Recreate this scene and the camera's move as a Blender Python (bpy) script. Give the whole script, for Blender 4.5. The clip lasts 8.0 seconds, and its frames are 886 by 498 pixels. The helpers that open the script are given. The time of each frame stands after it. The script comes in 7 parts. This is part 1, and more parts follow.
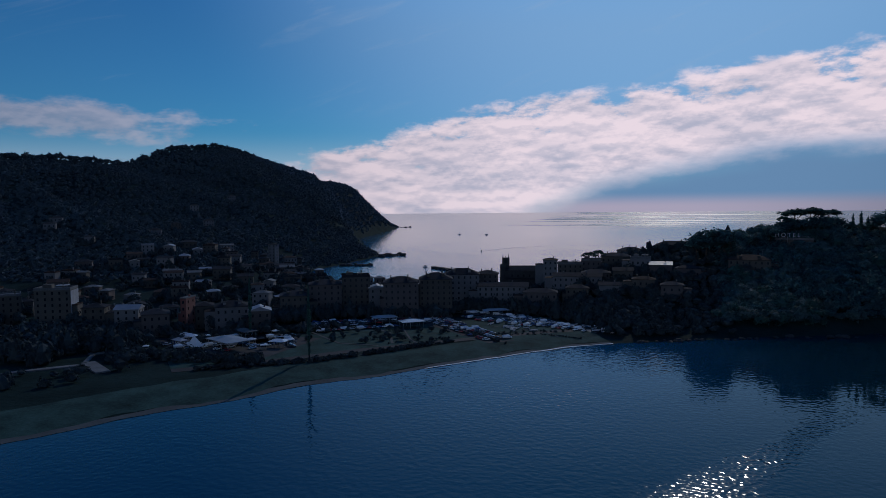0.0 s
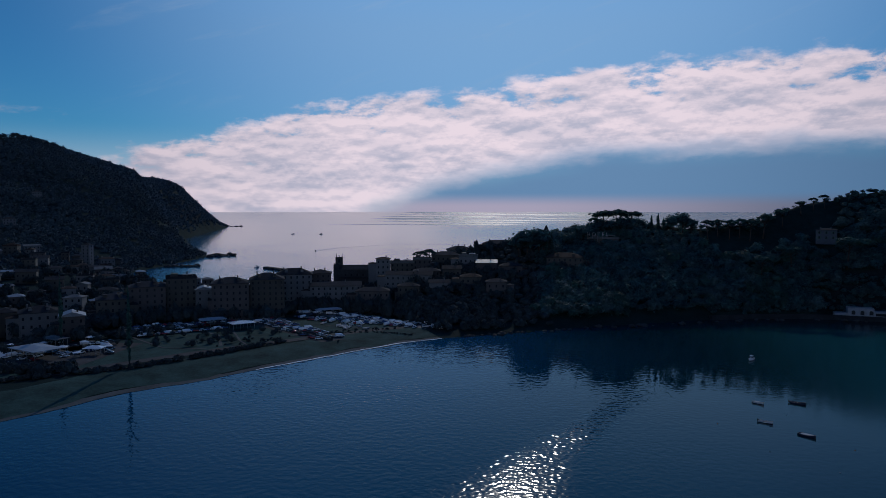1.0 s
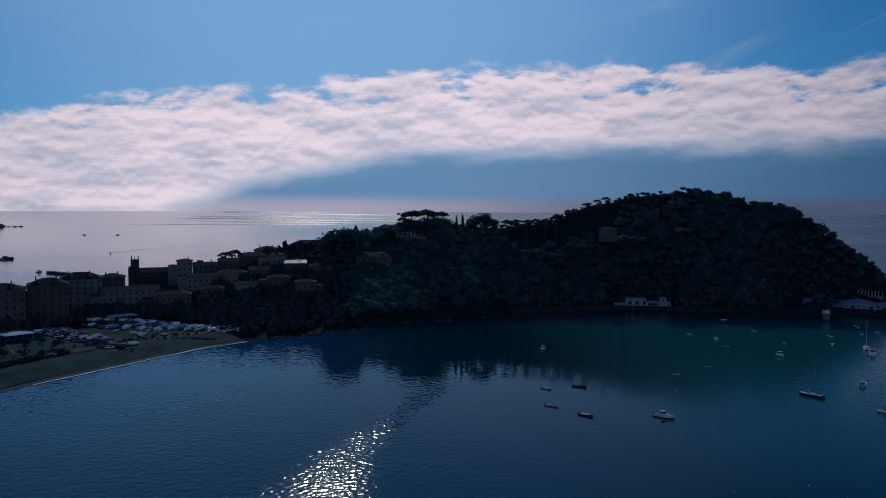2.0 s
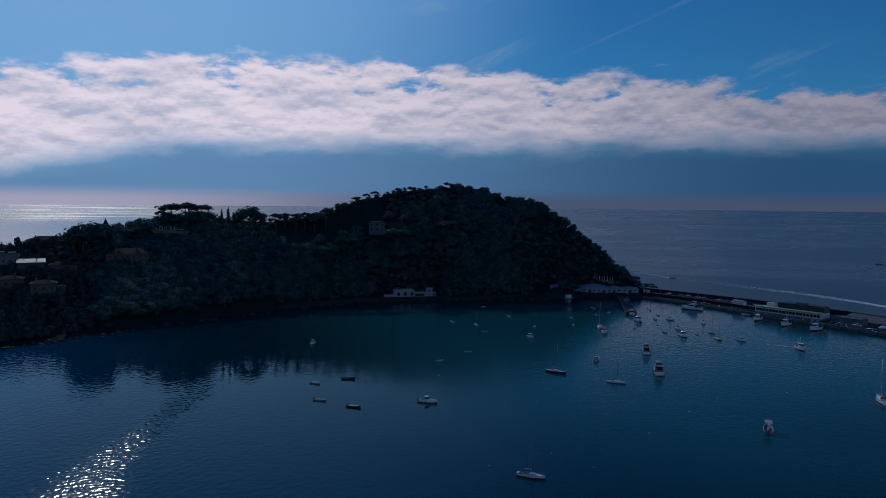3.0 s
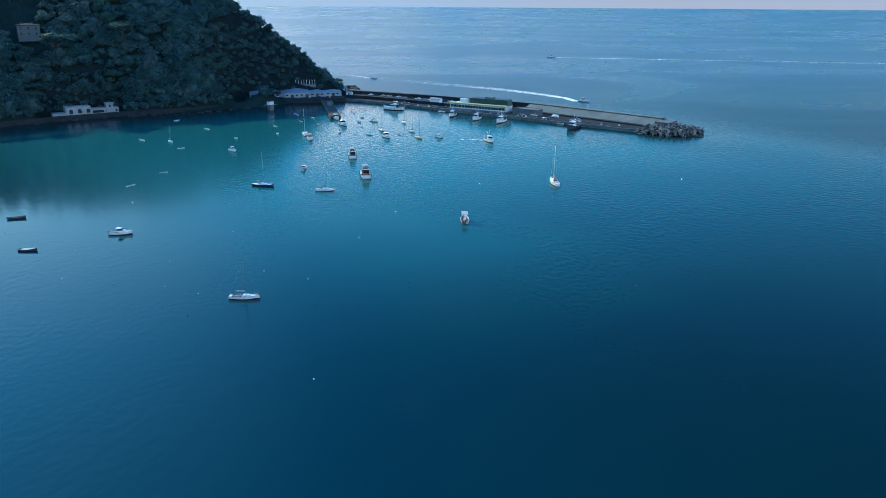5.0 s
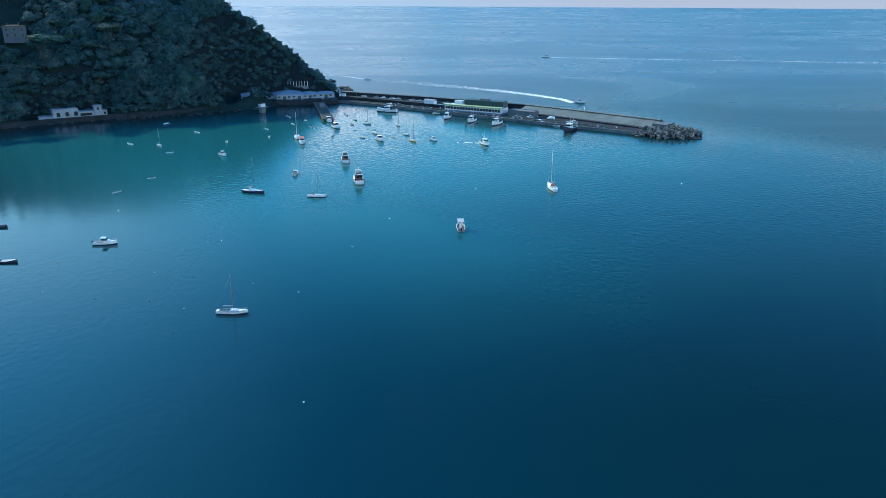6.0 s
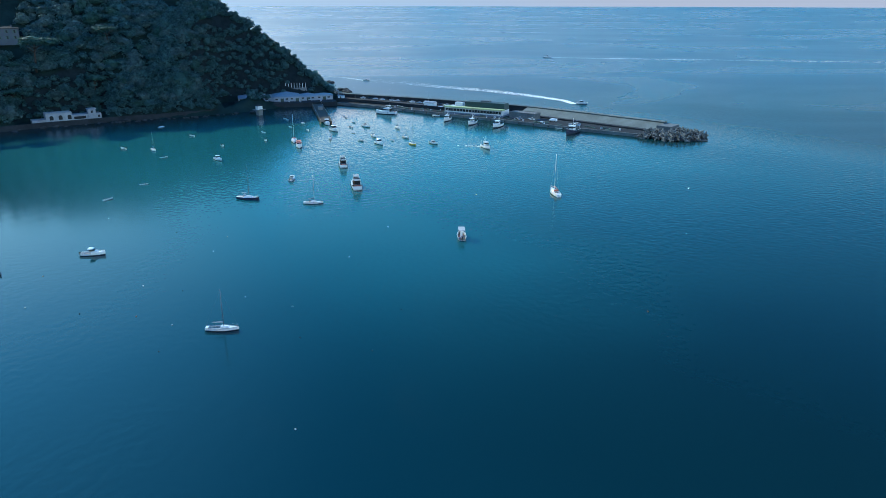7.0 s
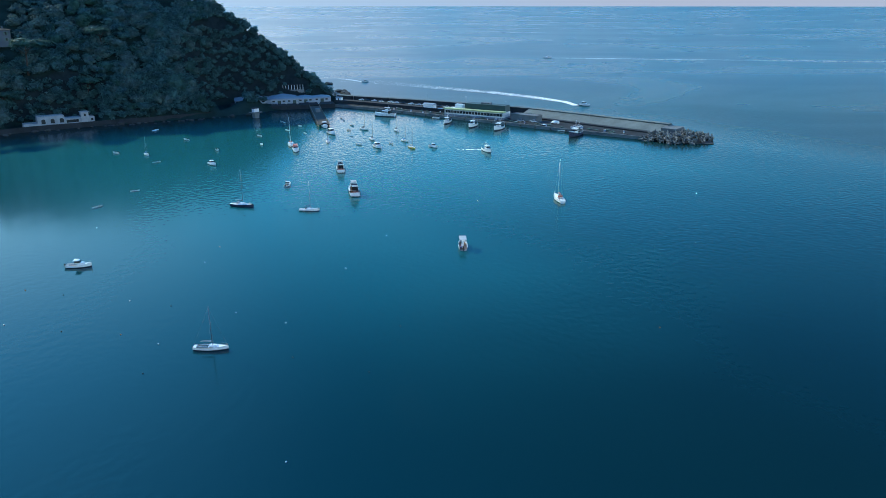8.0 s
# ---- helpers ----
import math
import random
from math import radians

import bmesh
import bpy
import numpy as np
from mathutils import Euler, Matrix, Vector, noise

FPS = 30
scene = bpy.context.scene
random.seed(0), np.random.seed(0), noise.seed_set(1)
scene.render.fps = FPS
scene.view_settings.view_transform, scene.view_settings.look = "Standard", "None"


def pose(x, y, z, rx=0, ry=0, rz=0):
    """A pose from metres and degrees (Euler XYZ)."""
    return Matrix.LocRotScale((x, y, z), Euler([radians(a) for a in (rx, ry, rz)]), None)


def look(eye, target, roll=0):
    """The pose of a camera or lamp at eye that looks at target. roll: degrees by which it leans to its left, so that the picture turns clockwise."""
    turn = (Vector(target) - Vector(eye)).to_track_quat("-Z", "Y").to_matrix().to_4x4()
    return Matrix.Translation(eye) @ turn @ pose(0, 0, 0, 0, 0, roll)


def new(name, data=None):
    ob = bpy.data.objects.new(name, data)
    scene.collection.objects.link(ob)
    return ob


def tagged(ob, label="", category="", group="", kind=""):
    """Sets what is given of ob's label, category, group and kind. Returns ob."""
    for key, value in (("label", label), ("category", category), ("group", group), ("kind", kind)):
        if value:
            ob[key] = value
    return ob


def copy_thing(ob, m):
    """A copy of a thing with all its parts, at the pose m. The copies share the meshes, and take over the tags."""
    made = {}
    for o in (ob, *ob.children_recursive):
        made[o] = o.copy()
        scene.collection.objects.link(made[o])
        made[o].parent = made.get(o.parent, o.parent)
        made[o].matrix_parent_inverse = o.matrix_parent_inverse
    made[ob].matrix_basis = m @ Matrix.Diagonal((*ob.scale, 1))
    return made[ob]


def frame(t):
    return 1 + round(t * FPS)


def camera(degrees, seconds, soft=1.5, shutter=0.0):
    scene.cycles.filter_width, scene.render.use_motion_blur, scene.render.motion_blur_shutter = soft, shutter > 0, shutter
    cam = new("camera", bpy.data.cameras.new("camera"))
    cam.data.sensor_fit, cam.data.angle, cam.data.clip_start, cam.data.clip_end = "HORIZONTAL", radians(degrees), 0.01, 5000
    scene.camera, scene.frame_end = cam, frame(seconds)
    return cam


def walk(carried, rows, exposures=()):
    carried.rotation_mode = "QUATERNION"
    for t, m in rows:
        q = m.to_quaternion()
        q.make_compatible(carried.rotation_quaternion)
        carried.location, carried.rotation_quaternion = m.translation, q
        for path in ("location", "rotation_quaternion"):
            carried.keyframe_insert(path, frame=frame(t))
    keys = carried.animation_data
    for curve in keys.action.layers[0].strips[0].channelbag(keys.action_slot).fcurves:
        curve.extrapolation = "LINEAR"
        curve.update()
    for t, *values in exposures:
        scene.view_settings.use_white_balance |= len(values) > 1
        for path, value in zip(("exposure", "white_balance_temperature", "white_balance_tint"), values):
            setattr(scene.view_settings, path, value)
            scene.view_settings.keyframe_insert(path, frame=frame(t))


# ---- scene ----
cam = camera(64.0, 8.0, soft=0.75)
PATH = [  # seconds, place, yaw, pitch, roll
    (0, 0.0, 0.0, 70.0, 19.94, -3.14, -0.45),
    (0.5, 1.8, -2.9, 70.2, 16.15, -3.17, -0.30),
    (1, 3.4, -5.7, 70.4, 6.71, -3.25, -0.01),
    (1.2, 4.2, -6.4, 70.4, 2.95, -3.30, -0.01),
    (2.3, 9.1, -8.2, 70.4, -12.23, -3.19, 0.33),
    (2.5, 9.7, -8.3, 70.4, -15.57, -3.16, 0.36),
    (3, 10.5, -8.2, 70.4, -26.27, -3.61, 0.54),
    (3.5, 11.5, -7.5, 70.2, -34.92, -7.84, 0.50),
    (4, 13.2, -6.0, 70.1, -41.17, -13.57, 0.46),
    (4.5, 15.3, -3.8, 70.1, -47.84, -18.50, 0.43),
    (4.7, 16.2, -2.9, 70.2, -49.26, -19.04, 0.40),
    (6, 23.1, 3.5, 71.1, -50.26, -19.15, 0.27),
    (6.5, 26.3, 6.1, 71.3, -50.23, -19.17, 0.14),
    (7, 29.7, 8.9, 71.4, -50.21, -19.17, 0.10),
    (7.5, 33.1, 11.9, 71.3, -50.24, -19.15, 0.05),
    (8, 36.6, 14.9, 71.5, -50.22, -19.17, -0.04),
]
EXPOSURES = [(0, -2.45, 6900, 9), (2.4, -2.48, 6700, 8), (3.4, -2.52, 6350, 6), (3.9, -1.8, 6800, 4), (4.5, -0.45, 7200, -8), (5.6, 0.35, 7900, -12), (8, 0.25, 7900, -12)]
walk(cam, [(t, pose(x, y, z, 90 + pitch, 0, yaw) @ pose(0, 0, 0, 0, 0, roll)) for t, x, y, z, yaw, pitch, roll in PATH], EXPOSURES)

# ---- sky and sun ----
SUN_AZ, SUN_EL = 0.7, 27.6  # degrees from +y towards -x, and above the horizon
SUN_WAY = Vector((-math.sin(radians(SUN_AZ)) * math.cos(radians(SUN_EL)), math.cos(radians(SUN_AZ)) * math.cos(radians(SUN_EL)), math.sin(radians(SUN_EL))))


class Nodes:
    def __init__(self, tree):
        self.t = tree

    def add(self, kind):
        return self.t.nodes.new(kind)

    def put(self, sock, v):
        if isinstance(v, bpy.types.NodeSocket):
            self.t.links.new(v, sock)
        elif isinstance(v, (tuple, list)):
            sock.default_value = tuple(v) if len(v) == len(sock.default_value) else (*v, 1.0)
        else:
            sock.default_value = v

    def math(self, op, a, b=0.0, c=0.0, clamp=False):
        n = self.add("ShaderNodeMath")
        n.operation, n.use_clamp = op, clamp
        for s, v in zip(n.inputs, (a, b, c)):
            self.put(s, v)
        return n.outputs[0]

    def step(self, v, lo, hi, a=0.0, b=1.0):
        n = self.add("ShaderNodeMapRange")
        n.interpolation_type = "SMOOTHSTEP"
        for s, x in zip(n.inputs, (v, lo, hi, a, b)):
            self.put(s, x)
        return n.outputs[0]

    def mix(self, f, a, b, kind="MIX"):
        n = self.add("ShaderNodeMix")
        n.data_type, n.blend_type = "RGBA", kind
        self.put(n.inputs[0], f), self.put(n.inputs[6], a), self.put(n.inputs[7], b)
        return n.outputs[2]

    def ramp(self, f, stops):
        n = self.add("ShaderNodeValToRGB")
        r = n.color_ramp
        while len(r.elements) < len(stops):
            r.elements.new(1.0)
        for e, (p, c) in zip(r.elements, stops):
            e.position = p
            e.color = (*c, 1) if isinstance(c, tuple) else (c, c, c, 1)
        self.put(n.inputs[0], f)
        return n.outputs[0]

    def xyz(self, x, y, z):
        n = self.add("ShaderNodeCombineXYZ")
        for s, v in zip(n.inputs, (x, y, z)):
            self.put(s, v)
        return n.outputs[0]

    def noise(self, vec, scale, detail=4.0, rough=0.55, distort=0.0):
        n = self.add("ShaderNodeTexNoise")
        self.put(n.inputs["Vector"], vec)
        for k, v in (("Scale", scale), ("Detail", detail), ("Roughness", rough), ("Distortion", distort)):
            self.put(n.inputs[k], v)
        return n.outputs[0]


world = bpy.data.worlds.new("sky")
scene.world = world
world.use_nodes = True
wt = world.node_tree
wt.nodes.clear()
W = Nodes(wt)
tc = W.add("ShaderNodeTexCoord").outputs["Generated"]
sky = W.add("ShaderNodeTexSky")
sky.sky_type, sky.sun_disc = "NISHITA", False
sky.sun_elevation, sky.sun_rotation = radians(SUN_EL), radians(-SUN_AZ)
sky.air_density, sky.dust_density, sky.ozone_density = 1.0, 0.1, 3.0
sep = W.add("ShaderNodeSeparateXYZ")
wt.links.new(tc, sep.inputs[0])
dx, dy, dz = sep.outputs
az = W.math("MULTIPLY", W.math("ARCTAN2", W.math("MULTIPLY", dx, -1.0), dy), 57.2958)
el = W.math("MULTIPLY", W.math("ARCSINE", dz), 57.2958)
u = W.math("MULTIPLY_ADD", az, 1 / 180, 0.5)  # 0 at -90 degrees, 1 at +90


def at_az(rows, scale):
    return W.math("MULTIPLY", W.ramp(u, [((a + 90) / 180, v / scale) for a, v in rows]), scale)


cloud_top = at_az([(-88, 6.6), (-68, 7.5), (-48, 9.0), (-30, 10.6), (-14, 11.2), (4, 9.6), (17, 7.7), (32, 3.8), (38, 0.5)], 20)
cloud_foot = W.math("SUBTRACT", at_az([(-88, 6.6), (-50, 6.9), (-20, 6.8), (-6, 6.6), (6, 4.6), (12, 2.2), (15, 0.0)], 20), 2.0)
# broad and fine cloud structure, wider than high
def puffs(lift, detail, seed):
    e = W.math("ADD", W.math("MULTIPLY_ADD", az, 0.03, el), lift)
    return W.noise(W.xyz(W.math("MULTIPLY", az, 0.27), W.math("MULTIPLY", e, 0.66), seed), 1.0, detail, 0.60)


big = W.noise(W.xyz(W.math("MULTIPLY", az, 0.08), W.math("MULTIPLY", el, 0.30), 3.0), 1.0, 3.0, 0.5)
fine = puffs(0.0, 7.0, 1.0)
soft = puffs(0.0, 6.0, 1.0)
soft_up = puffs(0.40, 6.0, 1.0)
ragged = W.math("ADD", W.math("MULTIPLY_ADD", big, 2.4, -1.2), W.math("MULTIPLY_ADD", fine, 4.0, -2.0))
over = W.math("SUBTRACT", W.math("ADD", W.math("ADD", cloud_top, 0.6), ragged), el)
under = W.math("SUBTRACT", el, W.math("MULTIPLY_ADD", ragged, 0.60, cloud_foot))
holes = W.step(W.math("ADD", fine, W.math("MULTIPLY", W.math("MINIMUM", over, 4.5), 0.065)), 0.39, 0.58)
cover = W.math("MULTIPLY", W.math("MULTIPLY", W.step(over, 0.0, 1.4), W.step(under, -1.2, 1.1)), holes)
# the small bank over the ridge
b_az = W.math("SUBTRACT", 1.0, W.math("ABSOLUTE", W.math("MULTIPLY", W.math("SUBTRACT", az, 50.0), 1 / 13)))
b_el = W.math("SUBTRACT", 1.0, W.math("ABSOLUTE", W.math("MULTIPLY", W.math("SUBTRACT", el, W.math("MULTIPLY_ADD", b_az, 1.0, 5.9)), 1 / 1.6)))
bank = W.step(W.math("ADD", W.math("MINIMUM", b_az, b_el), W.math("MULTIPLY_ADD", fine, 1.8, -0.95)), 0.0, 0.6)
cover = W.math("MAXIMUM", cover, W.math("MULTIPLY", bank, 0.6))
# thin streaks high up
streak = W.noise(W.xyz(W.math("MULTIPLY", az, 0.09), W.math("MULTIPLY", W.math("MULTIPLY_ADD", az, 0.35, el), 0.5), 9.0), 1.0, 5.0, 0.6, 0.6)
veil = W.math("MULTIPLY", W.math("MULTIPLY", W.step(streak, 0.56, 0.85), W.step(az, -70.0, -45.0)), W.step(el, 5.0, 12.0, 0.0, 0.25))
# cloud light: brightest round the sun's bearing, greyer in the thick and shaded parts
thick = W.noise(W.xyz(W.math("MULTIPLY", az, 0.13), W.math("MULTIPLY", el, 0.55), 6.0), 1.0, 4.0, 0.55)
lit = W.math("ADD", W.step(W.math("SUBTRACT", soft_up, soft), -0.12, 0.12, 0.46, 0.0), W.math("ADD", W.step(fine, 0.30, 0.62, 0.05, 0.30), W.step(thick, 0.62, 0.40, 0.0, 0.40)))
near_sun = W.step(W.math("ABSOLUTE", W.math("SUBTRACT", az, SUN_AZ)), 5.0, 72.0, 1.0, 0.06)
cloud = W.mix(lit, (2.1, 2.3, 3.2), (4.3, 3.8, 4.5))
cloud = W.mix(near_sun, W.mix(1.0, cloud, (0.23, 0.27, 0.33), "MULTIPLY"), cloud)
# shaded air under the cloud, with a paler strip along the horizon
air = W.mix(W.step(W.math("ABSOLUTE", W.math("SUBTRACT", az, SUN_AZ)), 4.0, 55.0, 1.0, 0.0), (0.13, 0.42, 0.98), (0.66, 1.34, 2.45))
strip = W.math("MULTIPLY", W.step(el, 1.35, 0.1), W.step(az, -32.0, 6.0, 0.8, 1.0))
air = W.mix(strip, air, W.mix(W.step(az, -30.0, 2.0), W.mix(W.step(az, -46.0, -68.0), (0.38, 0.46, 0.78), (0.42, 0.41, 0.64)), (2.0, 1.9, 2.7)))
below = W.math("MULTIPLY", W.step(W.math("ADD", W.math("SUBTRACT", cloud_foot, el), W.math("MULTIPLY_ADD", big, 3.0, -1.5)), -2.4, 1.9), W.step(az, 22.0, 8.0))
haze = W.math("MULTIPLY", W.step(el, 6.5, 0.0), W.step(az, -5.0, 20.0, 0.0, 0.8))
aim = W.add("ShaderNodeVectorMath")
aim.operation = "DOT_PRODUCT"
wt.links.new(tc, aim.inputs[0])
aim.inputs[1].default_value = SUN_WAY
aureole = W.math("POWER", W.step(aim.outputs["Value"], 0.755, 0.995), 1.4)
col = W.mix(1.0, sky.outputs[0], (0.051, 0.176, 0.292), "MULTIPLY")
col = W.mix(W.math("MULTIPLY", aureole, 0.75), col, (1.25, 2.35, 4.05))
col = W.mix(W.step(el, 13.0, 27.0), col, W.mix(1.0, col, (0.38, 0.95, 1.30), "MULTIPLY"))  # bluer above the view, added to tint the water's reflections
col = W.mix(haze, col, (2.75, 3.0, 3.95))
col = W.mix(veil, col, (2.0, 2.4, 3.1))
col = W.mix(below, col, air)
col = W.mix(cover, col, cloud)
# unseen bright cloud behind the camera, added to light the faces turned to it
fill_cloud = W.math("MULTIPLY", W.step(W.math("ABSOLUTE", az), 92.0, 125.0), W.step(W.math("ADD", el, W.math("MULTIPLY_ADD", big, 16.0, -8.0)), 32.0, 12.0))
col = W.mix(W.math("MULTIPLY", fill_cloud, W.step(fine, 0.34, 0.60)), col, (2.05, 2.5, 3.4))
bg = W.add("ShaderNodeBackground")
W.put(bg.inputs[0], col)
wo = W.add("ShaderNodeOutputWorld")
wt.links.new(bg.outputs[0], wo.inputs[0])

sun = new("sun", bpy.data.lights.new("sun", "SUN"))
sun.data.energy, sun.data.angle, sun.data.color = 5.0, radians(0.53), (1.0, 0.96, 0.93)
sun.matrix_world = look((0, 0, 300), Vector((0, 0, 300)) - SUN_WAY)

# ---- materials ----
def material(name, colour, rough=0.7, metal=0.0, vary=0.25, scale=0.5, bump=0.0, bump_scale=4.0, per_object=0.0, per_island=0.0, spec=0.4, second=None):
    """A surface with broad and fine variation of its colour, a little relief and uneven gloss."""
    m = bpy.data.materials.new(name)
    m.use_nodes = True
    N = Nodes(m.node_tree)
    bsdf = m.node_tree.nodes["Principled BSDF"]
    pos = N.add("ShaderNodeNewGeometry").outputs["Position"]
    broad = N.noise(pos, scale, 4.0, 0.6)
    grain = N.noise(pos, scale * 9.0, 3.0, 0.6)
    v = N.math("ADD", N.math("MULTIPLY", broad, 0.65), N.math("MULTIPLY", grain, 0.35))
    if per_object:
        r = N.add("ShaderNodeObjectInfo").outputs["Random"]
        v = N.math("ADD", v, N.math("MULTIPLY_ADD", r, per_object, -per_object / 2))
    if per_island:
        r = N.add("ShaderNodeNewGeometry").outputs["Random Per Island"]
        v = N.math("ADD", v, N.math("MULTIPLY_ADD", r, per_island, -per_island / 2))
    dark = tuple(c * (1 - vary) for c in colour)
    light = tuple(min(1.0, c * (1 + vary)) for c in (second or colour))
    c = N.ramp(v, [(0.3, dark), (0.7, light)])
    N.put(bsdf.inputs["Base Color"], c)
    N.put(bsdf.inputs["Roughness"], N.step(grain, 0.2, 0.8, max(0.02, rough - 0.1), min(1.0, rough + 0.1)))
    bsdf.inputs["Metallic"].default_value = metal
    bsdf.inputs["Specular IOR Level"].default_value = spec
    if bump:
        b = N.add("ShaderNodeBump")
        b.inputs["Strength"].default_value, b.inputs["Distance"].default_value = 1.0, bump
        N.put(b.inputs["Height"], N.noise(pos, bump_scale, 4.0, 0.6))
        m.node_tree.links.new(b.outputs[0], bsdf.inputs["Normal"])
    return m


def water_material():
    m = bpy.data.materials.new("sea_water")
    m.use_nodes = True
    N = Nodes(m.node_tree)
    bsdf = m.node_tree.nodes["Principled BSDF"]
    pos = N.add("ShaderNodeNewGeometry").outputs["Position"]
    sp = N.add("ShaderNodeSeparateXYZ")
    m.node_tree.links.new(pos, sp.inputs[0])
    x, y, z = sp.outputs
    # patches of greener water colour in the harbour
    teal_noise = N.noise(pos, 0.006, 3.0, 0.5)
    harbour_teal = N.math("MULTIPLY", N.step(N.math("ADD", y, N.math("MULTIPLY_ADD", teal_noise, 160.0, -80.0)), 5.0, 250.0), N.step(x, 70.0, 190.0))
    harbour_teal = N.math("MULTIPLY", harbour_teal, N.step(N.math("SUBTRACT", N.math("MULTIPLY_ADD", x, -0.218, 507.0), y), 6.0, 75.0, 0.12, 1.0))  # the hill's dark reflection and shadow put into the shore water's colour
    harbour_teal = N.math("MULTIPLY", harbour_teal, N.step(x, 345.0, 394.0, 1.0, 0.25))  # the mole's dark reflection put into the water along the quay
    # reflected sky blue (west, open sea) and dimness (south-east) put into the colour
    N.put(bsdf.inputs["Base Color"], N.mix(N.step(N.math("ADD", x, y), 700.0, 1100.0), N.mix(harbour_teal, N.mix(N.step(x, 30.0, 170.0), N.mix(N.step(x, -70.0, 60.0), N.mix(N.step(y, 170.0, 320.0), (0.0008, 0.041, 0.082), (0.0005, 0.070, 0.150)), (0.0008, 0.026, 0.043)), (0.0014, 0.0135, 0.0152)), (0.0078, 0.085, 0.093)), (0.003, 0.043, 0.070)))
    bsdf.inputs["IOR"].default_value = 1.33
    bsdf.inputs["Specular Tint"].default_value = (0.55, 0.85, 1.0, 1.0)
    bsdf.inputs["Specular IOR Level"].default_value = 0.15
    # calm lanes and wind-ruffled patches
    patch = N.step(N.noise(N.xyz(N.math("MULTIPLY", x, 0.6), y, 0.0), 0.008, 4.0, 0.6, 0.5), 0.35, 0.65, 0.55, 1.25)
    lanes = N.step(N.noise(N.xyz(N.math("MULTIPLY", x, 0.12), y, 5.0), 0.006, 3.0, 0.6, 0.8), 0.4, 0.6, 0.8, 1.15)
    # ruffled lane across the calm west, fitted to the glitter the camera sees
    wander = N.math("MULTIPLY_ADD", N.noise(pos, 0.03, 3.0, 0.6), 16.0, -8.0)
    across = N.math("ABSOLUTE", N.math("ADD", N.math("ADD", N.math("MULTIPLY", x, 0.912), N.math("MULTIPLY_ADD", y, -0.41, 69.5)), wander))
    along = N.math("ADD", N.math("MULTIPLY", x, 0.41), N.math("MULTIPLY_ADD", y, 0.912, -150.5))
    wind = N.math("MULTIPLY", N.step(across, N.step(along, -20.0, 70.0, 36.0, 10.0), 2.0), N.step(along, 150.0, 40.0))
    # smooth in the west of the bay, finely ruffled by the harbour, rough in the open sea
    out_sea = N.math("SQRT", N.math("ADD", N.math("POWER", N.math("ADD", x, -110.0), 2.0), N.math("POWER", N.math("ADD", y, -200.0), 2.0)))
    streaks = N.step(N.noise(N.xyz(N.math("MULTIPLY", x, 0.9), N.math("MULTIPLY_ADD", x, 0.55, y), 8.0), 0.004, 3.0, 0.6, 1.0), 0.36, 0.64, 0.92, 1.06)
    open_sea = N.math("MULTIPLY", N.math("MULTIPLY", N.step(out_sea, 230.0, 400.0), N.step(x, 60.0, 420.0, 0.11, 0.29)), streaks)
    ruffled = N.step(x, 45.0, 170.0, 0.02, 0.16)
    # bands of rougher water far out
    bands = N.step(N.noise(N.xyz(N.math("MULTIPLY", x, 0.0012), N.math("MULTIPLY", y, 0.006), 2.0), 1.0, 3.0, 0.6), 0.44, 0.60)
    far_out = N.math("MULTIPLY", N.math("MULTIPLY", N.step(y, 2300.0, 3000.0), N.step(N.math("ABSOLUTE", x), 1100.0, 500.0, 0.0, 0.37)), bands)
    N.put(bsdf.inputs["Roughness"], N.math("MAXIMUM", N.math("MAXIMUM", ruffled, open_sea), N.math("MAXIMUM", far_out, N.math("MULTIPLY", wind, N.step(along, -15.0, 45.0, 0.13, 0.09)))))
    swell = N.noise(N.xyz(N.math("MULTIPLY", N.math("MULTIPLY_ADD", y, 0.5, x), 0.5), N.math("MULTIPLY_ADD", x, -0.4, y), 0.0), 0.16, 3.0, 0.5, 0.3)
    chop = N.noise(pos, 0.47, 0.7, 0.5, 0.2)
    ripple = N.noise(pos, 1.1, 0.5, 0.4)
    flurry = N.noise(pos, 0.66, 0.0, 0.5, 0.1)
    hgt = N.math("ADD", N.math("MULTIPLY", swell, 0.12), N.math("ADD", N.math("MULTIPLY", chop, 0.255), N.math("MULTIPLY", ripple, 0.018)))
    calm = N.math("MULTIPLY", N.step(x, -40.0, 15.0, 0.62, 0.34), N.step(x, 20.0, 90.0, 1.0, 0.5))
    calm = N.math("MAXIMUM", calm, N.math("MAXIMUM", N.step(out_sea, 300.0, 480.0, 0.0, 0.30), N.step(x, 110.0, 200.0, 0.0, 0.44)))
    calm = N.math("MULTIPLY", N.math("MULTIPLY", calm, patch), lanes)
    calm = N.math("MULTIPLY", calm, N.step(out_sea, 500.0, 1800.0, 1.0, 0.1))
    hgt = N.math("ADD", N.math("MULTIPLY", hgt, calm), N.math("MULTIPLY", flurry, N.math("MULTIPLY", wind, N.step(along, -10.0, 110.0, 0.18, 0.32))))
    b = N.add("ShaderNodeBump")
    b.inputs["Strength"].default_value, b.inputs["Distance"].default_value = 1.0, 0.8
    N.put(b.inputs["Height"], hgt)
    m.node_tree.links.new(b.outputs[0], bsdf.inputs["Normal"])
    return m


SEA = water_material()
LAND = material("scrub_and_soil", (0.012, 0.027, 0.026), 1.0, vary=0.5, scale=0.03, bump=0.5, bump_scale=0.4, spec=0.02)


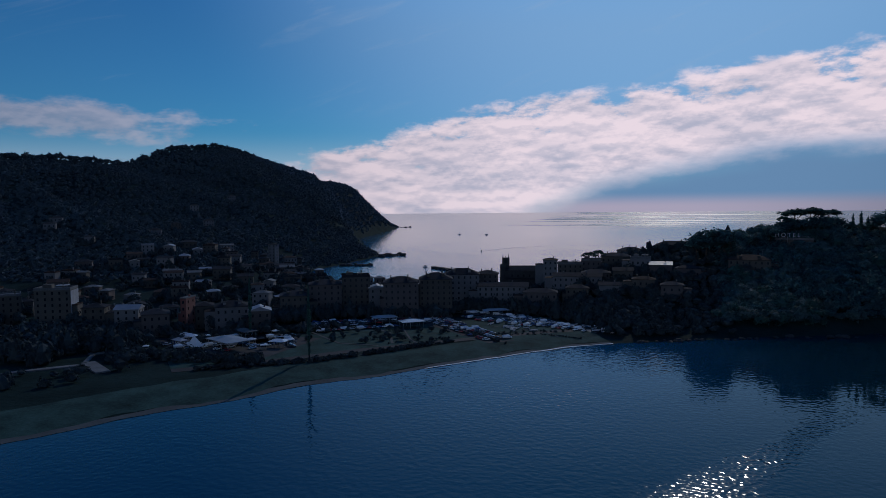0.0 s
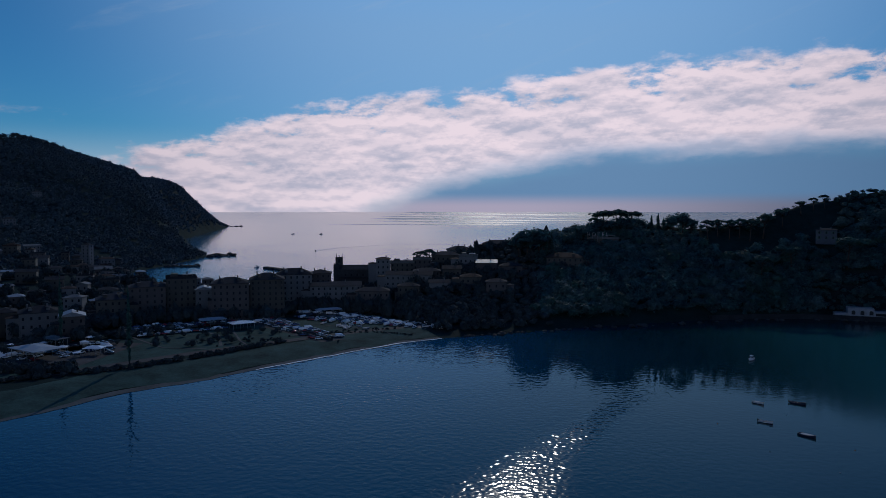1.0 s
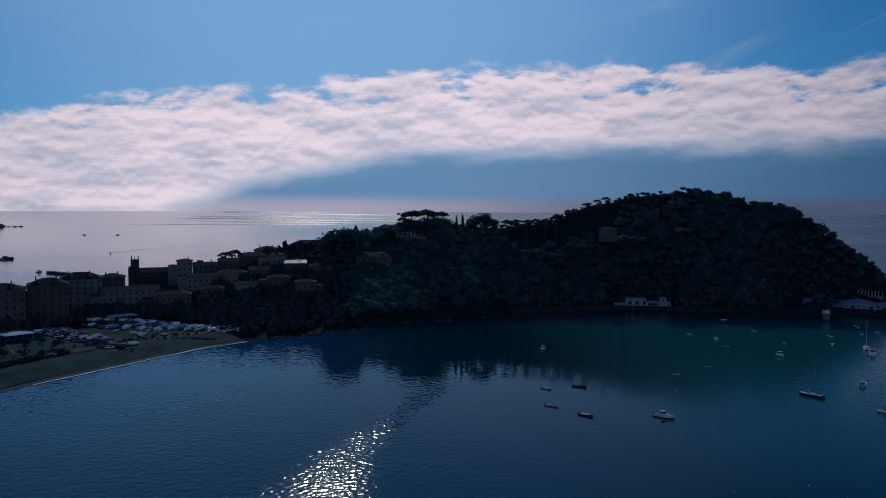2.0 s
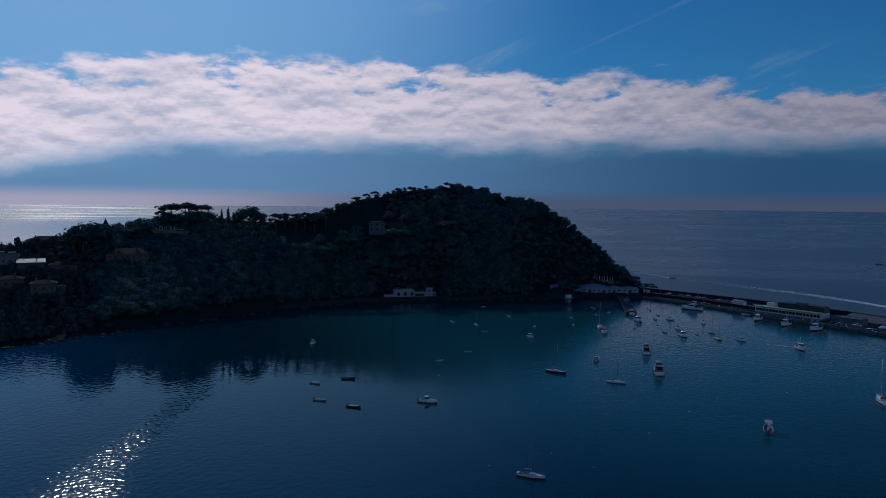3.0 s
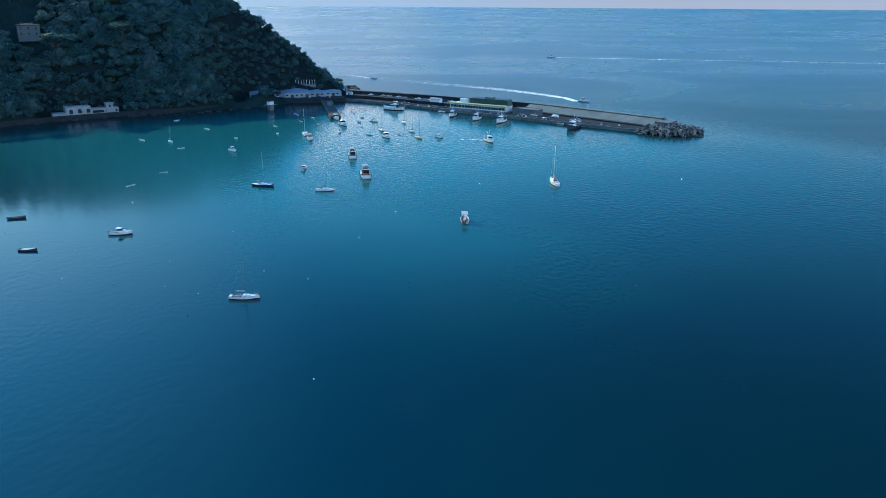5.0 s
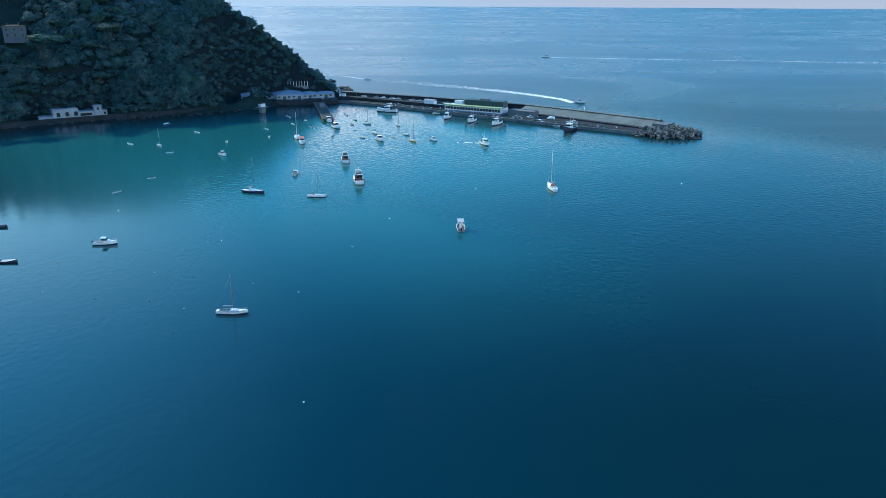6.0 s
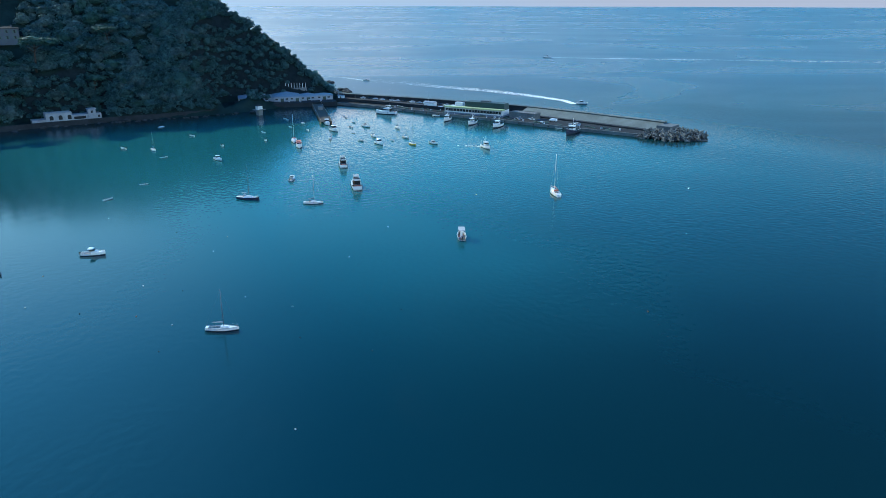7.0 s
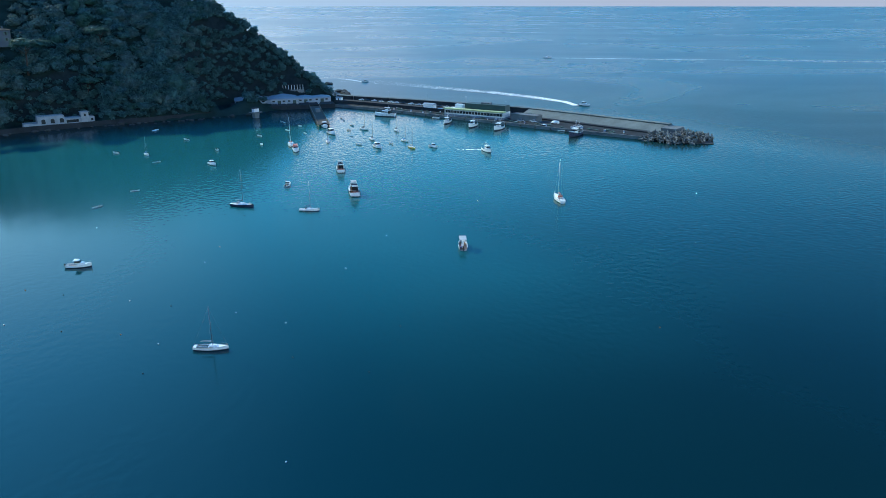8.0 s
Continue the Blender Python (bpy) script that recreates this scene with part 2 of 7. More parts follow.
def rocky(m):
    """Bare rock where the ground is steep, broken up by noise."""
    t = m.node_tree
    N = Nodes(t)
    bsdf = t.nodes["Principled BSDF"]
    geo = N.add("ShaderNodeNewGeometry")
    sp = N.add("ShaderNodeSeparateXYZ")
    t.links.new(geo.outputs["Normal"], sp.inputs[0])
    n = N.noise(geo.outputs["Position"], 0.09, 5.0, 0.6)
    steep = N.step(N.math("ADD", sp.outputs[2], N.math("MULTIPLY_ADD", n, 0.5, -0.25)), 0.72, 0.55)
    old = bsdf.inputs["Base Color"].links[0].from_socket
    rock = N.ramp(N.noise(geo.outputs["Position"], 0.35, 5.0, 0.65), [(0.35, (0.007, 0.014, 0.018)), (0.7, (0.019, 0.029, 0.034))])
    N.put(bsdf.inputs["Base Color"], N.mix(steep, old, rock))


rocky(LAND)
ROCK = material("grey_brown_rock", (0.040, 0.041, 0.042), 0.9, vary=0.45, scale=0.15, bump=0.5, bump_scale=0.7, spec=0.2)
# Aerial haze is put into the colour of the distant woods.
FARWOOD = material("haze_tinted_woods", (0.056, 0.082, 0.094), 0.95, vary=0.35, scale=0.006, per_island=0.25, spec=0.05)
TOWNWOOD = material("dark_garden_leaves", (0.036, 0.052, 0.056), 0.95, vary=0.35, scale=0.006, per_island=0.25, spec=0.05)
# The farthest scrub is tinted palest and bluest, for haze.
CAPEWOOD = material("haze_tinted_scrub", (0.076, 0.114, 0.140), 0.95, vary=0.25, scale=0.004, per_island=0.2, spec=0.05)
LEAF = material("evergreen_leaves", (0.036, 0.098, 0.110), 0.75, vary=0.5, scale=0.11, per_island=0.35, spec=0.2, second=(0.054, 0.126, 0.130))
OLIVE = material("grey_green_olive_leaves", (0.068, 0.124, 0.124), 0.75, vary=0.4, scale=0.12, per_island=0.35, spec=0.2)
PINE = material("pine_needles", (0.034, 0.090, 0.078), 0.8, vary=0.4, scale=0.12, per_island=0.3, spec=0.2)


def backlit(m, share):
    """Lets part of the light come through thin leaves."""
    t = m.node_tree
    bsdf, out = t.nodes["Principled BSDF"], t.nodes["Material Output"]
    tr, mx = t.nodes.new("ShaderNodeBsdfTranslucent"), t.nodes.new("ShaderNodeMixShader")
    t.links.new(bsdf.inputs["Base Color"].links[0].from_socket, tr.inputs["Color"])
    mx.inputs[0].default_value = share
    t.links.new(bsdf.outputs[0], mx.inputs[1])
    t.links.new(tr.outputs[0], mx.inputs[2])
    t.links.new(mx.outputs[0], out.inputs["Surface"])


backlit(LEAF, 0.5)
backlit(OLIVE, 0.4)
backlit(PINE, 0.3)
BARK = material("bark", (0.05, 0.038, 0.03), 0.95, vary=0.35, scale=0.8)
# Dim light on the shore is put into this dark sand colour.
SAND = material("dark_sand", (0.072, 0.084, 0.086), 0.95, vary=0.35, scale=0.08, bump=0.1, bump_scale=1.5, spec=0.1)
CONCRETE = material("weathered_concrete", (0.115, 0.125, 0.13), 0.9, vary=0.4, scale=0.12, bump=0.05, bump_scale=1.5, spec=0.2)
ASPHALT = material("asphalt", (0.036, 0.039, 0.044), 0.95, vary=0.35, scale=0.1, bump=0.02, spec=0.15)
GRASS = material("lawn", (0.026, 0.060, 0.054), 1.0, vary=0.6, scale=0.09, bump=0.15, bump_scale=1.2, spec=0.04)
WHITE = material("white_gelcoat", (0.66, 0.66, 0.66), 0.3, vary=0.05, scale=0.6, spec=0.5)
NAVY = material("navy_hull_paint", (0.015, 0.025, 0.06), 0.3, vary=0.15, scale=0.8, spec=0.5)
BLUEPAINT = material("blue_hull_paint", (0.04, 0.14, 0.32), 0.35, vary=0.15, scale=0.8, spec=0.5)
DARKWOOD = material("varnished_wood", (0.13, 0.065, 0.03), 0.45, vary=0.35, scale=1.2)
TEAK = material("grey_teak", (0.26, 0.21, 0.16), 0.7, vary=0.25, scale=1.5)
TARP = material("grey_canvas", (0.32, 0.34, 0.36), 0.9, vary=0.15, scale=0.8)
RED = material("faded_red_canvas", (0.42, 0.13, 0.10), 0.85, vary=0.2, scale=0.8)
YELLOW = material("yellow_hull_paint", (0.60, 0.40, 0.05), 0.4, vary=0.12, scale=0.8)
ALU = material("brushed_aluminium", (0.55, 0.56, 0.58), 0.4, metal=0.9, vary=0.1)
ANTIFOUL = material("dark_antifouling_paint", (0.018, 0.026, 0.040), 0.6, vary=0.2)
# Backlit darkness of masts and stays is put into this spar colour.
SPAR = material("backlit_dark_spar", (0.16, 0.17, 0.19), 0.6, metal=0.3, vary=0.15)
STEEL = material("galvanised_steel", (0.30, 0.31, 0.32), 0.5, metal=0.7, vary=0.2)
CARGLASS = material("car_window_glass", (0.015, 0.02, 0.024), 0.06, vary=0.1, spec=0.8)
GLASS = material("dark_window_glass", (0.015, 0.02, 0.024), 0.12, vary=0.1, spec=0.2)
BLACK = material("black_rubber", (0.02, 0.02, 0.02), 0.7, vary=0.2)
ORANGE = material("orange_buoy_plastic", (0.45, 0.12, 0.03), 0.5, vary=0.15)
FOAM = material("sea_foam", (0.75, 0.78, 0.80), 0.9, vary=0.12, scale=0.3)
NETS = material("heaped_fishing_nets", (0.05, 0.09, 0.08), 0.95, vary=0.5, scale=0.8, bump=0.1)
# Backlit shade is put into these wall and roof colours, below real plaster.
PLASTER = material("backlit_plaster", (0.135, 0.142, 0.148), 0.85, vary=0.18, scale=0.2, per_object=0.25, bump=0.02)
OCHRE = material("backlit_ochre_plaster", (0.072, 0.069, 0.062), 0.85, vary=0.2, scale=0.2, per_object=0.25)
PINK = material("backlit_pink_plaster", (0.078, 0.070, 0.070), 0.85, vary=0.2, scale=0.2, per_object=0.25)
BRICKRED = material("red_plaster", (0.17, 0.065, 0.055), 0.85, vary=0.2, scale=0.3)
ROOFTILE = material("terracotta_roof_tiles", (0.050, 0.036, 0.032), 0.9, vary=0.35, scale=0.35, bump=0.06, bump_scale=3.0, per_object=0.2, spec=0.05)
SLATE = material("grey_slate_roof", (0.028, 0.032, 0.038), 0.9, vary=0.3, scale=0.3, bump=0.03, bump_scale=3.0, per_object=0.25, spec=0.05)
SHEET = material("pale_blue_sheet_roof", (0.185, 0.235, 0.28), 0.7, vary=0.2, scale=0.2)
DARKGREEN = material("dark_green_paint", (0.025, 0.05, 0.045), 0.6, vary=0.25, scale=0.2)
YELLOWROOF = material("pale_green_sheet_roof", (0.36, 0.42, 0.22), 0.6, vary=0.2, scale=0.3)
SHUTTER = material("green_shutter_paint", (0.05, 0.11, 0.08), 0.7, vary=0.2)
ARMOUR = material("armour_concrete", (0.105, 0.108, 0.105), 0.95, vary=0.45, scale=0.35, per_object=0.5, bump=0.05, bump_scale=2.0)
SIGN = material("pale_sign_letters", (0.34, 0.35, 0.36), 0.5, vary=0.05)
# The villa's bluish shade is put into this grey wall colour.
GREYWALL = material("shaded_villa_plaster", (0.075, 0.092, 0.115), 0.9, vary=0.2, scale=0.3)
ZINC = material("dull_zinc_roof", (0.19, 0.21, 0.235), 0.55, metal=0.2, vary=0.2, scale=0.4)
# Bluish shade on the white waterside house is put into this colour.
WHITEWASH = material("dim_blue_whitewash", (0.24, 0.26, 0.285), 0.85, vary=0.3, scale=0.3, bump=0.02)
# Shade on the road parapet and yard platform is put into this dark stone.
DARKSTONE = material("dark_grey_stone", (0.024, 0.029, 0.034), 0.95, vary=0.45, scale=0.2, bump=0.05, bump_scale=1.5, spec=0.12)
SEAWALL = material("pale_weathered_concrete", (0.105, 0.125, 0.122), 0.9, vary=0.4, scale=0.10, bump=0.05, bump_scale=1.2)
BASEBLUE = material("grey_blue_wall_paint", (0.16, 0.20, 0.26), 0.8, vary=0.25, scale=0.3)


# ---- mesh helpers ----
def mesh_of(name, verts, faces, mat, smooth=False):
    """A mesh from arrays of vertices and of triangles or quads."""
    verts, faces = np.asarray(verts, "f4"), np.asarray(faces, "i4")
    me = bpy.data.meshes.new(name)
    k = faces.shape[1]
    me.vertices.add(len(verts))
    me.vertices.foreach_set("co", verts.ravel())
    me.loops.add(faces.size)
    me.loops.foreach_set("vertex_index", faces.ravel())
    me.polygons.add(len(faces))
    me.polygons.foreach_set("loop_start", np.arange(0, faces.size, k, dtype="i4"))
    me.polygons.foreach_set("use_smooth", np.full(len(faces), smooth))
    me.update(calc_edges=True)
    me.materials.append(mat)
    return me


def grid_faces(n, m):
    i = np.arange(n * m).reshape(n, m)
    return np.stack([i[:-1, :-1], i[1:, :-1], i[1:, 1:], i[:-1, 1:]], -1).reshape(-1, 4)


def fnoise(x, y, scale, octaves=4, seed=0):
    """Smooth value noise on arrays, about -1 to 1."""
    out, amp, tot = np.zeros_like(x, dtype="f8"), 1.0, 0.0
    rng = np.random.RandomState(seed)
    table = rng.uniform(-1, 1, (256, 256))
    for o in range(octaves):
        px, py = x / scale * 2 ** o + 17.3 * o, y / scale * 2 ** o + 9.1 * o
        ix, iy = np.floor(px).astype(int), np.floor(py).astype(int)
        fx, fy = px - ix, py - iy
        fx, fy = fx * fx * (3 - 2 * fx), fy * fy * (3 - 2 * fy)
        g = lambda a, b: table[(ix + a) % 256, (iy + b) % 256]
        out += amp * ((g(0, 0) * (1 - fx) + g(1, 0) * fx) * (1 - fy) + (g(0, 1) * (1 - fx) + g(1, 1) * fx) * fy)
        tot += amp
        amp *= 0.5
    return out / tot


# ---- the land ----
COAST = [(-900, -600), (-260, -100), (-215, 80), (-200, 154), (-174, 203), (-147, 247), (-114, 289), (-64, 356), (-40, 374), (10, 402), (80, 440),
         (150, 466), (200, 472), (240, 458), (290, 436), (322, 428), (350, 428), (388, 412), (412, 414), (418, 430), (400, 470), (385, 520),
         (330, 590), (250, 640), (150, 650), (60, 640), (-20, 630), (-80, 640), (-120, 655), (-160, 625), (-257, 605), (-330, 615), (-400, 670),
         (-430, 740), (-440, 830), (-472, 1006), (-560, 1120), (-798, 1546), (-950, 1990), (-1140, 2620), (-1300, 2700), (-2900, 2600), (-2900, -600)]
SPINE = [(-150, 565, 5), (-110, 560, 13), (-60, 545, 27), (-5, 540, 42), (45, 560, 50), (85, 565, 56), (135, 555, 54), (170, 550, 57), (210, 560, 70),
         (250, 555, 79), (290, 545, 84), (350, 492, 69), (364, 472, 51), (382, 457, 32), (407, 432, 3)]
MOUNTAIN = [(-1200, 200, 145), (-1080, 650, 160), (-1022, 804, 153), (-1010, 896, 157), (-973, 1007, 150), (-982, 1134, 186), (-976, 1268, 206),
            (-1025, 1480, 199), (-1078, 1802, 156), (-1087, 2027, 152), (-1096, 2247, 116), (-1130, 2560, 20)]
SPUR = [(-980, 1000, 140), (-760, 930, 100), (-640, 940, 70), (-560, 970, 40), (-480, 1005, 4)]
SPUR_2 = [(-1010, 800, 140), (-720, 640, 75), (-560, 600, 42), (-430, 560, 10)]


def to_line(x, y, pts):
    """Distance to a polyline, and the value (third number) at the nearest place."""
    best, val = np.full(x.shape, 1e9), np.zeros(x.shape)
    for a, b in zip(pts[:-1], pts[1:]):
        vx, vy = b[0] - a[0], b[1] - a[1]
        s = np.clip(((x - a[0]) * vx + (y - a[1]) * vy) / (vx * vx + vy * vy), 0, 1)
        d = np.hypot(x - a[0] - s * vx, y - a[1] - s * vy)
        near = d < best
        best = np.where(near, d, best)
        if len(a) > 2:
            val = np.where(near, a[2] + s * (b[2] - a[2]), val)
    return best, val


def inside(x, y, pts):
    c = np.zeros(x.shape, bool)
    for (ax, ay), (bx, by) in zip(pts, pts[1:] + pts[:1]):
        c ^= ((ay > y) != (by > y)) & (x < (bx - ax) * (y - ay) / ((by - ay) or 1e-9) + ax)
    return c


def height(x, y):
    """The ground's height; below zero off the coast."""
    x, y = np.asarray(x, "f8"), np.asarray(y, "f8")
    wob = fnoise(x, y, 60, 4, 3)
    ds, _ = to_line(x, y, COAST + COAST[:1])
    sgn = np.where(inside(x, y, COAST), 1.0, -1.0)
    s = ds * sgn + np.where((x > 30) | (y > 700), wob * 5, 0)
    h = np.clip(s * 0.12, -5, 2.6)
    ds = np.maximum(s, 0)
    dr, hr = to_line(x, y, SPINE)
    q = ds / (ds + dr + 1e-6)
    power = np.interp(x, [-30, 70], [1.6, 0.85])
    reach = np.interp(x, [-150, -60, 60], [90, 130, 190])
    h = np.maximum(h, hr * np.minimum(q ** power, 1) * np.clip((reach - dr) / 60, 0, 1) + np.clip(s * 0.12, -5, 2.3))
    for line, wide, power in ((MOUNTAIN, 620, 1.3), (SPUR, 260, 1.2), (SPUR_2, 240, 1.3)):
        dr, hr = to_line(x, y, line)
        rise = hr * np.clip(1 - dr / wide, 0, 1) ** power
        rough = 1 + 0.25 * fnoise(x, y, 220, 4, 5) * np.clip(dr / 150, 0, 1)
        h = np.maximum(h, rise * rough * np.clip(ds / 90, 0, 1) ** 0.6 + np.minimum(h, 2.6))
    shelf, _ = to_line(x, y, [(317, 449), (334, 456), (358, 440), (388, 420)])  # the cut where the boatyard stands
    h = np.minimum(h, np.where(shelf < 30, 2.0 + np.clip(shelf - 13, 0, None) * 3.0, 999))
    shelf, _ = to_line(x, y, [(200, 478), (236, 468)])  # the terrace of the waterside house
    h = np.minimum(h, np.where(shelf < 24, 1.4 + np.clip(shelf - 8, 0, None) * 2.6, 999))
    h = h + np.where(h > 6, wob * np.clip((h - 6) / 20, 0, 1) * 3.0, 0)
    return np.where(s < 0, np.clip(s * 0.25, -6, -0.05), h)


def ground_z(x, y):
    return float(height(np.array([x]), np.array([y]))[0])


def spaced(lo, a, b, hi, fine, growth=1.08):
    mid = list(np.arange(a, b, fine))
    left, right, step = [], [], fine
    p = a
    while p > lo:
        step *= growth
        p -= min(step, 26)
        left.append(p)
    p, step = b, fine
    while p < hi:
        right.append(p)
        step *= growth
        p += min(step, 26)
    return np.array(left[::-1] + mid + right)


gx, gy = spaced(-2300, -300, 425, 470, 3.2), spaced(-500, 140, 660, 2800, 3.2)
X, Y = np.meshgrid(gx, gy, indexing="ij")
Z = height(X, Y)
F = grid_faces(len(gx), len(gy))
keep = (Z.ravel()[F] > -5.5).any(1)
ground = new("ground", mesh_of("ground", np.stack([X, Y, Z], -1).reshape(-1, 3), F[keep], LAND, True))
tagged(ground, "dark wooded coastal land with scrub and bare soil", "ground", kind="structure")

# ---- the sea: one sheet, its rim raised to fit the camera's horizon ----
rr = np.concatenate([np.arange(0, 60, 15), np.geomspace(60, 4880, 70)])
aa = np.linspace(0, 2 * np.pi, 181)
R, A = np.meshgrid(rr, aa, indexing="ij")
S = np.stack([R * np.cos(A), R * np.sin(A), 48 * (np.clip(R - 2200, 0, None) / 2680) ** 2], -1).reshape(-1, 3)
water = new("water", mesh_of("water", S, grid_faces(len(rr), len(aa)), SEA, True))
tagged(water, "calm deep blue sea rippled by a light wind", "sea", kind="structure")


# ---- things: helpers ----
def part(name, me, parent, label="", at=None):
    """Links a mesh as one object under a thing or under a part."""
    ob = new(name, me)
    if parent is not None:
        ob.parent = parent
    if at is not None:
        ob.matrix_basis = at
    if label:
        tagged(ob, label)
    return ob


def thing(name, label, category, m, group="", kind=""):
    ob = new(name)
    ob.empty_display_size = 0.5
    ob.matrix_basis = m
    return tagged(ob, label, category, group, kind)


def bm_mesh(name, bm, mat, smooth=False):
    me = bpy.data.meshes.new(name)
    bmesh.ops.recalc_face_normals(bm, faces=bm.faces)
    for f in bm.faces:
        f.smooth = smooth
    bm.to_mesh(me)
    bm.free()
    me.materials.append(mat)
    return me


def add_box(bm, x0, x1, y0, y1, z0, z1, taper=0.0, bevel=0.0):
    vs = bmesh.ops.create_cube(bm, size=1.0)["verts"]
    for v in vs:
        k = 1 - taper if v.co.z > 0 else 1.0
        v.co = ((x0 + x1) / 2 + v.co.x * (x1 - x0) * k, (y0 + y1) / 2 + v.co.y * (y1 - y0) * k, z0 if v.co.z < 0 else z1)
    if bevel:
        es = list({e for v in vs for e in v.link_edges})
        bmesh.ops.bevel(bm, geom=es, offset=bevel, segments=1, affect="EDGES")
    return vs


def box(name, mat, *dims, taper=0.0, bevel=0.0):
    bm = bmesh.new()
    add_box(bm, *dims, taper=taper, bevel=bevel)
    return bm_mesh(name, bm, mat)


def add_tube(bm, a, b, r0, r1=None, n=6):
    a, b = Vector(a), Vector(b)
    r1 = r0 if r1 is None else r1
    q = (b - a).to_track_quat("Z", "Y").to_matrix()
    rings = [[bm.verts.new(p + q @ Vector((r * math.cos(i * math.tau / n), r * math.sin(i * math.tau / n), 0))) for i in range(n)] for p, r in ((a, r0), (b, r1))]
    for i in range(n):
        bm.faces.new((rings[0][i], rings[0][(i + 1) % n], rings[1][(i + 1) % n], rings[1][i]))
    bm.faces.new(rings[0][::-1]), bm.faces.new(rings[1])


def tube(name, mat, *args, **kw):
    bm = bmesh.new()
    add_tube(bm, *args, **kw)
    return bm_mesh(name, bm, mat, True)


# ---- trees ----
def leaf_blob(rng, lobes, leaves, size, flat=1.0):
    """Leaf clumps as small triangles spread over several lobes; unit crown, centred at the origin."""
    tris = []
    for i in range(lobes):
        c = rng.normal(size=3)
        c /= np.linalg.norm(c) + 1e-6
        c *= rng.uniform(0.25, 0.72)
        c[2] *= 0.8
        r = rng.uniform(0.30, 0.52)
        n = rng.normal(size=(leaves, 3))
        n /= np.linalg.norm(n, axis=1)[:, None]
        n[:, 2] = np.where(n[:, 2] < -0.3, -n[:, 2], n[:, 2])
        p = c + n * r * rng.uniform(0.75, 1.05, (leaves, 1))
        a = np.cross(n, rng.normal(size=(leaves, 3)))
        a /= np.linalg.norm(a, axis=1)[:, None] + 1e-6
        b = np.cross(n + rng.normal(size=(leaves, 3)) * 0.45, a)
        s = size * rng.uniform(0.7, 1.4, (leaves, 1))
        tris.append(np.stack([p - a * s, p + a * s * 0.9 + b * s * 0.3, p + b * s * 1.5], 1))
    t = np.concatenate(tris)
    t[:, :, 2] *= flat
    return t


def core_blob(rng, radius, flat=1.0):
    bm = bmesh.new()
    bmesh.ops.create_icosphere(bm, subdivisions=1, radius=radius)
    bm.verts.ensure_lookup_table()
    co = np.array([v.co for v in bm.verts]) * rng.uniform(0.8, 1.15, (len(bm.verts), 1))
    t = np.array([[co[v.index] for v in f.verts] for f in bm.faces])
    bm.free()
    t[:, :, 2] *= flat
    return t


tree_rng = np.random.RandomState(7)
CROWNS = [np.concatenate([leaf_blob(tree_rng, 8, 26, 0.12, f), core_blob(tree_rng, 0.62, f)]) for f in (0.9, 1.1, 0.75, 1.0, 0.85, 1.25)]
BIG_CROWNS = [np.concatenate([leaf_blob(tree_rng, 13, 34, 0.095, f), core_blob(tree_rng, 0.62, f)]) for f in (0.8, 0.95, 0.7, 0.9, 1.1, 0.6)]
SMALL_CROWNS = [np.concatenate([leaf_blob(tree_rng, 5, 9, 0.22, f), core_blob(tree_rng, 0.7, f)[::2]]) for f in (0.9, 1.1, 0.8, 1.3)]


def woodland(name, label, pts, radii, crowns, rng, mat=LEAF, sink=0.25, tall=1.0):
    """One mesh of many crowns at the given places."""
    out = []
    for (x, y, z), r in zip(pts, radii):
        t = crowns[rng.randint(len(crowns))]
        a = rng.uniform(0, math.tau)
        c, s = math.cos(a), math.sin(a)
        q = t * np.array([r * rng.uniform(0.85, 1.2), r * rng.uniform(0.85, 1.2), r * rng.uniform(0.8, 1.15) * tall])
        q = np.stack([q[..., 0] * c - q[..., 1] * s + x, q[..., 0] * s + q[..., 1] * c + y, q[..., 2] + z + r * (0.8 * tall - sink)], -1)
        out.append(q.reshape(-1, 3))
    v = np.concatenate(out)
    ob = new(name, mesh_of(name, v, np.arange(len(v)).reshape(-1, 3), mat))
    return tagged(ob, label, "woodland", kind="stuff")


def scatter(x0, x1, y0, y1, step, rng, keep):
    gx_, gy_ = np.meshgrid(np.arange(x0, x1, step), np.arange(y0, y1, step), indexing="ij")
    x = gx_.ravel() + rng.uniform(-0.45, 0.45, gx_.size) * step
    y = gy_.ravel() + rng.uniform(-0.45, 0.45, gx_.size) * step
    z = height(x, y)
    k = keep(x, y, z)
    return np.stack([x, y, z], 1)[k]


def spine_y(x):
    return np.interp(x, [p[0] for p in SPINE], [p[1] for p in SPINE])


CLEAR = []  # circles kept free of trees: x, y, radius


def not_cleared(x, y, share=1.0):
    k = np.ones(x.shape, bool)
    for cx, cy, r in CLEAR:
        k &= np.hypot(x - cx, y - cy) > r * share
    return k


CLEAR += [(214, 522, 11), (213, 512, 6), (204, 478, 8), (220, 473, 8), (234, 468, 8), (325, 460, 13), (318, 446, 12), (330, 450, 12), (322, 436, 10), (205, 474, 8), (221, 466, 9), (236, 458, 8), (338, 453, 15), (352, 444, 16), (366, 435, 16), (383, 425, 15), (314, 430, 9), (325, 433, 8), (312, 440, 7), (379, 446, 9), (374, 440, 7), (384, 440, 6)]
CLEAR += [(174, 533, 9), (191, 543, 9), (206, 550, 10), (215, 551, 8), (223, 550, 8), (331, 517, 10), (320, 524, 8), (137, 537, 8), (144, 538, 8), (151, 534, 8), (158, 535, 8), (164, 530, 8)]
CLEAR += [(171, 523, 10), (187, 532, 10), (203, 540, 10), (215, 541, 10), (321, 510, 10), (141, 527, 10), (155, 523, 10)]  # cleared before the ridge pines so that the camera sees their trunks
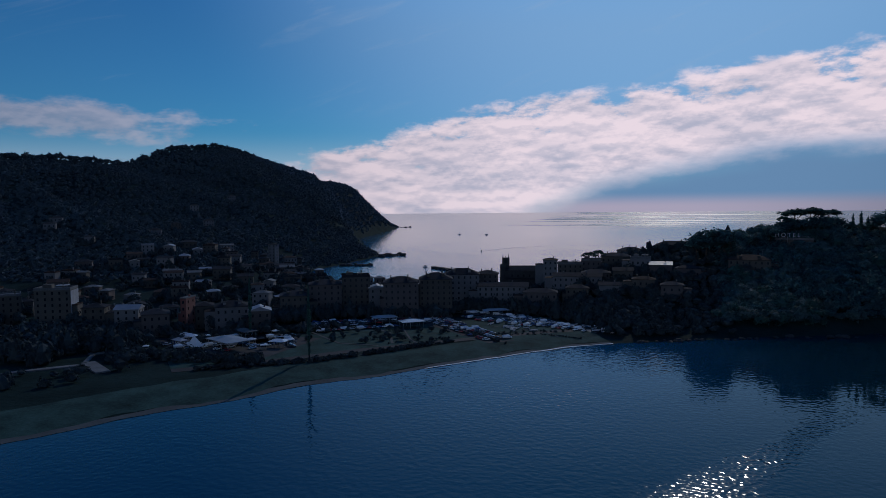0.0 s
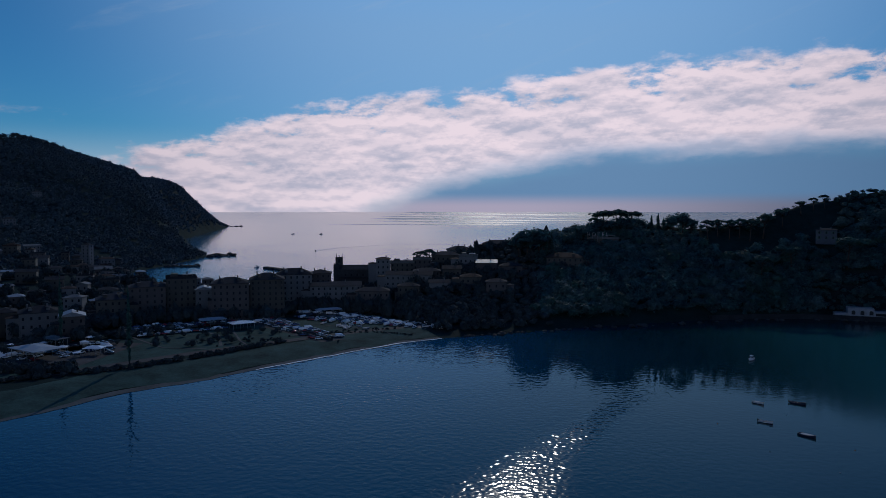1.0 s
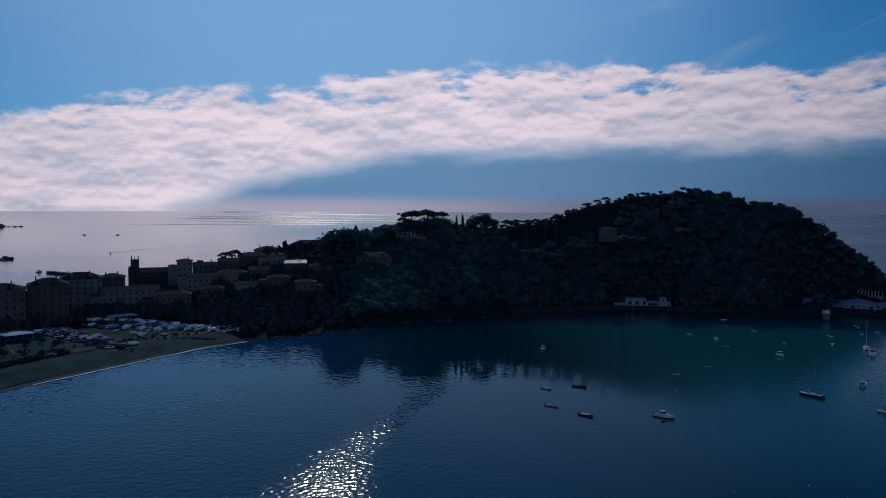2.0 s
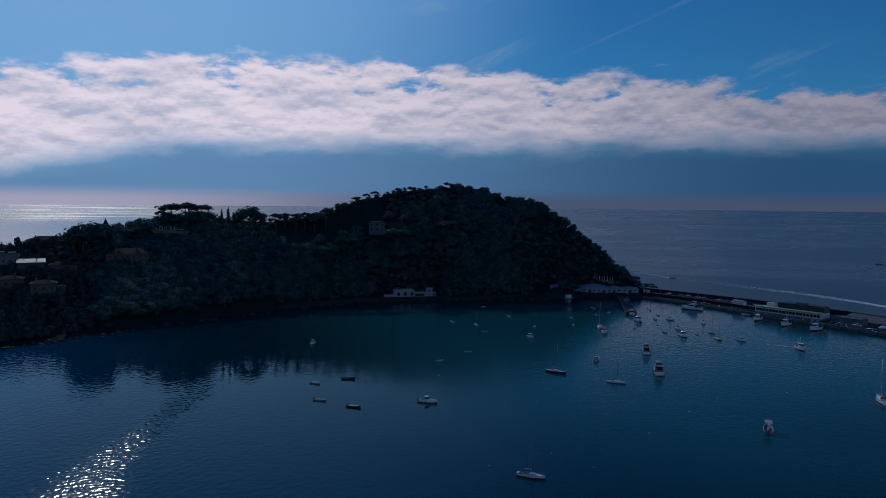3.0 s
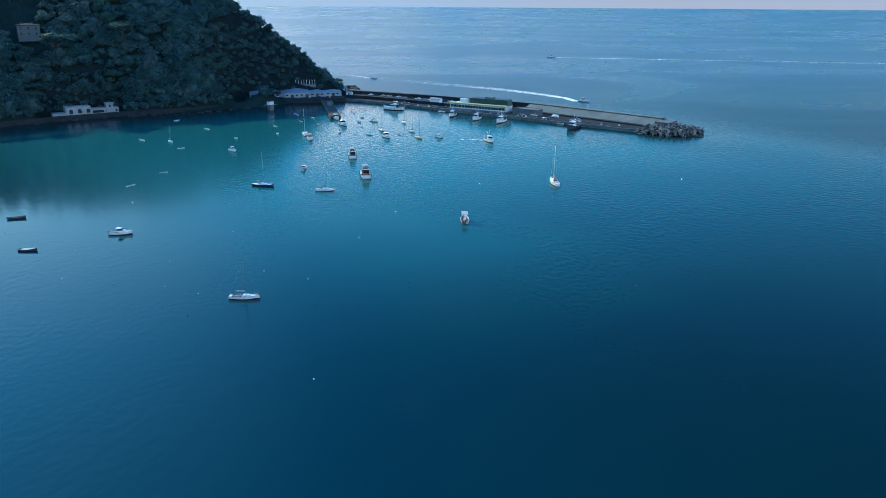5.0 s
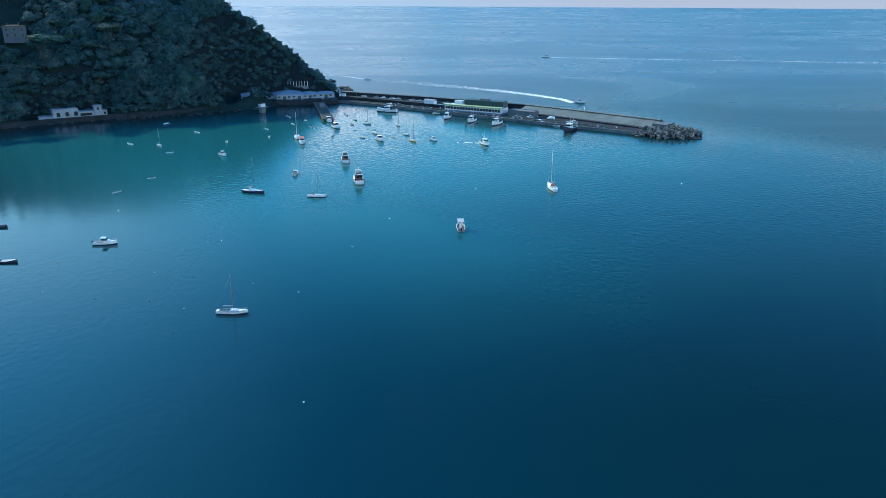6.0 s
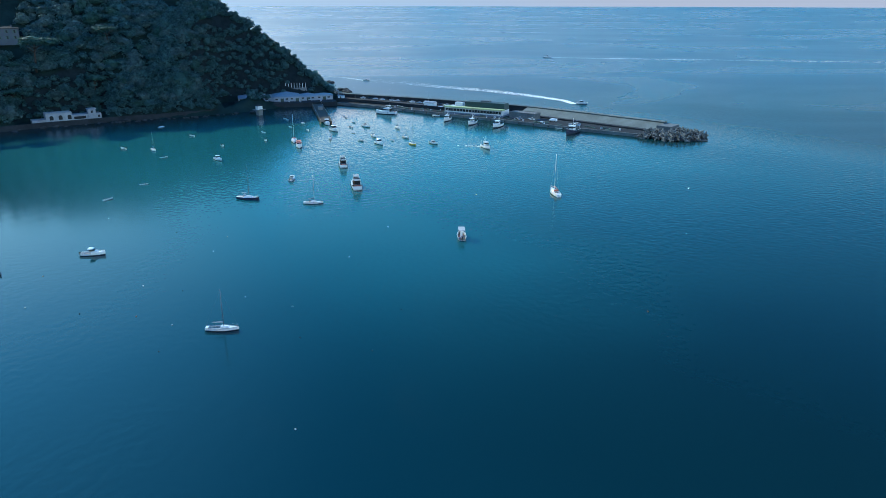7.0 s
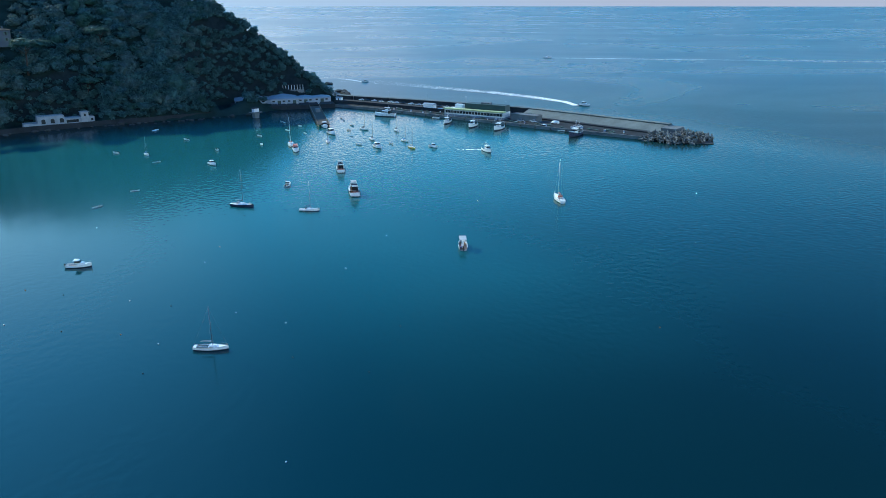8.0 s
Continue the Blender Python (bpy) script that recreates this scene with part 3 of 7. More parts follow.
CLEAR += [(331, 450, 23), (322, 444, 20)]  # the yard
wood_rng = np.random.RandomState(11)
pen = scatter(15, 416, 400, 640, 5.0, wood_rng, lambda x, y, z: (z > 4.2) & (y < spine_y(x) + 14) & not_cleared(x, y))
pen_r = wood_rng.uniform(3.6, 7.2, len(pen)) * np.interp(pen[:, 0], [290, 340], [1.0, 0.64])
pen_r *= np.where((pen[:, 0] > 95) & (pen[:, 0] < 305), np.interp(np.abs(pen[:, 1] - spine_y(pen[:, 0])), [12, 34], [0.55, 1.0]), 1.0)  # smaller crowns on the crest, to fit the skyline the camera sees
pen_kind = fnoise(pen[:, 0], pen[:, 1], 26, 3, 41) + wood_rng.normal(size=len(pen)) * 0.35  # species grow in drifts
for low, high, mat, words in ((-9, 0.12, LEAF, "dense dark evergreen oaks on the steep hill"), (0.12, 0.55, OLIVE, "paler grey-green trees on the steep hill"), (0.55, 9, PINE, "dark green pines on the steep hill")):
    k = (pen_kind >= low) & (pen_kind < high)
    woodland("hill_woods", words, pen[k], pen_r[k] * (1.12 if mat is PINE else 1.0), BIG_CROWNS, wood_rng, mat)
brush = scatter(120, 416, 400, 560, 2.7, wood_rng, lambda x, y, z: (z > np.where(x > 303, 5.5, 2.7)) & ((x > 292) | (z < 26)) & (y < spine_y(x) + 8) & not_cleared(x, y, 0.55))
woodland("cliff_scrub", "low dark scrub clinging to the steep foot of the hill", brush, wood_rng.uniform(2.1, 4.0, len(brush)), CROWNS, wood_rng)
neck = scatter(-75, 20, 378, 600, 6.0, wood_rng, lambda x, y, z: (z > 1.2) & (y < spine_y(x) + 8) & not_cleared(x, y) & (x + 0.9 * (y - 396) > -52))
woodland("garden_trees", "dark garden trees between the houses on the slope", neck, wood_rng.uniform(2.8, 5.0, len(neck)), CROWNS, wood_rng, TOWNWOOD)
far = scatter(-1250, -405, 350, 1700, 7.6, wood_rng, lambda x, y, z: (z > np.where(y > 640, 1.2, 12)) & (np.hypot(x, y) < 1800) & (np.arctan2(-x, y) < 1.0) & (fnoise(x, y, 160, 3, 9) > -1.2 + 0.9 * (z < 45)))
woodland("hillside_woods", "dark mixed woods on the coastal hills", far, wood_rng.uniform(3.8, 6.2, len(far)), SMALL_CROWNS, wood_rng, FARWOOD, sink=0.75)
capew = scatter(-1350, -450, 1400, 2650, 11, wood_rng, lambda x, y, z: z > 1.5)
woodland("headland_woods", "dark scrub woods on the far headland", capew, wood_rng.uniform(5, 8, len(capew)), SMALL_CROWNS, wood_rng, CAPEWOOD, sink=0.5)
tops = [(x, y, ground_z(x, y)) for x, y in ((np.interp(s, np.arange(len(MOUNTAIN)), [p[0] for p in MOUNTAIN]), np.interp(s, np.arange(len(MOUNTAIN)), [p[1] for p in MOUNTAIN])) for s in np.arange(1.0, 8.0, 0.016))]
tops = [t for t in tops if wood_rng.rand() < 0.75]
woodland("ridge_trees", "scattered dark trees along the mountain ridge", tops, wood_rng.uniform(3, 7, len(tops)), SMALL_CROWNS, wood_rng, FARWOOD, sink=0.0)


def blob_mesh(name, tris, mat, scale, up):
    v = (tris * np.array(scale) + np.array([0, 0, up])).reshape(-1, 3)
    return mesh_of(name, v, np.arange(len(v)).reshape(-1, 3), mat)


def umbrella_pine(tall, wide, seed):
    rng = np.random.RandomState(seed)
    t = thing("umbrella_pine", "dark umbrella pine with a bare leaning trunk", "tree", pose(0, 0, -200), "umbrella pines on the hill")
    bm = bmesh.new()
    bend = rng.uniform(-0.06, 0.06, 2) * tall
    mid, top = (bend[0], bend[1], tall * 0.55), (bend[0] * 1.6, bend[1] * 1.6, tall * 0.82)
    add_tube(bm, (0, 0, -1), mid, 0.035 * tall, 0.024 * tall)
    add_tube(bm, mid, top, 0.024 * tall, 0.012 * tall)
    for i in range(5):
        a = i * math.tau / 5 + rng.rand()
        add_tube(bm, mid if i % 2 else tuple(0.6 * m + 0.4 * k for m, k in zip(mid, top)), (top[0] + math.cos(a) * wide * 0.3, top[1] + math.sin(a) * wide * 0.3, tall * 0.86), 0.012 * tall, 0.005 * tall, 5)
    part("trunk", bm_mesh("pine_trunk", bm, BARK, True), t)
    tr = []
    for i in range(15):
        a, d = rng.uniform(0, math.tau), math.sqrt(rng.rand()) * 0.38 * wide
        s = rng.uniform(0.16, 0.26) * wide
        q = leaf_blob(rng, 5, 34, 0.11) * np.array([s, s, s * 0.62])
        tr.append(q + np.array([top[0] + math.cos(a) * d, top[1] + math.sin(a) * d, tall * (0.93 - 0.16 * (d / (0.5 * wide)) ** 2)]))
        tr.append(core_blob(rng, 0.6, 0.4) * s + tr[-1].reshape(-1, 3).mean(0))
    part("crown", blob_mesh("pine_crown", np.concatenate(tr), PINE, (1, 1, 1), 0), t)
    return t


def cypress(tall, wide, seed):
    rng = np.random.RandomState(seed)
    t = thing("cypress", "tall narrow dark cypress", "tree", pose(0, 0, -200), "cypresses")
    part("trunk", tube("cypress_trunk", BARK, (0, 0, -1), (0, 0, tall * 0.5), wide * 0.12, wide * 0.05), t)
    tr = []
    for i in range(11):
        f = (i + 0.5) / 11
        r = wide * 0.5 * (math.sin(math.pi * min(1, f * 0.9 + 0.12)) ** 0.7) * rng.uniform(0.85, 1.1)
        q = leaf_blob(rng, 4, 22, 0.2) * np.array([r, r, tall * 0.075])
        tr.append(q + np.array([rng.uniform(-0.1, 0.1) * wide, rng.uniform(-0.1, 0.1) * wide, tall * (0.08 + 0.88 * f)]))
        tr.append(core_blob(rng, 0.75) * np.array([r, r, tall * 0.07]) + np.array([0, 0, tall * (0.08 + 0.88 * f)]))
    part("crown", blob_mesh("cypress_crown", np.concatenate(tr), PINE, (1, 1, 1), 0), t)
    return t


def broad_tree(tall, wide, seed):
    rng = np.random.RandomState(seed)
    t = thing("broad_tree", "dark round-headed evergreen tree", "tree", pose(0, 0, -200), "single trees on the slope")
    bm = bmesh.new()
    add_tube(bm, (0, 0, -1), (0, 0, tall * 0.45), 0.03 * tall, 0.02 * tall)
    for i in range(4):
        a = i * math.tau / 4 + rng.rand()
        add_tube(bm, (0, 0, tall * (0.3 + 0.05 * i)), (math.cos(a) * wide * 0.3, math.sin(a) * wide * 0.3, tall * 0.65), 0.016 * tall, 0.006 * tall, 5)
    part("trunk", bm_mesh("broad_trunk", bm, BARK, True), t)
    tr = np.concatenate([leaf_blob(rng, 14, 48, 0.085), core_blob(rng, 0.6)])
    part("crown", blob_mesh("broad_crown", tr, LEAF, (wide * 0.52, wide * 0.52, tall * 0.38), tall * 0.62), t)
    return t


PINES = [umbrella_pine(11, 9, 1), umbrella_pine(9, 7, 2), umbrella_pine(12, 14, 3), umbrella_pine(15, 19, 4)]
CYPRESSES = [cypress(11, 2.6, 5), cypress(9, 2.2, 6)]
BROADS = [broad_tree(10, 9, 8), broad_tree(8, 8, 9), broad_tree(13, 14, 10)]


def plant(proto, x, y, turn=0.0, size=1.0, up=0.0, label=""):
    z = ground_z(x, y) + up
    m = Matrix.Translation((x, y, z)) @ Matrix.Rotation(radians(turn), 4, "Z") @ Matrix.Scale(size, 4)
    t = copy_thing(proto, m)
    if label:
        tagged(t, label)
    return t


def bearing(az_deg, d):
    """A place on the ground by bearing (degrees from +y towards -x) and distance."""
    return 9.7 - d * math.sin(radians(az_deg)), -8.3 + d * math.cos(radians(az_deg))

# pines and other single trees that stand out against the sea and sky
def stand(protos, tall, kind, az_deg, d, el_deg):
    """A tree on the ground at a bearing, grown so that its top reaches the given elevation seen from the drone."""
    x, y = bearing(az_deg, d)
    need = 70.4 + d * math.tan(radians(el_deg)) - ground_z(x, y)
    plant(protos[kind], x, y, turn=az_deg * 37, size=max(0.5, need / tall[kind]))


PINE_TALL, CYPRESS_TALL, BROAD_TALL = (10.6, 8.7, 11.6, 14.4), (10.9, 8.9), (9.6, 7.7, 12.4)
for a, d, kind, e in ((-16.9, 566, 1, -0.45), (-18.2, 580, 0, -0.1), (-19.4, 592, 0, 0.5), (-20.2, 596, 1, 0.75), (-20.9, 598, 1, 0.95), (-31.4, 616, 2, 0.62), (-30.2, 616, 1, 0.75),
                      (-4.6, 566, 1, -0.75), (-5.5, 568, 3, -0.35), (-6.5, 566, 3, -0.22), (-7.5, 568, 3, -0.35), (-13.1, 560, 1, -0.9), (-13.8, 563, 1, -0.85), (-14.6, 560, 0, -0.9),
                      (-15.3, 563, 1, -0.8), (-16.0, 560, 1, -0.85), (8.3, 545, 1, -3.3), (9.0, 548, 1, -3.45)):
    stand(PINES, PINE_TALL, kind, a, d, e)
for a, d, kind, e in ((-9.0, 566, 0, -0.45), (-9.5, 568, 1, -0.3), (-9.9, 566, 1, -0.6), (-0.9, 530, 1, -1.75), (-1.3, 530, 1, -1.85), (-3.2, 548, 1, -1.35)):
    stand(CYPRESSES, CYPRESS_TALL, kind, a, d, e)
for a, d, kind, e in ((-5.1, 564, 2, -0.75), (-6.0, 562, 0, -0.65), (-6.8, 563, 2, -0.6), (-7.4, 562, 0, -0.75), (-4.5, 560, 1, -0.95), (-10.6, 566, 2, -0.45), (-11.3, 568, 2, -0.25), (-11.9, 568, 0, -0.6), (0.6, 525, 2, -1.55), (-0.3, 527, 2, -1.5), (1.3, 525, 0, -1.8), (-2.4, 545, 0, -1.85), (-3.1, 548, 1, -1.75),
                      (-3.8, 548, 0, -1.2), (-4.3, 555, 0, -1.1), (-27.3, 626, 0, 1.75), (-26.1, 626, 1, 1.55), (-24.4, 620, 0, 1.35), (-22.6, 610, 1, 1.3), (-33.4, 610, 1, 0.35), (-34.2, 606, 0, 0.2)):
    stand(BROADS, BROAD_TALL, kind, a, d, e)
# the great pines on the hill's face
for x, y, size in ((216, 494, 1.15), (262, 489, 0.85), (243, 478, 0.7), (182, 497, 1.0), (196, 487, 0.75), (160, 490, 0.9)):
    plant(PINES[3], x, y, turn=x * 13, size=size * 1.15, up=2.0, label="great umbrella pine rising out of the dark hill woods")
for x, y, size in ((207, 509, 0.85), (219, 507, 0.75), (212, 505, 0.6)):
    plant(BROADS[0], x, y, turn=x * 7, size=size)


# ---- boats ----
def hull_rings(L, B, F, transom=0.75, sheer=0.35, full=2.4, draught=0.5):
    """Half-sections from stern to bow: half breadth, height of the rail and x."""
    rows = []
    for i in range(11):
        s = i / 10
        b = B / 2 * (transom + (1 - transom) * math.sin(min(1.0, s / 0.45) * math.pi / 2)) if s < 0.45 else B / 2 * (1 - ((s - 0.45) / 0.55) ** full)
        z = F * (1 + sheer * (2.0 * max(0, s - 0.4)) ** 2 + 0.12 * max(0, 0.4 - s))
        rows.append((-L / 2 + L * s + (0.06 * L * s ** 4), max(b, 0.02), z, draught * (1 - s ** 4)))
    return rows


def hull_mesh(name, rows, mat, wall=0.0):
    """The outer shell with a rail; wall: thickness of the sides of an open boat, whose inside is left hollow."""
    bm = bmesh.new()
    rings = []
    for x, b, z, d in rows:
        pts = [(x, -b, z), (x - 0.01, -b * 0.91, z * 0.24), (x - 0.02, -b * 0.72, -d * 0.5), (x - 0.03, 0, -d), (x - 0.02, b * 0.72, -d * 0.5), (x - 0.01, b * 0.91, z * 0.24), (x, b, z)]
        if wall:
            k = max(0.0, b - wall)
            pts += [(x, k, z), (x, k * 0.9, z * 0.4), (x, 0, max(0.08, z * 0.18)), (x, -k * 0.9, z * 0.4), (x, -k, z)]
        rings.append([bm.verts.new(p) for p in pts])
    n = len(rings[0])
    loop = n if wall else n - 1
    for r0, r1 in zip(rings[:-1], rings[1:]):
        for i in range(loop):
            bm.faces.new((r0[i], r0[(i + 1) % n], r1[(i + 1) % n], r1[i])).material_index = int(i in (1, 2, 3, 4))
    for r in (rings[0], rings[-1]):
        try:
            bm.faces.new(r)
        except ValueError:
            pass
    me = bm_mesh(name, bm, mat)
    me.materials.append(ANTIFOUL)  # dark below the waterline
    return me


def deck_mesh(name, rows, mat, drop=0.06, inset=0.05, s0=0, s1=11):
    bm = bmesh.new()
    rings = [[bm.verts.new((x, k * max(0.01, b - inset), z - drop + (0.04 if k == 0 else 0))) for k in (-1, 0, 1)] for x, b, z, d in rows[s0:s1]]
    for r0, r1 in zip(rings[:-1], rings[1:]):
        for i in range(2):
            bm.faces.new((r0[i], r1[i], r1[i + 1], r0[i + 1]))
    return bm_mesh(name, bm, mat)


def rail_mesh(name, rows, mat, r=0.05, lift=0.0):
    """One bent bar from the stern round the bow and back."""
    pts = [Vector((q[0], q[1], q[2] + lift)) for q in rows] + [Vector((q[0], -q[1], q[2] + lift)) for q in rows[::-1]]
    bm = bmesh.new()
    rings = []
    for i, p in enumerate(pts):
        d = (pts[min(i + 1, len(pts) - 1)] - pts[max(i - 1, 0)]).normalized()
        n = d.cross(Vector((0, 0, 1))).normalized()
        up = n.cross(d)
        rings.append([bm.verts.new(p + (n * math.cos(k * math.tau / 5) + up * math.sin(k * math.tau / 5)) * r) for k in range(5)])
    for r0, r1 in zip(rings[:-1], rings[1:]):
        for k in range(5):
            bm.faces.new((r0[k], r0[(k + 1) % 5], r1[(k + 1) % 5], r1[k]))
    bm.faces.new(rings[0]), bm.faces.new(rings[-1])
    return bm_mesh(name, bm, mat)


def house_block(name, mat, x0, x1, w0, w1, z0, z1, rake=0.3):
    """A cabin: raked front, slightly narrower at the top."""
    bm = bmesh.new()
    lo = [(x0, -w0), (x1, -w1), (x1, w1), (x0, w0)]
    hi = [(x0 + rake * 0.2, -w0 * 0.88), (x1 - rake, -w1 * 0.85), (x1 - rake, w1 * 0.85), (x0 + rake * 0.2, w0 * 0.88)]
    a = [bm.verts.new((*p, z0)) for p in lo]
    b = [bm.verts.new((*p, z1)) for p in hi]
    for i in range(4):
        bm.faces.new((a[i], a[(i + 1) % 4], b[(i + 1) % 4], b[i]))
    bm.faces.new(b), bm.faces.new(a[::-1])
    bmesh.ops.bevel(bm, geom=[e for e in bm.edges if max(v.co.z for v in e.verts) > z0 + 0.01], offset=0.06, segments=2, affect="EDGES")
    return bm_mesh(name, bm, mat)


def outboard(parent, x, z):
    bm = bmesh.new()
    add_box(bm, x - 0.55, x - 0.05, -0.17, 0.17, z - 0.1, z + 0.45, taper=0.25, bevel=0.05)
    add_box(bm, x - 0.4, x - 0.2, -0.07, 0.07, -0.4, z)
    part("outboard_motor", bm_mesh("outboard_motor", bm, BLACK), parent, "black outboard motor")


def rowing_boat(L, paint, motor, cover):
    t = thing("rowing_boat", "small open wooden boat at its mooring", "boat", pose(0, 0, -200), "moored boats")
    rows = hull_rings(L, L * 0.36, 0.55, 0.55, 0.5, 2.0, 0.3)
    part("hull", hull_mesh("open_hull", rows, paint, 0.07), t)
    part("rail", rail_mesh("rubbing_rail", rows, TEAK, 0.045), t)
    # dark floor gives the open boat its dark inside
    part("floor", deck_mesh("boat_floor", rows, DARKWOOD, 0.38, 0.12, 0, 10), t, "dark floor boards")
    for s in (3, 5, 7):
        x, b, z, d = rows[s]
        part("thwart", box("thwart", TEAK, x - 0.13, x + 0.13, -b + 0.05, b - 0.05, z * 0.62, z * 0.62 + 0.05), t)
    if cover:
        part("cover", deck_mesh("boat_cover", rows, TARP, -0.03, -0.03, 2, 10), t, "pale canvas cover")
    if motor:
        outboard(t, rows[0][0], 0.5)
    return t


def cruiser(L, paint, open_back=True):
    t = thing("cabin_cruiser", "white cabin motorboat at its mooring", "boat", pose(0, 0, -200), "moored boats")
    rows = hull_rings(L, L * 0.36, L * 0.115, 0.85, 0.45, 2.6, 0.45)
    F = L * 0.115
    part("hull", hull_mesh("cruiser_hull", rows, paint), t)
    part("foredeck", deck_mesh("cruiser_deck", rows, WHITE, 0.03, 0.06, 5, 11), t)
    part("cockpit_floor", deck_mesh("cockpit_floor", rows, TEAK, F * 0.55, 0.12, 0, 6), t)
    part("gunwale", rail_mesh("gunwale", rows, WHITE, 0.06), t)
    w = L * 0.36 / 2
    part("cabin", house_block("cabin", WHITE, -0.02 * L, 0.32 * L, w * 0.8, w * 0.55, F * 0.9, F * 1.0 + 0.1 * L, 0.1 * L), t)
    part("wheelhouse", house_block("wheelhouse", GLASS, -0.10 * L, 0.14 * L, w * 0.76, w * 0.66, F + 0.09 * L, F + 0.19 * L, 0.07 * L), t, "dark tinted wheelhouse windows")
    part("hard_top", house_block("hard_top", WHITE, -0.16 * L, 0.09 * L, w * 0.82, w * 0.74, F + 0.19 * L, F + 0.215 * L, 0.03 * L), t)
    part("pulpit", rail_mesh("pulpit", rows[7:], STEEL, 0.025, 0.4), t, "steel bow rail")
    part("seat", box("stern_seat", TARP, -0.46 * L, -0.38 * L, -w * 0.6, w * 0.6, F * 0.4, F * 0.85, bevel=0.04), t)
    outboard(t, rows[0][0], F * 0.9)
    return t


def sailing_boat(L, paint, mast, cover, open_boat=False):
    t = thing("sailing_boat", "small sailing yacht with bare mast at its mooring", "boat", pose(0, 0, -200), "moored sailing boats")
    rows = hull_rings(L, L * 0.31, L * 0.10, 0.62, 0.25, 2.1, 0.5)
    F = L * 0.10
    part("hull", hull_mesh("yacht_hull", rows, paint), t)
    part("deck", deck_mesh("yacht_deck", rows, WHITE, 0.03, 0.05), t)
    part("toe_rail", rail_mesh("toe_rail", rows, TEAK, 0.04), t)
    w = L * 0.31 / 2
    if open_boat:
        for x0, x1, side in ((-0.40, -0.04, -1), (-0.40, -0.04, 1), (-0.02, 0.12, -1), (-0.02, 0.12, 1)):
            part("cockpit_bench", box("cockpit_bench", GLASS if x0 < -0.1 else TEAK, x0 * L, x1 * L, *sorted((side * w * 0.15, side * w * 0.6)), F - 0.02, F + 0.10, bevel=0.03), t, "dark cockpit bench")
    part("coachroof", house_block("coachroof", WHITE, (0.0 if open_boat else -0.12) * L, 0.27 * L, w * 0.6, w * 0.36, F * 0.9, F + 0.055 * L, 0.05 * L), t)
    if not open_boat:
        part("cockpit", box("cockpit_well", TEAK, -0.40 * L, -0.14 * L, -w * 0.45, w * 0.45, F - 0.3, F + 0.02), t)
        part("spray_hood", house_block("spray_hood", cover, -0.18 * L, -0.06 * L, w * 0.55, w * 0.45, F + 0.04 * L, F + 0.11 * L, 0.05 * L), t, "folded canvas spray hood")
    mx = 0.08 * L
    # the tallest masts white as lit, the others coloured dark as backlit
    part("mast", tube("mast", WHITE if L > 10 else SPAR, (mx, 0, F), (mx, 0, mast), 0.085, 0.055, 8), t, "bare metal mast")
    part("boom", tube("boom", SPAR, (mx, 0, F + 0.16 * L), (mx - 0.36 * L, 0, F + 0.15 * L), 0.06, 0.05), t)
    part("furled_sail", tube("furled_sail", cover, (mx - 0.02 * L, 0, F + 0.175 * L), (mx - 0.34 * L, 0, F + 0.165 * L), 0.15, 0.10), t, "furled sail in its cover")
    for end in ((rows[-1][0] - 0.1, 0, F * 1.2), (rows[0][0], 0, F), (mx - 0.1, w * 0.9, F), (mx - 0.1, -w * 0.9, F)):
        part("stay", tube("stay", SPAR, (mx, 0, mast * 0.97), end, 0.012, n=4), t)
    part("spreader", tube("spreader", SPAR, (mx, -w * 0.7, mast * 0.6), (mx, w * 0.7, mast * 0.6), 0.03), t)
    part("pulpit", rail_mesh("yacht_pulpit", rows[8:], STEEL, 0.025, 0.45), t, "steel bow rail")
    return t


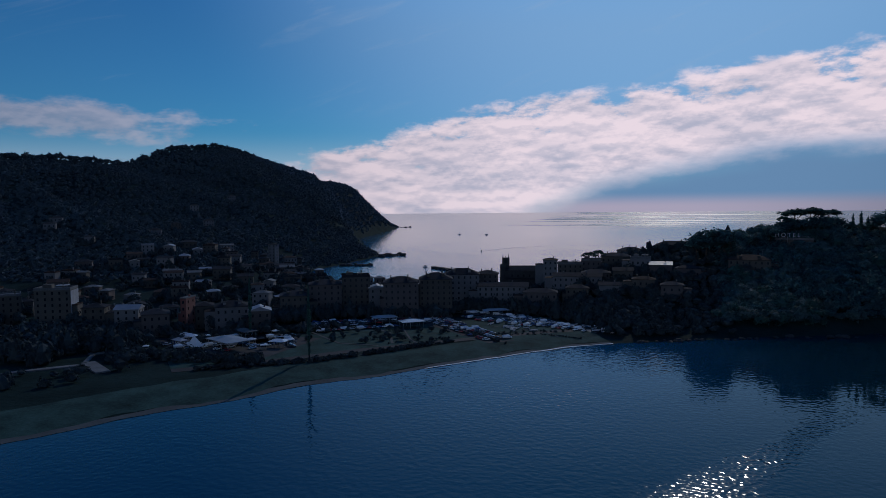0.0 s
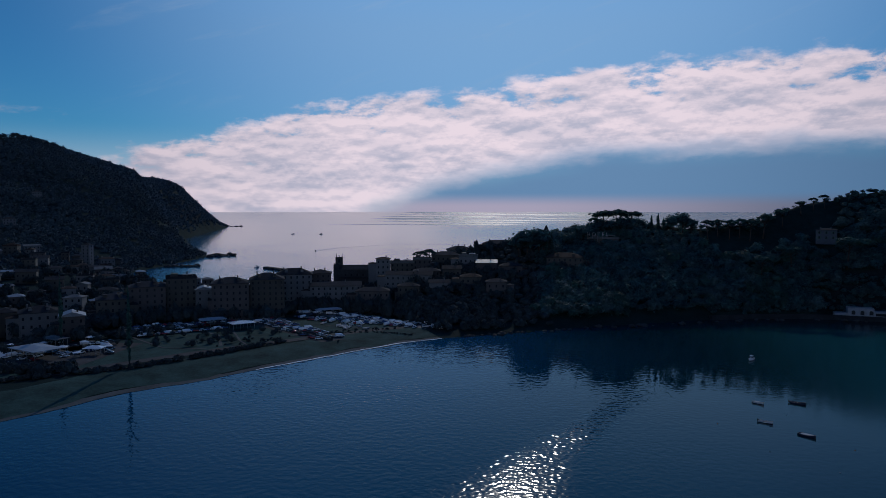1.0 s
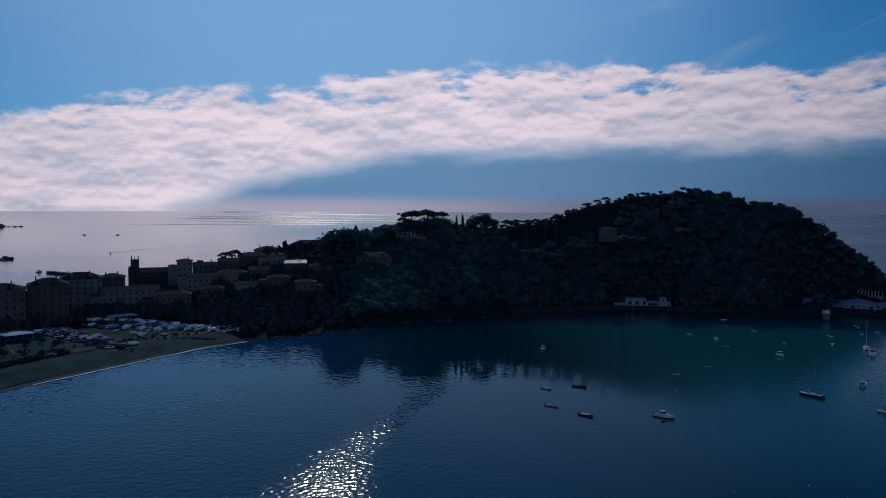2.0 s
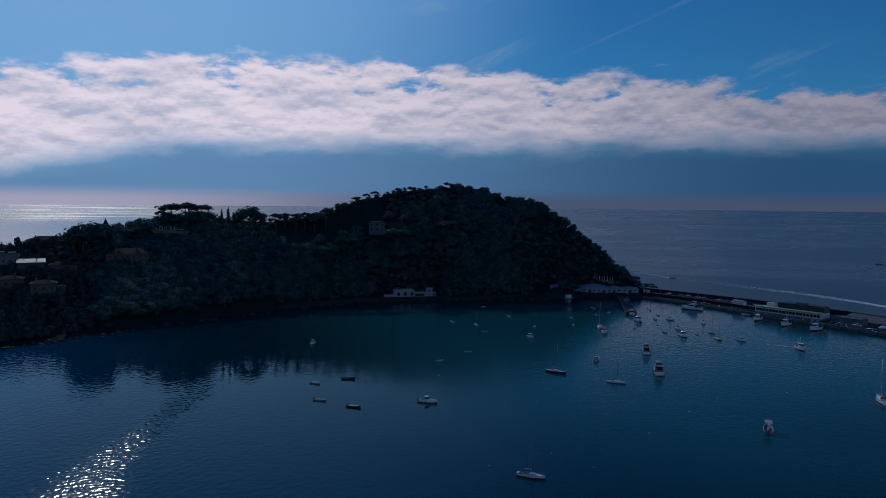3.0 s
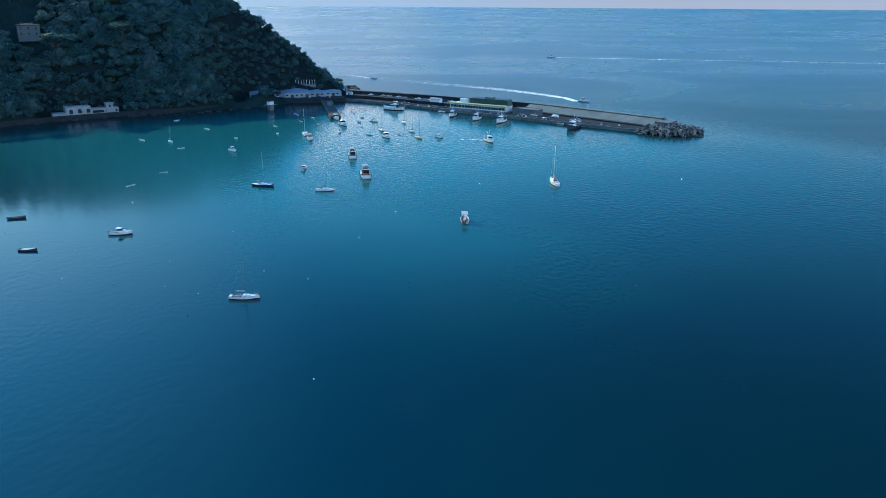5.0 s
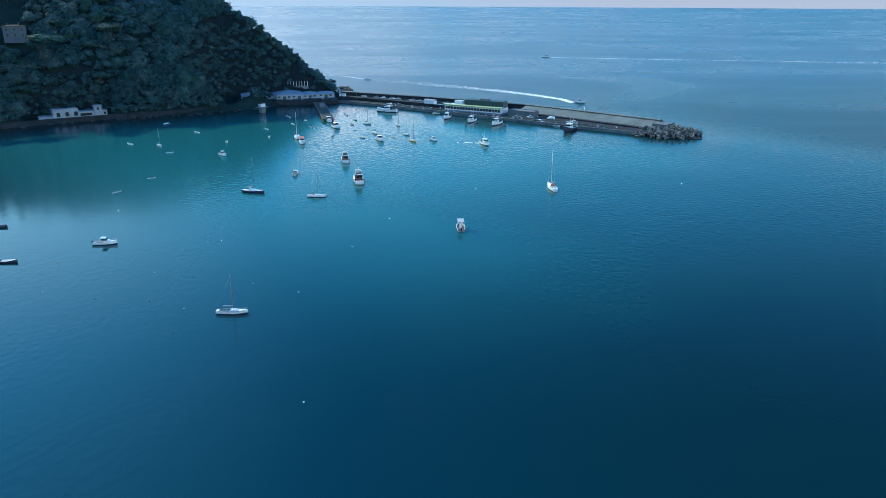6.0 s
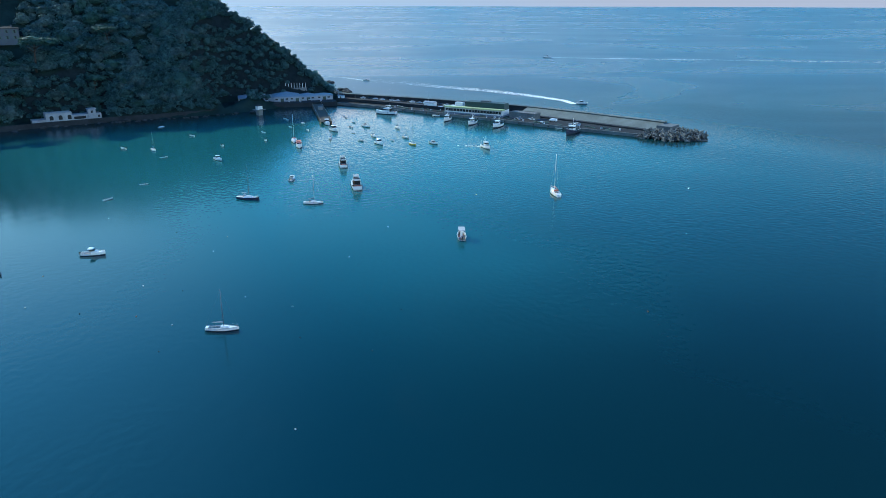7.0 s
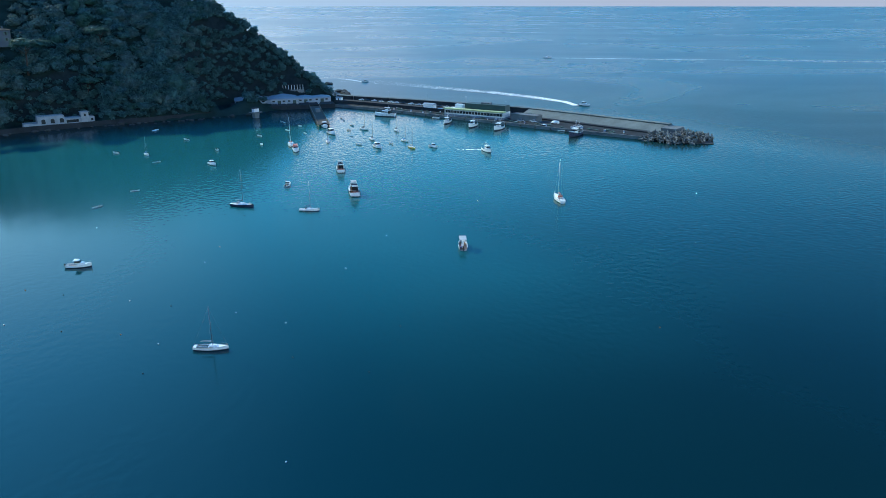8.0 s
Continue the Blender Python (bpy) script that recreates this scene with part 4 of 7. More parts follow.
def fishing_boat(L, paint):
    t = thing("fishing_boat", "white wooden fishing boat with gear on deck", "boat", pose(0, 0, -200), "fishing boats at the quay")
    rows = hull_rings(L, L * 0.32, L * 0.13, 0.7, 0.7, 2.2, 0.7)
    F, w = L * 0.13, L * 0.16
    part("hull", hull_mesh("fishing_hull", rows, paint, 0.12), t)
    part("rail", rail_mesh("fishing_rail", rows, BLUEPAINT if paint is WHITE else WHITE, 0.09), t)
    part("deck", deck_mesh("fishing_deck", rows, TEAK, F * 0.5, 0.16), t)
    part("wheelhouse", house_block("fishing_wheelhouse", WHITE, -0.08 * L, 0.18 * L, w * 0.62, w * 0.55, F * 0.5, F + 0.17 * L, 0.03 * L), t)
    part("window_band", house_block("wheelhouse_windows", GLASS, -0.06 * L, 0.19 * L, w * 0.61, w * 0.56, F + 0.09 * L, F + 0.14 * L, 0.02 * L), t, "dark wheelhouse windows")
    part("wheelhouse_roof", box("wheelhouse_roof", WHITE, -0.11 * L, 0.19 * L, -w * 0.66, w * 0.66, F + 0.17 * L, F + 0.185 * L, bevel=0.03), t)
    part("mast", tube("fishing_mast", WHITE, (-0.02 * L, 0, F + 0.18 * L), (-0.02 * L, 0, F + 0.48 * L), 0.10, 0.06), t)
    part("derrick", tube("derrick", WHITE, (-0.03 * L, 0, F + 0.2 * L), (-0.38 * L, 0, F + 0.36 * L), 0.07, 0.05), t)
    part("gallows", tube("gallows", STEEL, (-0.42 * L, -w * 0.6, F * 0.6), (-0.42 * L, -w * 0.6, F + 0.18 * L), 0.08), t)
    part("gallows", tube("gallows", STEEL, (-0.42 * L, w * 0.6, F * 0.6), (-0.42 * L, w * 0.6, F + 0.18 * L), 0.08), t)
    part("crossbar", tube("crossbar", STEEL, (-0.42 * L, -w * 0.65, F + 0.18 * L), (-0.42 * L, w * 0.65, F + 0.18 * L), 0.07), t)
    bm = bmesh.new()
    for i in range(6):
        x, y = -0.34 * L + 0.05 * L * i, w * (0.3 if i % 2 else -0.3)
        vs = bmesh.ops.create_icosphere(bm, subdivisions=1, radius=0.55)["verts"]
        for v in vs:
            v.co = (v.co.x * 1.2 + x, v.co.y * 1.1 + y, v.co.z * 0.8 + F * 0.75)
    part("nets", bm_mesh("nets", bm, NETS), t, "heap of dark nets")
    part("winch", tube("winch", STEEL, (0.26 * L, -0.4, F * 0.9), (0.26 * L, 0.4, F * 0.9), 0.3, n=10), t)
    return t


def stern_cruiser(L):
    """A high motor yacht seen from its stern: two decks, open aft."""
    t = thing("motor_yacht", "white motor yacht with open aft deck at its mooring", "boat", pose(0, 0, -200), "moored boats")
    rows = hull_rings(L, L * 0.36, L * 0.14, 0.92, 0.4, 2.8, 0.6)
    F, w = L * 0.14, L * 0.18
    part("hull", hull_mesh("yacht_shell", rows, WHITE), t)
    part("deck", deck_mesh("motor_yacht_deck", rows, WHITE, 0.04, 0.06, 3, 11), t)
    part("aft_deck", deck_mesh("aft_deck", rows, TEAK, F * 0.45, 0.1, 0, 5), t)
    part("saloon", house_block("saloon", WHITE, -0.18 * L, 0.26 * L, w * 0.84, w * 0.6, F * 0.9, F + 0.15 * L, 0.1 * L), t)
    part("saloon_windows", house_block("saloon_windows", GLASS, -0.16 * L, 0.265 * L, w * 0.83, w * 0.615, F + 0.07 * L, F + 0.125 * L, 0.06 * L), t, "band of dark windows")
    # two dark panels stand in for the shade of the open stern
    part("aft_doors", box("aft_doors", GLASS, -0.19 * L, -0.178 * L, -w * 0.7, w * 0.7, F * 0.6, F + 0.135 * L), t, "dark panel for the shaded aft deck")
    part("stern_opening", box("stern_opening", GLASS, -0.497 * L, -0.47 * L, -w * 0.66, w * 0.66, F * 0.55, F * 0.95), t, "dark panel for the shaded stern well")
    part("flybridge", house_block("flybridge", WHITE, -0.24 * L, 0.10 * L, w * 0.82, w * 0.6, F + 0.15 * L, F + 0.20 * L, 0.06 * L), t)
    part("windscreen", house_block("flybridge_screen", GLASS, 0.0, 0.08 * L, w * 0.5, w * 0.42, F + 0.20 * L, F + 0.245 * L, 0.05 * L), t)
    part("radar_arch", box("radar_arch", WHITE, -0.20 * L, -0.14 * L, -w * 0.6, w * 0.6, F + 0.27 * L, F + 0.295 * L, bevel=0.03), t)
    for s in (-1, 1):
        part("arch_leg", tube("arch_leg", WHITE, (-0.14 * L, s * w * 0.62, F + 0.19 * L), (-0.17 * L, s * w * 0.56, F + 0.28 * L), 0.09), t)
    part("table", box("deck_table", DARKWOOD, -0.36 * L, -0.26 * L, -w * 0.3, w * 0.3, F * 0.9, F * 1.0, bevel=0.03), t)
    part("dinghy", hull_mesh("tender", hull_rings(L * 0.22, L * 0.11, 0.3, 0.8, 0.3, 2.4, 0.1), RED, 0.1), t, "small red tender", pose(-0.44 * L, 0, F * 0.9, 0, 0, 90))
    part("swim_platform", box("swim_platform", TEAK, -0.55 * L, -0.49 * L, -w * 0.8, w * 0.8, 0.2, 0.32, bevel=0.03), t)
    part("mast", tube("radio_mast", WHITE, (-0.17 * L, 0, F + 0.29 * L), (-0.17 * L, 0, F + 0.42 * L), 0.04, 0.02), t)
    part("bow_rail", rail_mesh("bow_rail", rows[6:], STEEL, 0.03, 0.6), t)
    part("bench", box("flybridge_bench", NAVY, -0.23 * L, -0.19 * L, -w * 0.6, w * 0.6, F + 0.19 * L, F + 0.235 * L, bevel=0.04), t, "dark cushioned bench")
    part("canvas_top", box("canvas_top", TARP, -0.20 * L, 0.03 * L, -w * 0.55, w * 0.55, F + 0.30 * L, F + 0.31 * L, bevel=0.03), t, "grey canvas top")
    part("ladder", box("flybridge_ladder", DARKWOOD, -0.27 * L, -0.25 * L, w * 0.45, w * 0.62, F * 0.6, F + 0.19 * L), t)
    for k in range(3):
        for s in (-1, 1):
            part("fender", tube("fender", NAVY, ((-0.3 + 0.2 * k) * L, s * (w + 0.12), F * 0.35), ((-0.3 + 0.2 * k) * L, s * (w + 0.12), F * 0.8), 0.14, n=6), t)
    for s in (-0.55, 0.0, 0.55):
        part("aft_rail_post", tube("aft_rail_post", STEEL, (-0.46 * L, s * w, F * 0.9), (-0.46 * L, s * w, F * 1.5), 0.04), t)
    part("aft_rail", tube("aft_rail", STEEL, (-0.46 * L, -w * 0.8, F * 1.5), (-0.46 * L, w * 0.8, F * 1.5), 0.04), t)
    return t


def awning_boat(L):
    t = thing("work_boat", "pale work boat with a flat canvas awning", "boat", pose(0, 0, -200), "moored boats")
    rows = hull_rings(L, L * 0.42, L * 0.14, 0.85, 0.4, 2.6, 0.5)
    F, w = L * 0.14, L * 0.21
    part("hull", hull_mesh("work_hull", rows, TARP, 0.12), t)
    part("rail", rail_mesh("work_rail", rows, WHITE, 0.07), t)
    part("floor", deck_mesh("work_floor", rows, DARKWOOD, F * 0.55, 0.15), t)
    part("console", house_block("console", WHITE, -0.02 * L, 0.12 * L, w * 0.3, w * 0.25, F * 0.5, F + 0.16 * L, 0.06 * L), t)
    part("awning", box("awning", TARP, -0.34 * L, 0.28 * L, -w * 0.75, w * 0.75, F + 0.30 * L, F + 0.315 * L, bevel=0.02), t, "flat grey-white awning")
    for x in (-0.32, 0.26):
        for s in (-1, 1):
            part("awning_post", tube("awning_post", STEEL, (x * L, s * w * 0.72, F * 0.6), (x * L, s * w * 0.72, F + 0.30 * L), 0.04), t)
    for i in range(4):
        part("crate", box("crate", (BLUEPAINT, TARP, RED, WHITE)[i], (-0.38 + 0.07 * i) * L, (-0.33 + 0.07 * i) * L, w * (0.35 - 0.3 * (i % 2)), w * (0.6 - 0.3 * (i % 2)), F * 0.5, F * 0.5 + 0.5, bevel=0.03), t)
    outboard(t, rows[0][0], F)
    return t


PALEHULL = material("pale_blue_grey_hull", (0.40, 0.47, 0.52), 0.4, vary=0.1)
ROW_WHITE, ROW_NAVY, ROW_COVER, ROW_PALE = rowing_boat(4.3, WHITE, True, False), rowing_boat(5.2, NAVY, False, True), rowing_boat(4.2, WHITE, False, True), rowing_boat(3.4, PALEHULL, False, False)
ROW_MOTOR = rowing_boat(5.0, NAVY, True, False)
CRUISER, CRUISER_BIG = cruiser(6.6, WHITE), cruiser(8.6, WHITE)
YACHT_DARK, YACHT_WHITE, YACHT_BIG = sailing_boat(8.9, NAVY, 14.0, TARP), sailing_boat(7.0, WHITE, 11.0, NAVY), sailing_boat(10.5, WHITE, 15.6, RED)
YACHT_SMALL, YACHT_YELLOW, DAYSAILER = sailing_boat(6.2, WHITE, 9.5, BLUEPAINT), sailing_boat(6.6, YELLOW, 11.5, TARP), sailing_boat(7.2, WHITE, 10.2, TARP, True)
FISHER, FISHER_BLUE, STERN_YACHT, WORKER = fishing_boat(12.0, WHITE), fishing_boat(13.0, NAVY), stern_cruiser(11.5), awning_boat(6.8)
GRAND_YACHT = stern_cruiser(16.5)


def moor(proto, x, y, heading, size=1.0, label="", roll=0.0):
    t = copy_thing(proto, Matrix.Translation((x, y, 0.0)) @ Matrix.Rotation(radians(heading), 4, "Z") @ Matrix.Rotation(radians(roll), 4, "X") @ Matrix.Scale(size, 4))
    if label:
        tagged(t, label)
    return t


moor(DAYSAILER, 111, 143, -50, label="white open day-sailing boat with dark benches and bare mast")
moor(CRUISER, 116, 217, -43, label="white cabin cruiser with outboard motor, alone at its mooring")
moor(YACHT_DARK, 184, 235, -65, label="dark-hulled sailing yacht with pale deck and bare mast")
moor(YACHT_WHITE, 196, 211, -51, label="white sailing yacht with dark sail cover")
moor(CRUISER, 215, 247, 35, 0.85)
moor(STERN_YACHT, 224, 217, 52, label="white two-deck motor yacht seen from its open stern")
moor(STERN_YACHT, 248, 251, 50, 0.9, "white motor yacht with dark open aft deck")
moor(YACHT_BIG, 267, 149, 48, label="large white sailing yacht with red canvas and tall mast")
moor(WORKER, 200, 143, 42)
moor(FISHER, 325, 226, -122, 0.85, "small white cabin fishing boat under way with a short wake")
moor(CRUISER, 218, 306, -100, 1.0)
moor(GRAND_YACHT, 377, 348, 117, 0.8, "large white motor yacht lying along the quay")
moor(FISHER, 382, 299, 202, 0.95), moor(FISHER, 381, 278, 197, 1.0), moor(FISHER, 383, 260, 192, 1.05, "white fishing boat with nets on deck at the quay")
# the second boat's shaded hull side is put into its dark paint
moor(CRUISER_BIG, 403, 241, -95, 0.9), moor(FISHER_BLUE, 393, 214, 184, 1.1, "fishing boat with hull coloured dark as shaded and white wheelhouse at the quay")
moor(ROW_WHITE, 391, 316, -95, 1.4), moor(ROW_WHITE, 401, 228, -95, 1.1)
moor(YACHT_BIG, 272, 316, -130, 0.95)
red_top = moor(CRUISER_BIG, 264, 302, -128, 1.0, "white motorboat with red canvas top at its mooring")
part("canvas_top", house_block("red_canvas_top", RED, -3.9, 1.0, 1.32, 1.25, 2.0, 3.0, 0.5), red_top, "faded red canvas top")
moor(CRUISER_BIG, 322, 346, -122, 1.15), moor(CRUISER_BIG, 309, 325, -110, 1.1), moor(CRUISER_BIG, 297, 276, -112, 0.95)
moor(CRUISER, 316, 254, -100, 0.9, "white motorboat with dark outboard motor at its mooring")
for x, y, a, kind in ((290, 307, -130, YACHT_SMALL), (331, 321, -95, YACHT_WHITE), (311, 294, -115, YACHT_WHITE), (340, 303, -120, YACHT_WHITE),
                      (319, 277, -105, YACHT_SMALL), (307, 261, -110, YACHT_YELLOW), (210, 351, -105, YACHT_SMALL)):
    b = moor(kind, x, y, a)
    if kind is YACHT_YELLOW:
        tagged(b, "yellow-hulled sailing yacht with bare mast at its mooring")
for x, y, a, s in ((308, 277, -110, 1.0), (323, 326, -120, 1.3), (346, 355, 40, 1.0), (351, 363, 30, 0.9), (300, 338, -100, 0.9), (318, 382, -60, 1.0),
                   (300, 354, -50, 0.9), (245, 372, -20, 1.2), (278, 351, -30, 1.0), (202, 366, -20, 1.3)):
    moor(ROW_WHITE, x, y, 40 + (a * 7) % 67, s * 0.76, "small white open motorboat at its mooring")
for x, y, a, s in ((296, 289, -60, 1.2), (337, 338, -60, 1.2), (314, 359, -100, 1.3), (239, 334, -30, 1.35), (263, 329, -60, 1.2), (316, 377, -50, 1.0)):
    moor(ROW_WHITE if a == -30 else ROW_COVER, x, y, 215 + (a * 5 + x * 3) % 67, s * 0.78, "small white boat at its mooring")
for x, y, a, s in ((310, 310, -60, 0.7), (204, 331, -20, 1.1), (170, 287, -25, 1.05), (149, 275, 5, 1.2)):
    d = moor(ROW_PALE, x, y, a, s * 0.85, "small grey dinghy afloat at its mooring")
    d.matrix_basis = d.matrix_basis @ Matrix.Diagonal((1.1, 0.8, 0.55, 1))
moor(ROW_COVER, 87, 259, -47, label="small dark-sided boat under a pale cover")
moor(ROW_MOTOR, 101, 260, -29, label="dark open boat with a black outboard motor")
moor(ROW_WHITE, 82, 235, -37, label="small white open boat with outboard motor")
moor(ROW_NAVY, 90, 222, -47, label="dark-hulled rowing boat under a pale cover")
moor(CRUISER, 108, 336, -120, 0.9)

# a float moored off the rocks
raft = thing("raft", "small pale bathing raft on the water", "raft", pose(250, 414, 0, 0, 0, 30))
part("raft_deck", box("raft_deck", WHITE, -2.2, 2.2, -1.0, 1.0, 0.15, 0.4, bevel=0.05), raft)
for s in (-1.4, 0, 1.4):
    part("float", tube("raft_float", BLACK, (s, -0.9, 0.0), (s, 0.9, 0.0), 0.25, n=8), raft)


# ---- mooring buoys ----
def buoy(r, mat, label):
    t = thing("mooring_buoy", label, "buoy", pose(0, 0, -200), "mooring buoys")
    bm = bmesh.new()
    bmesh.ops.create_uvsphere(bm, u_segments=10, v_segments=7, radius=r)
    for v in bm.verts:
        v.co.z = v.co.z * 0.9 + r * 0.35
    part("float", bm_mesh("buoy_float", bm, mat, True), t)
    part("ring", tube("buoy_ring", STEEL, (0, 0, r * 1.2), (0, 0, r * 1.55), r * 0.18, n=6), t)
    return t


BUOY_WHITE, BUOY_ORANGE, BUOY_DARK = buoy(0.34, WHITE, "small white mooring buoy"), buoy(0.32, ORANGE, "small orange mooring buoy"), buoy(0.30, BLACK, "small dark mooring buoy")
BUOYS = [BUOY_WHITE, BUOY_ORANGE, BUOY_DARK]
for i, (x, y) in enumerate(((87, 191), (94, 177), (102, 165), (105, 154), (96, 144), (126, 155), (104, 199), (99, 210), (113, 182), (118, 171), (137, 250), (144, 218),
                            (152, 201), (141, 192), (120, 126), (130, 141), (126, 109), (184, 72), (164, 157), (146, 119), (193, 169), (216, 178), (246, 172), (310, 112), (250, 89), (96, 98),
                            (74, 206), (66, 232), (92, 245))):
    copy_thing(BUOYS[(0, 2, 1, 0, 2)[i % 5]], pose(x, y, 0, 6, 4, i * 40) @ Matrix.Scale(0.5, 4))


# ---- boats under way and their wakes ----
def wake(name, label, pts, w0, w1, dense=6.0, grain=1.0):
    """Broken foam on the water along a track, widening astern."""
    rng = np.random.RandomState(len(pts) + abs(int(pts[0][0])))
    p = np.array(pts, "f8")
    seg = np.hypot(*np.diff(p, axis=0).T)
    s_at = np.concatenate([[0], np.cumsum(seg)])
    v, f = [], []
    n = int(s_at[-1] * dense)
    for i in range(n):
        s = s_at[-1] * (rng.rand() ** 2.4)
        k = s / s_at[-1]
        c = np.array([np.interp(s, s_at, p[:, 0]), np.interp(s, s_at, p[:, 1])])
        c2 = np.array([np.interp(min(s + 2, s_at[-1]), s_at, p[:, 0]), np.interp(min(s + 2, s_at[-1]), s_at, p[:, 1])])
        d = (c2 - c) / (np.hypot(*(c2 - c)) + 1e-6)
        nrm = np.array([-d[1], d[0]])
        half = w0 + (w1 - w0) * k
        off = rng.normal() * half * 0.35 if rng.rand() < 0.6 else math.copysign(half * rng.uniform(0.8, 1.0), rng.rand() - 0.5)
        if k > 0.45 and rng.rand() < (k - 0.45) * 1.5:
            continue
        q = c + nrm * off
        a, b = grain * rng.uniform(1.0, 3.2) * (1 - 0.4 * k), grain * (rng.uniform(0.25, 0.6) * (1 - 0.5 * k) + 0.08)
        z = 0.05 + 0.02 * rng.rand()
        base = len(v)
        for da, db in ((-1, -0.5), (-0.2, -1), (1, -0.4), (0.8, 0.6), (-0.4, 1)):
            w = q + d * a * da + nrm * b * db
            v.append((w[0], w[1], z))
        f += [(base, base + 1, base + 2), (base, base + 2, base + 3), (base, base + 3, base + 4)]
    ob = new(name, mesh_of(name, v, f, FOAM))
    return tagged(ob, label, "wake", kind="stuff")


moor(CRUISER_BIG, 507, 272, -92, 1.0, "white motorboat speeding along outside the mole")
wake("boat_wake", "long white foaming wake behind the speeding motorboat", [(505, 278), (516, 293), (525, 330), (530, 372), (528, 414), (529, 454), (527, 495), (520, 540)], 2.2, 13.0, 13.0, 0.62)
moor(CRUISER_BIG, 897, 545, 120, 1.2, "small dark motorboat far out at sea")
wake("boat_wake", "thin straight wake far out at sea", [(899, 540), (985, 390), (1070, 245), (1150, 110), (1240, -40)], 2.0, 9.0, 2.4, 1.1)
moor(CRUISER, 519, 513, -60, 0.9, "small motorboat out at sea beyond the point")
wake("boat_wake", "short foaming wake beyond the point", [(520, 518), (524, 535), (526, 556), (522, 590)], 0.8, 4.0, 4.0, 0.7)
wake("boat_wake", "short wake beside the moored boats", [(326, 231), (323.5, 235.5), (319, 241)], 0.4, 0.9, 2.5, 0.5)


# ---- the mole ----
def ribbon(name, line, off0, off1, z0, z1, mat, smooth=False):
    """A solid strip along a line, between two offsets to its left, from z0 up to z1."""
    p = np.array(line, "f8")
    t = np.gradient(p, axis=0)
    t /= np.hypot(t[:, 0], t[:, 1])[:, None]
    n = np.stack([-t[:, 1], t[:, 0]], 1)
    a, b = p + n * np.array(off0).reshape(-1, 1), p + n * np.array(off1).reshape(-1, 1)
    z0, z1 = np.broadcast_to(z0, len(p)), np.broadcast_to(z1, len(p))
    v = np.concatenate([np.c_[a, z0], np.c_[a, z1], np.c_[b, z1], np.c_[b, z0]])
    k, f = len(p), []
    for i in range(k - 1):
        for c in range(4):
            d = (c + 1) % 4
            f.append((c * k + i, c * k + i + 1, d * k + i + 1, d * k + i))
    f += [(0, k, 2 * k, 3 * k), (k - 1, 4 * k - 1, 3 * k - 1, 2 * k - 1)]
    return mesh_of(name, v, f, mat, smooth)


def smooth_line(pts, step):
    p = np.array(pts, "f8")
    s = np.concatenate([[0], np.cumsum(np.hypot(*np.diff(p, axis=0).T))])
    q = np.linspace(0, s[-1], max(2, int(s[-1] / step)))
    return np.stack([np.interp(q, s, p[:, i]) for i in (0, 1)], 1)


QUAY_EDGE = smooth_line([(386, 410), (391, 380), (393.5, 352), (396, 307), (399, 262), (401, 222), (406, 173)], 5.0)
SEA_WALL = smooth_line([(404, 424), (415, 385), (424, 350), (432, 308), (437, 272), (436, 232), (433, 176)], 5.0)
mole = thing("mole", "long grey concrete mole with a quay and a high sea wall", "mole", pose(0, 0, 0), kind="structure")
part("quay_deck", ribbon("quay_deck", QUAY_EDGE, 0.6, np.interp(np.linspace(0, 1, len(QUAY_EDGE)), [0, 0.3, 0.5, 0.8, 1], [16, 30, 38, 36, 27]), -4, 1.5, DARKSTONE), mole)
part("quay_kerb", ribbon("quay_kerb", QUAY_EDGE, 0.0, 0.9, -4, 1.75, CONCRETE), mole, "worn stone kerb along the quay edge")
ROAD_EDGE = smooth_line([(393, 416), (400, 384), (404.5, 350), (408, 318)], 5.0)
part("upper_road", ribbon("upper_road", ROAD_EDGE, 0.0, [11, 12, 13, 14, 15, 16, 17, 18, 19, 20, 21, 22, 22, 22, 22, 22, 22, 22, 22, 22, 22][:len(ROAD_EDGE)], 1.4, 3.0, ASPHALT), mole, "dark asphalt road on the mole")
part("road_parapet", ribbon("road_parapet", ROAD_EDGE, -0.4, 0.0, 1.4, 3.7, DARKSTONE), mole)
part("sea_wall", ribbon("sea_wall_root", SEA_WALL[:31], -0.8, 3.2, 1.2, 5.4, DARKSTONE), mole, "high dark sea wall along the road")
part("sea_wall", ribbon("sea_wall_head", SEA_WALL[30:], -0.8, 3.2, 1.2, 5.4, SEAWALL), mole, "high weathered concrete sea wall")
part("wall_cap", ribbon("wall_cap", SEA_WALL, -1.1, 3.5, 5.4, 5.7, SEAWALL), mole)
part("wall_footing", ribbon("wall_footing", SEA_WALL, 3.2, 9.0, -4, 1.6, ROCK), mole, "rough rock footing on the sea side")
part("lower_step", ribbon("lower_step", SEA_WALL[30:], -14.5, -11.0, 1.45, 2.3, DARKSTONE), mole)
for a in range(30, len(SEA_WALL) - 1, 4):  # sloping concrete apron under the wall, cast in bays
    bay = SEA_WALL[a:min(a + 5, len(SEA_WALL))]
    if len(bay) > 1:
        bm = bmesh.new()
        rows_ = [[bm.verts.new((x + o, y + (0.12 if k == 0 else 0.0), z)) for o, z in ((-11.0, 1.4), (-11.0, 2.35), (-0.85, 5.0), (-0.85, 1.4))] for k, (x, y) in enumerate(bay)]
        for r0, r1 in zip(rows_[:-1], rows_[1:]):
            for i in range(4):
                bm.faces.new((r0[i], r0[(i + 1) % 4], r1[(i + 1) % 4], r1[i]))
        bm.faces.new(rows_[0]), bm.faces.new(rows_[-1])
        part("apron_bay", bm_mesh("apron_bay", bm, SEAWALL), mole, "sloping pale concrete apron below the sea wall")
